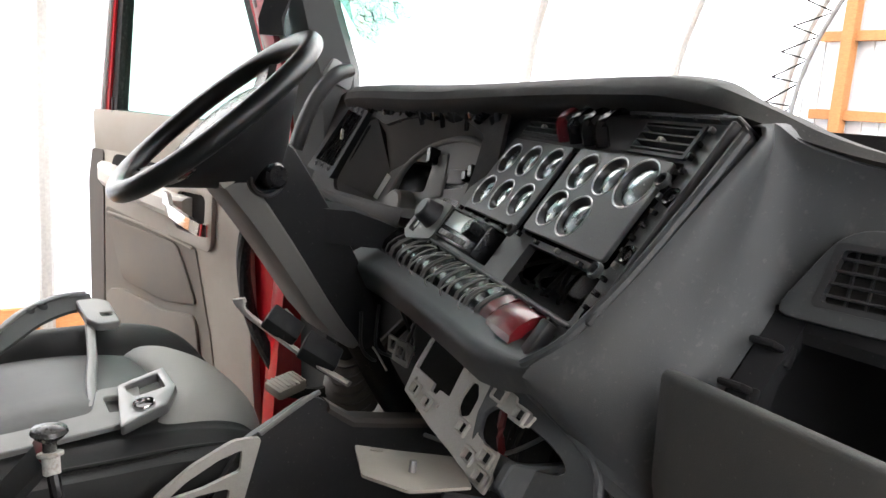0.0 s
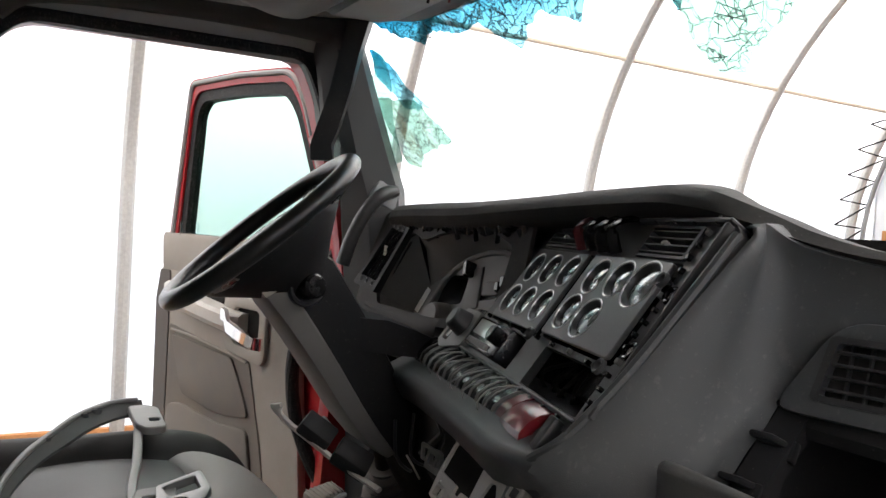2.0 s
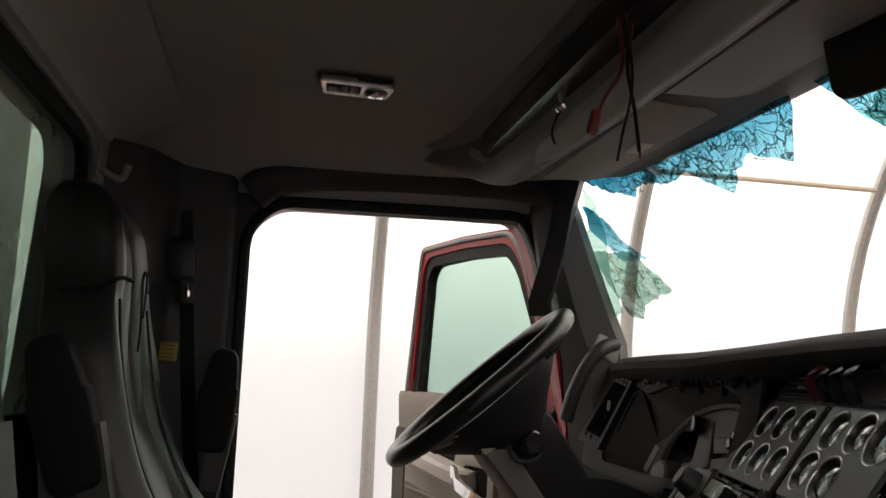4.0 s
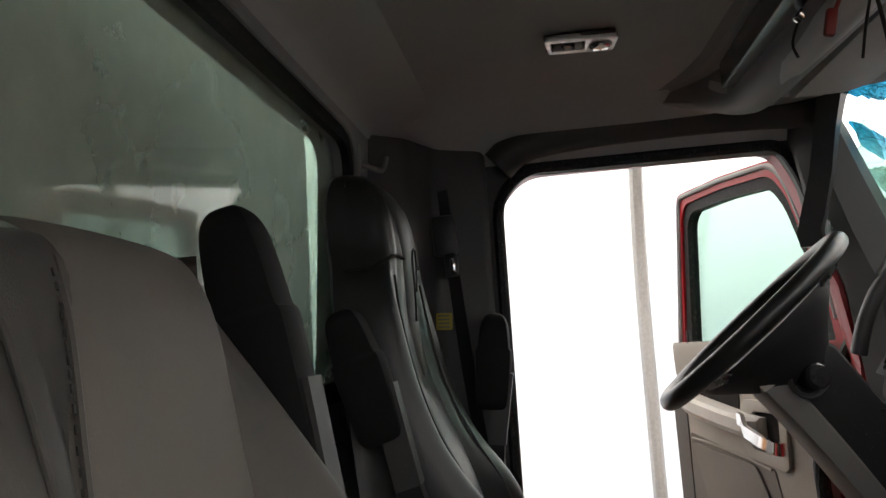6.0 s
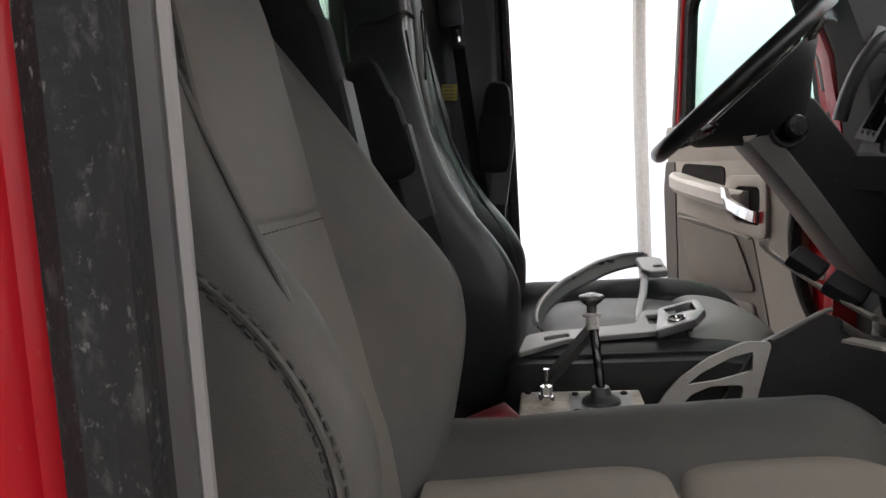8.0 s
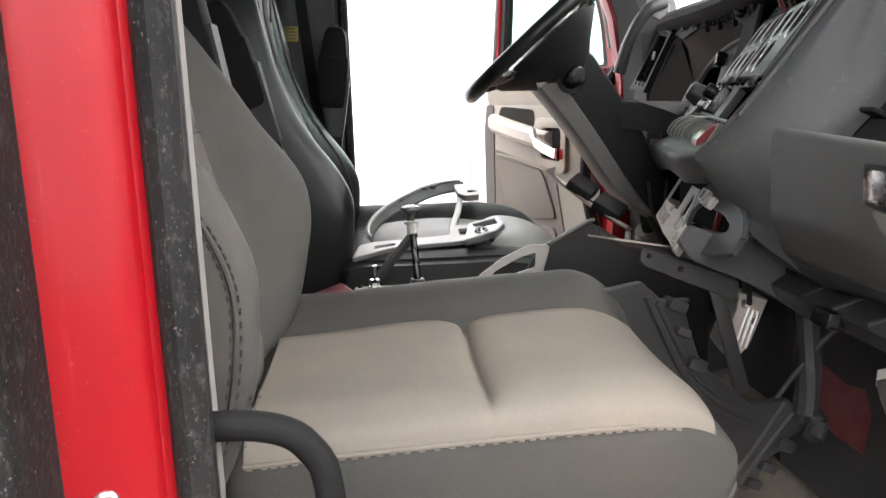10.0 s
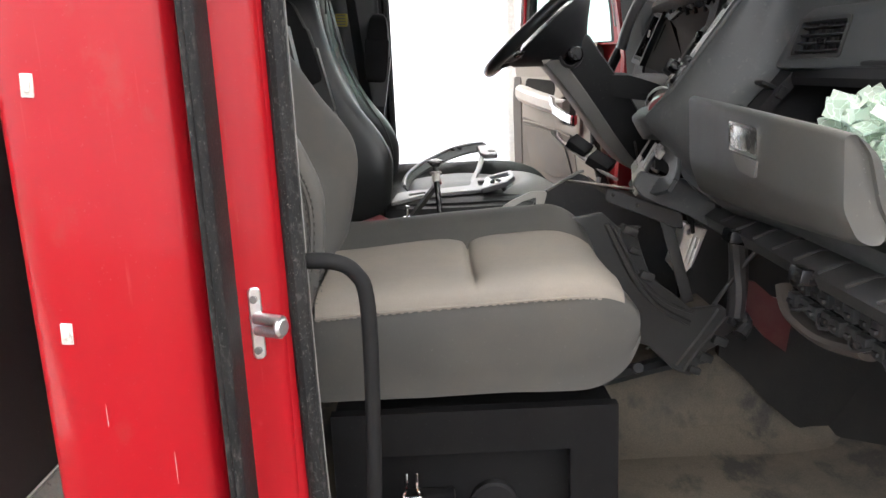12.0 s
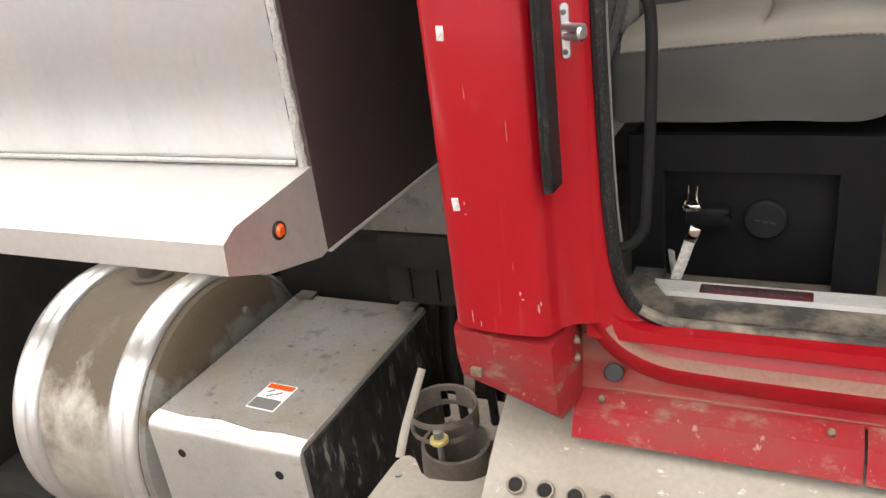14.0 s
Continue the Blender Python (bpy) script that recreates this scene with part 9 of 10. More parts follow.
BZM = frame_of(bzp(0, 0), (1, 0, 0), (0, 1, 0.166))
band = [(0.388, 1.205), (0.386, 1.25), (0.398, 1.32), (0.428, 1.40), (0.47, 1.47), (0.51, 1.53), (0.565, 1.572), (0.615, 1.578)]
wide = [0.010, 0.011, 0.014, 0.02, 0.026, 0.032, 0.034, 0.034]
path = rounded([V((*p, w_)) for p, w_ in zip(band, wide)], 5, False)
bm = B()
rows = []
for i, p in enumerate(path):
    d = path[min(i + 1, len(path) - 1)] - path[max(i - 1, 0)]
    n = V((d.y, -d.x, 0)).normalized()
    w_ = p.z
    rows.append([bzp(p.x, p.y, 0.014), bzp(p.x + n.x * w_, p.y + n.y * w_, 0.002), bzp(p.x + n.x * w_, p.y + n.y * w_, -0.003), bzp(p.x, p.y, 0.009)])
loft(bm, rows)
part("hoop", bm, M_PILLAR, bez)
bm = B()
tube(bm, [bzp(p.x, p.y, 0.0135) for p in path[::2]], 0.0052, 8, 3)
part("hoop_rim", bm, M_HOOPPL, bez, "pale grey rim of the hoop")
bm = B()
tube(bm, [bzp(0.604, 1.55, 0.008), bzp(0.597, 1.48, 0.002), bzp(0.582, 1.38), bzp(0.565, 1.30), bzp(0.556, 1.235)], 0.0075, 8, 6, flat=0.5)
part("crossbar", bm, M_HOOPPL, bez)
bm = B()
plate(bm, round_poly([(0.358, 1.118, 0), (0.435, 1.168, 0), (0.545, 1.184, 0), (0.605, 1.196, 0), (0.622, 1.288, 0), (0.565, 1.285, 0), (0.548, 1.228, 0), (0.462, 1.212, 0), (0.40, 1.205, 0), (0.37, 1.19, 0)], 0.01), [rect(0.57, 1.222, 0.602, 1.262, 0.004), round_poly([(0.4, 1.165, 0), (0.44, 1.18, 0), (0.438, 1.192, 0), (0.4, 1.18, 0)], 0.003)], 0.009, BZM)
bevel_all(bm, 0.0015, 1, 50)
part("lower_frame", bm, M_HOOPPL, bez, "pale grey lower frame")
bm = B()
plate(bm, round_poly([(0.588, 1.578, 0), (0.592, 1.5, 0), (0.606, 1.478, 0), (0.64, 1.482, 0), (0.638, 1.566, 0), (0.62, 1.58, 0)], 0.008), [rect(0.616, 1.507, 0.633, 1.52, 0.003)], 0.014, BZM)
bevel_all(bm, 0.002, 1, 50)
part("clip_end", bm, M_HOOPPL, bez)
for x, y in ((0.455, 1.448), (0.516, 1.532), (0.537, 1.546)):
    bm = B()
    ring_between(bm, bzp(x, y, 0.006), (0, 0, 1), 0.009, 0.005, 0.009, 12)
    part("clip_loop", bm, M_PILLAR, bez)
swp = thing("chrome_switch_plate", (0.645, 1.27, 1.9), "chrome switch plate resting on the loose bezel", "switch plate")
SP = BZM @ pose(0.619, 1.232, 0.006, -4, -8, 0)
bm = B()
plate(bm, round_poly([(-0.045, -0.066, 0), (0.02, -0.04, 0), (0.044, 0.005, 0), (0.042, 0.072, 0), (-0.026, 0.05, 0)], 0.006), [round_poly([(-0.012, 0.006, 0), (0.03, 0.012, 0), (0.03, 0.055, 0), (-0.018, 0.04, 0)], 0.004), [(-0.006 + 0.013 * c, -0.022 + 0.013 * s) for c, s in circle_pts(1, 16)]], 0.014, SP)
bevel_all(bm, 0.003, 2)
part("plate", bm, M_SATINLT, swp)
bm = B()
ring_between(bm, SP @ V((-0.006, -0.022, 0.012)), (SP.to_3x3() @ V((0, 0, 1))), 0.0145, 0.0115, 0.005, 18)
part("key_ring", bm, M_CHROME, swp)
bm = B()
cyl(bm, SP @ V((-0.006, -0.022, 0.004)), SP @ V((-0.006, -0.022, 0.012)), 0.0118, 18)
part("key_barrel", bm, M_BLACKG, swp, "black lock barrel")
for dx in (-0.03, 0.012):
    bm = B()
    cyl(bm, SP @ V((dx, -0.01, 0.0)), SP @ V((dx, -0.01, -0.02)), 0.006, 8)
    part("mounting_leg", bm, M_BLACK, swp)
# control box between the seats
cbx = thing("control_box", (0.45, 0.92, 1.7), "steel control box with a toggle and a lever", "control box")
bm = B()
box(bm, (0.366, 0.83, 1.60), (0.528, 0.99, 1.86), 0.004)
part("box", bm, M_CREAM, cbx, "scuffed cream painted box")
bm = B()
plate(bm, rect(0.432, 0.88, 0.512, 0.968, 0.004), (), 0.003, pose(0, 0, 1.86))
lvp = part("lever_plate", bm, M_STEEL, cbx)
for x, y in ((0.44, 0.888), (0.504, 0.888), (0.44, 0.96), (0.504, 0.96), (0.376, 0.98), (0.52, 0.84), (0.376, 0.842)):
    bm = B()
    cyl(bm, (x, y, 1.858), (x, y, 1.866), 0.0045, 8)
    part("screw", bm, M_CHASSIS, lvp)
bm = B()
loft(bm, [[(0.472 + r * c, 0.925 + r * s, z) for c, s in circle_pts(1, 18)] for z, r in ((1.862, 0.026), (1.868, 0.024), (1.874, 0.014), (1.884, 0.011))])
part("boot", bm, M_BLACK, lvp)
bm = B()
tube(bm, [(0.472, 0.925, 1.88), (0.47, 0.935, 1.92), (0.467, 0.955, 1.96)], 0.0062, 10, 3)
lev = part("lever", bm, M_BLACKG, cbx)
bm = B()
cyl(bm, (0.467, 0.953, 1.952), (0.4665, 0.958, 1.974), 0.0085, 14, bevel=0.002)
cyl(bm, (0.4665, 0.957, 1.970), (0.4664, 0.958, 1.974), 0.0125, 14, bevel=0.001)
part("collar", bm, M_WHITE, lev, "white plastic collar")
bm = B()
loft(bm, [[(0.4662 + r * c, 0.96 + r * s, z) for c, s in circle_pts(1, 18)] for z, r in ((1.974, 0.0065), (1.984, 0.0065), (1.990, 0.014), (1.994, 0.0175), (1.998, 0.016), (2.001, 0.006))])
part("knob", bm, M_HUB, lev, "dark mushroom knob")
bm = B()
cyl(bm, (0.402, 0.93, 1.86), (0.402, 0.93, 1.874), 0.011, 14, bevel=0.002)
cyl(bm, (0.402, 0.93, 1.874), (0.402, 0.93, 1.885), 0.008, 6)
cyl(bm, (0.402, 0.93, 1.885), (0.403, 0.93, 1.908), 0.0025, 8, r2=0.004)
part("toggle", bm, M_CHROME, cbx, "chrome toggle switch")
bm = B()
box(bm, (0.3, 0.8, ZF), (0.6, 1.02, 1.6), 0.02)
solo("tunnel_riser", bm, M_CARPET, "black felt covered riser under the control box", "riser", kind="structure")
# belts
bm = B()
loft(bm, [[V((0.40, 1.05, 1.86)) + d * t + V((0, w, 0)) + n for w, n in ((-0.03, V((0, 0, 0))), (0.03, V((0, 0, 0))), (0.03, V((0.006, 0, -0.006))), (-0.03, V((0.006, 0, -0.006))))] for d, t in ((V((0.07, -0.02, 0.085)), 0.0), (V((0.07, -0.02, 0.085)), 1.0))])
bel = solo("buckle_sleeve", bm, M_BLACK, "black seat belt buckle sleeve with a red button", "belt buckle")
bm = B()
obox(bm, (0.47, 1.03, 1.943), (0.012, 0.05, 0.016), (0, -40, 0), 0.003)
part("button", bm, M_REDPL, bel, "red release button")
bm = B()
obox(bm, (0.345, 0.70, 1.905), (0.05, 0.06, 0.03), (0, -15, 20), 0.006)
bk2 = solo("belt_buckle", bm, M_BLACK, "black belt buckle with a red edge beside the cushion", "belt buckle")
bm = B()
obox(bm, (0.35, 0.695, 1.921), (0.045, 0.055, 0.006), (0, -15, 20), 0.002)
part("button", bm, M_REDPL, bk2)
blt = thing("driver_belt", (0.25, 1.69, 2.4), "black seat belt hanging on the door pillar", "seat belt")
bm = B()
tube(bm, [(0.215, 1.699, 2.62), (0.23, 1.699, 2.45), (0.255, 1.699, 2.2), (0.285, 1.697, 2.0), (0.33, 1.68, 1.85)], 0.022, 6, 5, flat=0.12)
part("webbing", bm, M_WEB, blt)
bm = B()
obox(bm, (0.222, 1.685, 2.52), (0.055, 0.025, 0.09), (0, -4, 0), 0.012)
obox(bm, (0.235, 1.675, 2.455), (0.03, 0.02, 0.05), (0, -4, 0), 0.006)
part("guide", bm, M_BLACK, blt)
bm = B()
obox(bm, (0.238, 1.668, 2.455), (0.012, 0.01, 0.03), (0, -4, 0), 0.003)
part("tongue", bm, M_CHROME, blt)
bm = B()
obox(bm, (0.21, 1.687, 2.337), (0.034, 0.012, 0.036), (0, 3, 0), 0.002)
tg = solo("yellow_tag", bm, M_YELLOW, "small yellow tag on the black belt", "tag")
bm = B()
for k in range(4):
    obox(bm, (0.21, 1.6805, 2.349 - k * 0.008), (0.024, 0.0015, 0.003), (0, 3, 0))
part("print", bm, M_INK, tg)
hk = thing("coat_hook", (0.12, 1.47, 2.68), "grey plastic coat hook on the rear wall", "coat hook")
bm = B()
obox(bm, (0.105, 1.42, 2.64), (0.012, 0.03, 0.05), (0, 3, 0), 0.004)
part("base", bm, M_TRIM, hk)
bm = B()
tube(bm, [(0.11, 1.42, 2.63), (0.145, 1.42, 2.615), (0.155, 1.42, 2.64)], 0.006, 8, 4)
part("prong", bm, M_TRIM, hk)
# belt strap left on the floor by the seat box
stp = thing("belt_anchor", (0.41, 0.29, ZF), "white strap clip on a black floor anchor", "belt anchor")
bm = B()
obox(bm, (0.43, 0.27, ZF + 0.014), (0.12, 0.035, 0.02), (0, 0, 0), 0.004)
part("floor_plate", bm, M_BLACK, stp)
bm = B()
tube(bm, [(0.405, 0.27, ZF + 0.02), (0.425, 0.265, ZF + 0.08), (0.44, 0.262, ZF + 0.13)], 0.01, 6, 4, flat=0.25)
tube(bm, [(0.41, 0.285, ZF + 0.02), (0.405, 0.285, ZF + 0.06), (0.402, 0.285, ZF + 0.09)], 0.008, 6, 4, flat=0.25)
part("strap", bm, M_WHITE, stp)
bm = B()
obox(bm, (0.443, 0.258, ZF + 0.135), (0.02, 0.008, 0.03), (0, 20, 0), 0.002)
part("tongue", bm, M_CHROME, stp)

stp.location.x -= 0.02
# ---- driver's door, swung open ----
DH, DD = V((1.06, 1.80, 0)), V((-0.316, 0.949, 0)).normalized()
DM = frame_of(DH, DD, V((0, 0, 1)))      # x along the door from its hinge, y up; z is its outward or inward normal
IN = 1.0 if (DM.to_3x3() @ V((0, 0, 1))).dot(V((-0.95, -0.32, 0))) > 0 else -1.0
door_1 = thing("door_1", (1.06, 1.82, 1.4), "red driver door swung open with a dusty beige lining", "door", kind="structure")


def dplate(outer, holes, h0, h1):
    bm = B()
    lo, hi = sorted((IN * h0, IN * h1))
    plate(bm, outer, holes, hi - lo, DM @ pose(0, 0, lo))
    return bm


W_OUT = round_poly([(0.0, 2.24, 0), (0.03, 2.36, 0), (0.14, 2.62, 0), (0.2, 2.69, 0), (0.45, 2.70, 0), (0.70, 2.695, 0), (0.775, 2.24, 0)], [0.01, 0.1, 0.08, 0.08, 0, 0.03, 0.01], 5)
W_IN = round_poly([(0.08, 2.25, 0), (0.095, 2.36, 0), (0.19, 2.57, 0), (0.24, 2.625, 0), (0.45, 2.635, 0), (0.63, 2.632, 0), (0.66, 2.6, 0), (0.70, 2.25, 0)], [0.01, 0.1, 0.08, 0.06, 0, 0.02, 0.03, 0.01], 5)
W_MID = round_poly([(0.05, 2.245, 0), (0.07, 2.36, 0), (0.17, 2.595, 0), (0.225, 2.655, 0), (0.45, 2.665, 0), (0.65, 2.66, 0), (0.68, 2.62, 0), (0.73, 2.245, 0)], [0.01, 0.1, 0.08, 0.06, 0, 0.02, 0.03, 0.01], 5)
LOW = round_poly([(0.0, 1.38, 0), (0.0, 2.24, 0), (0.775, 2.24, 0), (0.81, 2.05, 0), (0.80, 1.6, 0), (0.76, 1.38, 0)], 0.02)
part("outer_skin", dplate(LOW, [], -0.07, -0.03), M_RED, door_1, "red painted door skin")
LINE = round_poly([(0.06, 1.38, 0), (0.1, 1.7, 0), (0.13, 2.0, 0), (0.15, 2.24, 0), (0.785, 2.24, 0), (0.82, 2.05, 0), (0.815, 1.6, 0), (0.77, 1.38, 0)], [0.02, 0.05, 0.1, 0.03, 0.02, 0.05, 0.05, 0.02])
part("window_frame", dplate(W_OUT, [W_MID], -0.055, -0.005), M_RED, door_1, "red painted window frame")
part("window_seal", dplate(W_MID, [W_IN], -0.045, -0.012), M_RUBBER, door_1, "black rubber window seal")
bm = B()
tube(bm, [tuple(DM @ V((p[0] + (0.385 - p[0]) * 0.05, p[1] - 0.012, IN * -0.004))) for p in W_OUT[6:-1]], 0.008, 8, 0)
part("frame_seal", bm, M_BEZEL, door_1)
gl = part("pane", dplate(W_IN, [], -0.032, -0.028), M_GLASS, door_1, "green tinted window glass")
gl.visible_shadow = False
bm = dplate(LINE, [], -0.028, 0.0)
bevel_all(bm, 0.008, 2)
lining = part("lining", bm, M_DOORTRIM, door_1, "beige moulded door lining")
bm = B()
rows = [[tuple(DM @ V((x, z, IN * h))) for z, h in ((2.14, 0.0), (2.16, 0.004), (2.235, 0.007), (2.25, 0.002), (2.25, -0.03))] for x in (0.14, 0.3, 0.6, 0.78, 0.79)]
loft(bm, rows, caps=False, closed=False)
part("upper_ledge", bm, M_DOORTRIM, lining)
bm = B()
cyl(bm, DM @ V((0.70, 2.24, 0)), DM @ V((0.70, 2.285, 0)), 0.004, 8)
part("lock_pin", bm, M_BLACK, door_1)
bm = dplate(round_poly([(0.735, 1.984, 0), (0.43, 1.945, 0), (0.321, 1.934, 0), (0.291, 1.834, 0), (0.255, 1.717, 0), (0.2, 1.46, 0), (0.742, 1.44, 0), (0.742, 1.7, 0)], [0.01, 0.02, 0.012, 0.03, 0.03, 0.03, 0.02, 0.02]), [], 0.0, 0.004)
bevel_all(bm, 0.002, 1)
insert_ = part("door_insert", bm, M_DOORDARK, lining, "dusty dark grey door insert")
PANEL = [(0.711, 1.958), (0.395, 1.934), (0.355, 1.875), (0.304, 1.787), (0.453, 1.769), (0.645, 1.79), (0.677, 1.869)]
bm = dplate(round_poly([(*p, 0) for p in PANEL], [0.012, 0.02, 0.03, 0.02, 0.03, 0.03, 0.03]), [], 0.004, 0.012)
bevel_all(bm, 0.005, 2)
part("raised_panel", bm, M_DOORDARK, insert_)
bm = B()
tube(bm, [tuple(DM @ V((x, z, IN * 0.005))) for x, z in ((0.72, 1.968), (0.6, 1.962), (0.43, 1.944), (0.33, 1.93))], 0.004, 6, 5)
part("bead", bm, M_DOORTRIM, insert_)
bm = dplate(round_poly([(0.31, 1.76, 0), (0.45, 1.745, 0), (0.645, 1.765, 0), (0.72, 1.75, 0), (0.72, 1.46, 0), (0.25, 1.48, 0)], 0.03), [], 0.0, 0.014)
bevel_all(bm, 0.006, 2)
part("map_pocket", bm, M_DOORDARK, lining, "dusty grey map pocket")
bm = dplate(round_poly([(0.245, 1.93, 0), (0.24, 2.10, 0), (0.43, 2.10, 0), (0.45, 2.02, 0), (0.42, 1.95, 0)], 0.03), [round_poly([(0.275, 1.965, 0), (0.27, 2.07, 0), (0.385, 2.07, 0), (0.395, 1.975, 0)], 0.02)], 0.0, 0.014)
bevel_all(bm, 0.004, 2)
part("handle_cup", bm, M_DOORTRIM, lining)
# The door's edge lies in shade; this strip puts that into dark colour.
part("edge_strip", dplate(round_poly([(0.745, 1.42, 0), (0.745, 2.14, 0), (0.802, 2.14, 0), (0.822, 2.05, 0), (0.812, 1.45, 0)], 0.01), [], 0.0005, 0.004), M_DOORSHADE, lining, "edge strip darkened for the shaded side of the door")
# Flat black plates: the shade of the two hand recesses, put into colour.
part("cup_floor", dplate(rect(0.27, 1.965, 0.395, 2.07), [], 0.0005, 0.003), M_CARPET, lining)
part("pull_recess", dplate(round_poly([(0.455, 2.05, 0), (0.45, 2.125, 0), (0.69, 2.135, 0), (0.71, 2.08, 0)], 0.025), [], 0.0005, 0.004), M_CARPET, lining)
bm = B()
loft(bm, [[tuple(DM @ V((x, z + a, IN * (h + b_)))) for a, b_ in ((-0.024, -0.05), (-0.028, 0.0), (-0.012, 0.012), (0.016, 0.012), (0.024, 0.0), (0.022, -0.05))] for x, z, h in ((0.74, 2.085, 0.012), (0.68, 2.08, 0.045), (0.6, 2.068, 0.055), (0.45, 2.048, 0.055), (0.36, 2.036, 0.05), (0.335, 2.034, 0.02))])
bevel_all(bm, 0.004, 2, 50)
part("pull_bar", bm, M_LIGHT, lining, "pale grab bar")
bm = B()
loft(bm, [[tuple(DM @ V((x, z + a, IN * (h + b_)))) for a, b_ in ((-0.016, -0.006), (-0.016, 0.006), (0.014, 0.006), (0.014, -0.006))] for x, z, h in ((0.36, 2.06, 0.064), (0.34, 2.056, 0.066), (0.33, 2.03, 0.066), (0.27, 2.012, 0.065), (0.22, 2.0, 0.06), (0.205, 1.998, 0.05))])
bevel_all(bm, 0.003, 2, 50)
part("inside_handle", bm, M_CHROME, lining, "chrome inside door handle")
bm = B()
tube(bm, [(1.10, 1.80, 2.3), (1.03, 1.83, 2.16), (0.99, 1.85, 2.0), (0.995, 1.84, 1.86), (1.03, 1.80, 1.74), (1.08, 1.78, 1.66)], 0.016, 10, 6)
solo("door_wiring_boot", bm, M_RUBBER, "black rubber boot along the door hinge side", "wiring boot")
bm = B()
tube(bm, [(1.135, 1.66, 2.385), (1.10, 1.645, 2.375), (1.07, 1.655, 2.34), (1.045, 1.67, 2.28), (1.03, 1.68, 2.22)], 0.0155, 12, 6)
gh = solo("pillar_handle", bm, M_BLACK, "black grab handle on the windscreen pillar", "grab handle")
bm = B()
obox(bm, (1.115, 1.665, 2.375), (0.07, 0.03, 0.05), (0, 25, 0), 0.012)
part("mount", bm, M_TRIM, gh)

# ---- overhead ----
hdr = thing("overhead_console", (0.9, 0.9, 2.75), "grey overhead console with an open shelf above the windscreen", "overhead console")
prof = [(0.722, 2.774), (0.73, 2.756), (0.765, 2.752), (0.768, 2.69), (0.785, 2.66), (0.815, 2.656), (0.838, 2.672), (0.852, 2.695), (0.862, 2.688), (0.93, 2.685), (1.045, 2.695), (1.075, 2.72), (1.07, 2.77)]
bm = B()
rings = [[V((x + dx, y, z + dz * (2.77 - z) / 0.1)) for x, z in prof] for y, dx, dz in ((0.05, 0.0, 0), (0.4, 0.02, 0), (0.9, 0.03, 0), (1.3, 0.015, 0), (1.42, 0.01, 0.004), (1.49, -0.005, 0.018), (1.55, -0.03, 0.04), (1.6, -0.06, 0.062), (1.64, -0.08, 0.08))]
cols = [rounded([r[k] for r in rings], 4, False) for k in range(len(prof))]
loft(bm, [rounded([c[i] for c in cols], 2, False) for i in range(len(cols[0]))], closed=False)
part("shell", bm, M_TRIM, hdr)
# A solid black box stands for the shaded inside of the shelf slot.
bm = B()
box(bm, (0.76, 0.25, 2.703), (0.82, 1.41, 2.75), 0.004)
part("shelf_opening", bm, M_BLACKG, hdr, "black strip for the shade inside the shelf slot")
bm = B()
tube(bm, [(0.80, 0.1, 2.68), (0.82, 0.6, 2.677), (0.825, 1.0, 2.676), (0.815, 1.3, 2.682), (0.80, 1.42, 2.70), (0.775, 1.5, 2.74)], 0.032, 12, 5, radii=[0.033, 0.018])
part("shelf_lip", bm, M_COVE, hdr)
for y0, y1 in ((0.52, 0.95), (1.0, 1.42)):
    bm = B()
    loft(bm, [[(x, y, z) for x, y, z in ((0.875, y0 + a, 2.688 - h), (0.97, y0 + a * 1.4, 2.69 - h), (1.0, y0 + 0.02, 2.70 - h), (1.0, y1 - 0.02, 2.70 - h), (0.96, y1 - a, 2.69 - h), (0.875, y1 - a, 2.688 - h))] for a, h in ((0.0, 0.0), (0.003, 0.01), (0.02, 0.016))])
    bevel_all(bm, 0.004, 2)
    part("console_door", bm, M_COVE, hdr)
bm = B()
obox(bm, (0.955, 1.17, 2.675), (0.03, 0.05, 0.008), (0, -8, 0), 0.003)
part("console_label", bm, M_PAPER, hdr, "small printed label")
bm = B()
cyl(bm, (0.79, 1.08, 2.70), (0.80, 1.08, 2.69), 0.012, 14, bevel=0.003)
part("lock_barrel", bm, M_CHROME, hdr)
vis = thing("sun_visor", (1.05, 0.6, 2.65), "dark fabric sun visor hanging over the windscreen", "sun visor")
bm = B()
plate(bm, rect(-0.2, -0.045, 0.2, 0.075, 0.02), (), 0.014, frame_of((1.025, 0.56, 2.655), (0.25, -1, 0.0), (-0.2, 0, 1)))
bevel_all(bm, 0.005, 2)
part("flap", bm, M_PAD, vis)
bm = B()
tube(bm, [(1.02, 0.75, 2.72), (1.03, 0.56, 2.725), (1.08, 0.38, 2.72)], 0.006, 8, 3)
part("rod", bm, M_BLACK, vis)
dome = thing("dome_light", (0.514, 1.274, 2.76), "rectangular chrome dome light with a round map lamp", "dome light")
bm = B()
plate(bm, round_poly([(0.455, 1.24, 0), (0.575, 1.25, 0), (0.57, 1.308, 0), (0.464, 1.302, 0)], 0.006), [round_poly([(0.466, 1.252, 0), (0.522, 1.255, 0), (0.522, 1.292, 0), (0.47, 1.29, 0)], 0.004), [(0.547 + 0.019 * c, 1.278 + 0.023 * s) for c, s in circle_pts(1, 20)]], 0.012, pose(0, 0, 2.757))
bevel_all(bm, 0.002, 2, 40)
part("bezel", bm, M_RING, dome)
bm = B()
box(bm, (0.46, 1.245, 2.764), (0.57, 1.304, 2.77))
part("housing", bm, M_KICK, dome)
for k in range(3):
    bm = B()
    box(bm, (0.471 + k * 0.017, 1.262, 2.755), (0.484 + k * 0.017, 1.284, 2.765), 0.002)
    part("switch", bm, M_BEZEL, dome)
bm = B()
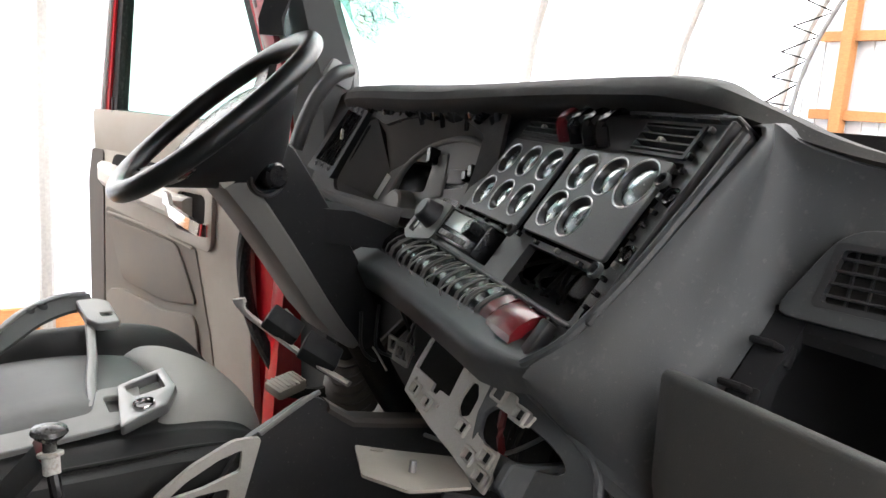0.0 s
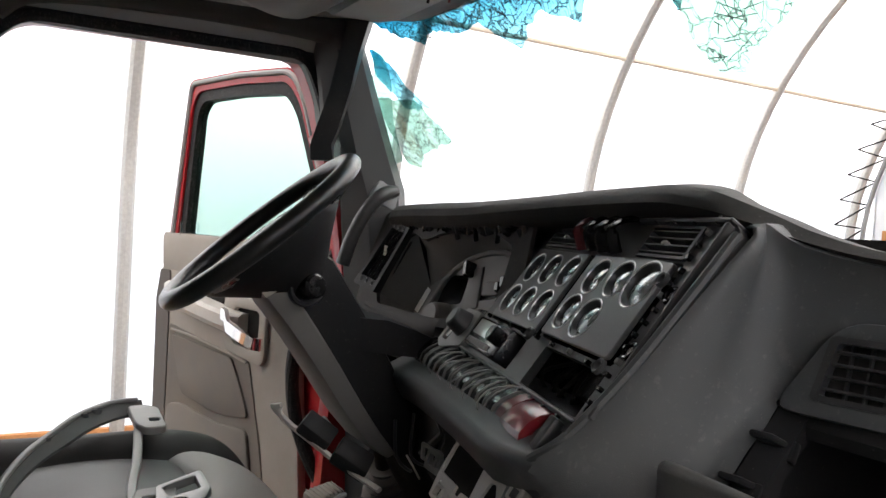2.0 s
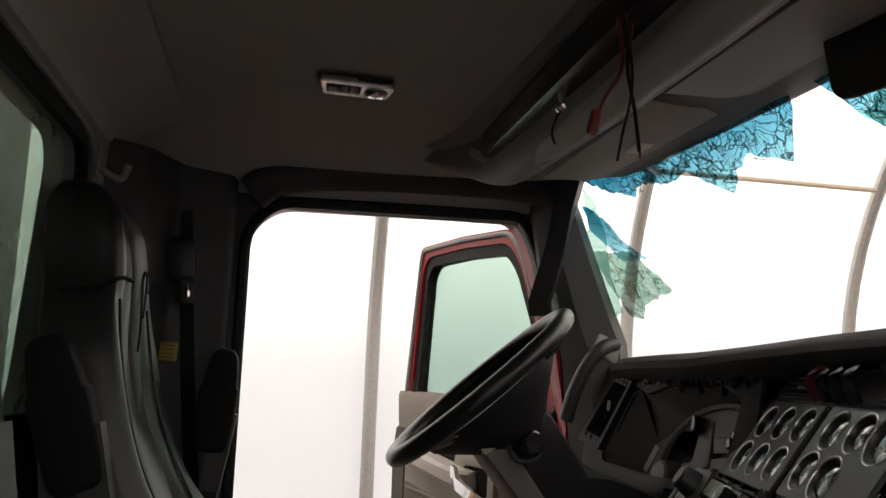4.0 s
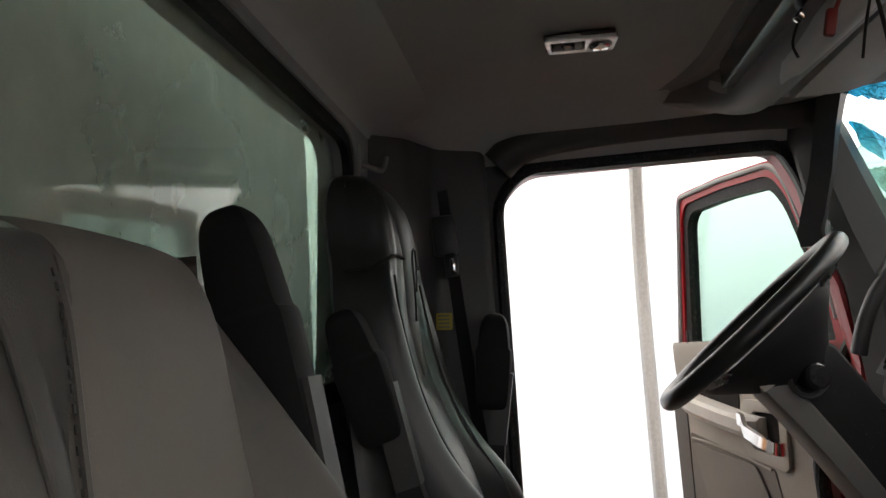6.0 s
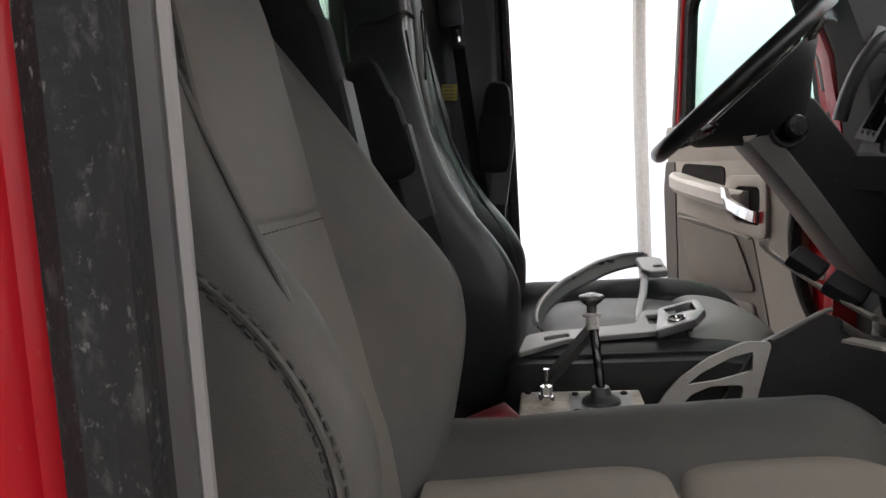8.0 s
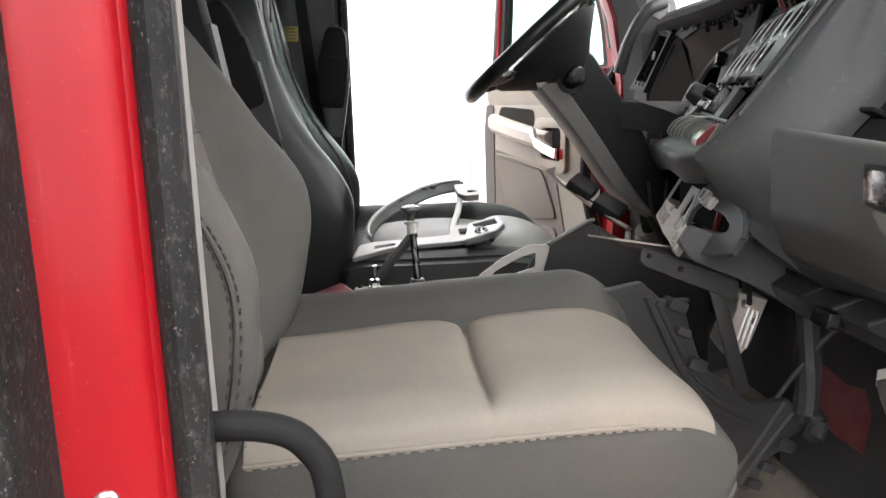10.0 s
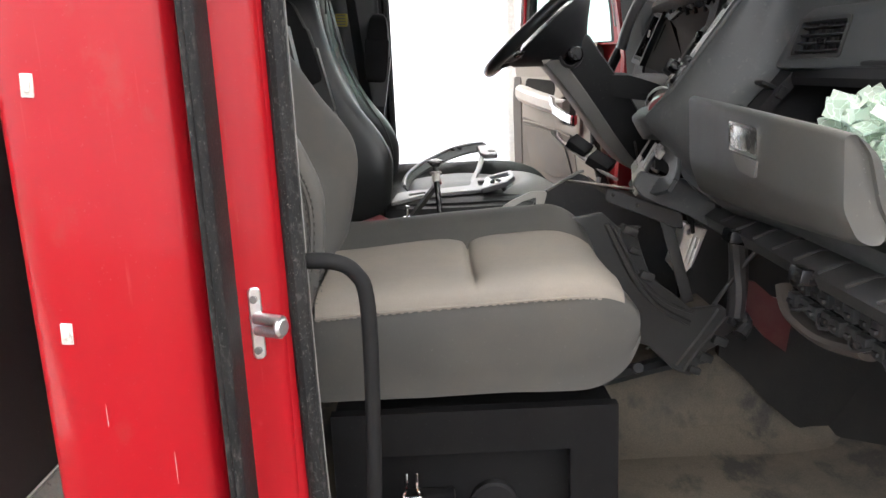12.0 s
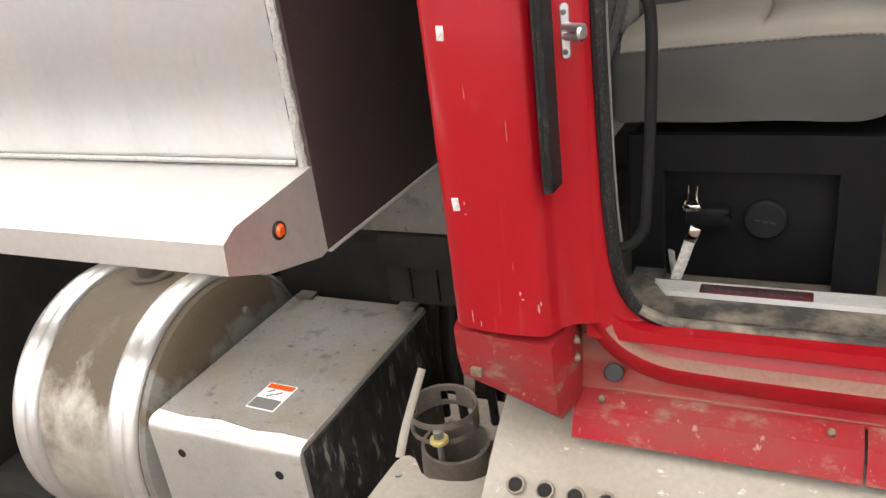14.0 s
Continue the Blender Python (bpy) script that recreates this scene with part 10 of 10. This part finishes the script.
loft(bm, [[(0.547 + r * c, 1.278 + 1.2 * r * s, z) for c, s in circle_pts(1, 20)] for r, z in ((0.018, 2.764), (0.017, 2.754), (0.012, 2.75), (0.001, 2.749))], caps=False)
part("lens", bm, M_CHROME, dome, "round chrome map lamp")
# hanging wires
wires = thing("hanging_wires", (0.93, 1.0, 2.7), "loose red and black wires hanging from the overhead console", "wires")
for pts, r, m_ in (([(0.751, 0.8, 2.698), (0.756, 0.8, 2.645), (0.738, 0.8, 2.608), (0.724, 0.8, 2.578)], 0.0022, M_WIRERED), ([(0.762, 0.79, 2.696), (0.757, 0.79, 2.64), (0.765, 0.79, 2.592), (0.77, 0.79, 2.548)], 0.002, M_CHASSIS), ([(0.751, 0.78, 2.691), (0.758, 0.78, 2.618), (0.746, 0.78, 2.559), (0.741, 0.78, 2.533)], 0.0016, M_CHASSIS), ([(x + 0.006, y + 0.01, z - 0.004) for x, y, z in [(0.762, 0.79, 2.696), (0.757, 0.79, 2.64), (0.765, 0.79, 2.592), (0.77, 0.79, 2.548)]], 0.0014, M_WIRERED)):
    bm = B()
    tube(bm, pts, r, 6, 6)
    part("wire", bm, m_, wires, "red wire" if m_ is M_WIRERED else "")
bm = B()
obox(bm, (0.724, 0.8, 2.578), (0.011, 0.01, 0.028), (0, 12, 0), 0.003)
part("connector", bm, M_WIRERED, wires, "dark red plug")
bm = B()
tube(bm, [(0.79, 1.08, 2.69), (0.785, 1.1, 2.665), (0.80, 1.13, 2.655)], 0.002, 5, 4)
part("wire", bm, M_CHASSIS, wires)


# ---- broken windscreen ----
def wpt(y, z, h=0.0):
    return V((1.04 + (2.72 - z) * 0.78 - h, y, z))


WSM = frame_of(wpt(0, 2.72), (0, 1, 0), V((0.78, 0, -1)))


def shard(pts, material, parent, label, seed):
    """A ragged sheet of laminated glass, its outline broken into small teeth."""
    rnd = random.Random(seed)
    ring = []
    for i in range(len(pts)):
        a, b_ = pts[i], pts[(i + 1) % len(pts)]
        n = max(2, int(math.hypot(b_[0] - a[0], b_[1] - a[1]) / 0.012))
        for k in range(n):
            t = k / n
            j = 0.0045 if k else 0.0
            ring.append((a[0] + (b_[0] - a[0]) * t + rnd.uniform(-j, j), (2.72 - a[1] - (b_[1] - a[1]) * t) * 1.268 + rnd.uniform(-j, j)))
    bm = B()
    plate(bm, ring, [], 0.004, WSM)
    bmesh.ops.triangulate(bm, faces=bm.faces[:])
    wobble(bm, 0.008, 14, seed)
    ob = part("glass_shard", bm, material, parent, label)
    bm = B()
    ys, zs = [p[0] for p in pts], [p[1] for p in pts]
    for i in range(int(10 + 700 * (max(ys) - min(ys)) * (max(zs) - min(zs)))):
        k = rnd.randrange(len(pts))
        w = rnd.uniform(0.1, 0.9)
        c = (sum(ys) / len(ys), sum(zs) / len(zs))
        p = (pts[k][0] * w + c[0] * (1 - w), pts[k][1] * w + c[1] * (1 - w))
        a = rnd.uniform(0, math.pi)
        l = rnd.uniform(0.012, 0.045)
        q = wpt(p[0], p[1], 0.003)
        r_ = wpt(p[0] + l * math.cos(a), p[1] + l * math.sin(a) * 0.8, 0.003)
        cyl(bm, q, r_, 0.0007, 4)
    tagged(part("cracks", bm, M_CRACK, ob), kind="stuff")


wsc = thing("broken_windscreen", (1.1, 1.1, 2.6), "smashed windscreen glass hanging from its frame", "windscreen")
shard([(1.60, 2.735), (1.55, 2.70), (1.45, 2.665), (1.43, 2.68), (1.36, 2.672), (1.3, 2.66), (1.24, 2.668), (1.19, 2.63), (1.17, 2.615), (1.14, 2.64), (1.09, 2.655), (1.01, 2.628), (0.98, 2.65), (0.94, 2.69), (0.94, 2.735)], M_SHARDBLUE, wsc, "blue tinted crazed glass strip", 1)
shard([(0.90, 2.73), (0.862, 2.65), (0.83, 2.606), (0.82, 2.63), (0.70, 2.66), (0.66, 2.735)], M_SHARDBLUE, wsc, "blue tinted crazed glass", 2)
shard([(0.85, 2.645), (0.83, 2.606), (0.815, 2.557), (0.805, 2.528), (0.775, 2.53), (0.752, 2.547), (0.71, 2.57), (0.68, 2.587), (0.64, 2.61), (0.615, 2.63), (0.60, 2.68), (0.72, 2.68), (0.81, 2.66)], M_SHARD, wsc, "pale green crazed glass flap", 3)
shard([(1.67, 2.69), (1.62, 2.645), (1.60, 2.60), (1.57, 2.56), (1.66, 2.575), (1.70, 2.64)], M_TEALGLASS, wsc, "blue tinted crazed glass", 4)
shard([(1.72, 2.60), (1.60, 2.575), (1.575, 2.535), (1.548, 2.495), (1.66, 2.487), (1.72, 2.47), (1.76, 2.45), (1.80, 2.47), (1.80, 2.60)], M_SHARD, wsc, "pale green crazed glass flap", 5)
bm = B()
plate(bm, [(1.074, 2.734), (1.089, 2.642), (1.045, 2.608), (0.979, 2.461), (1.002, 2.439), (1.076, 2.406), (1.17, 2.458), (1.14, 2.544), (1.129, 2.632), (1.099, 2.708)], (), 0.004, frame_of((0, 1.70, 0), (1, 0, 0), (0, 0, 1)))
bmesh.ops.triangulate(bm, faces=bm.faces[:])
part("glass_shard", bm, M_FLAP, wsc, "pale green glass flap by the pillar")
bm = B()
tube(bm, [wpt(1.66, 2.74), wpt(1.2, 2.745), wpt(0.8, 2.745), wpt(0.1, 2.74)], 0.014, 8, 4)
part("frame_rubber", bm, M_BLACK, wsc, "black rubber windscreen frame")
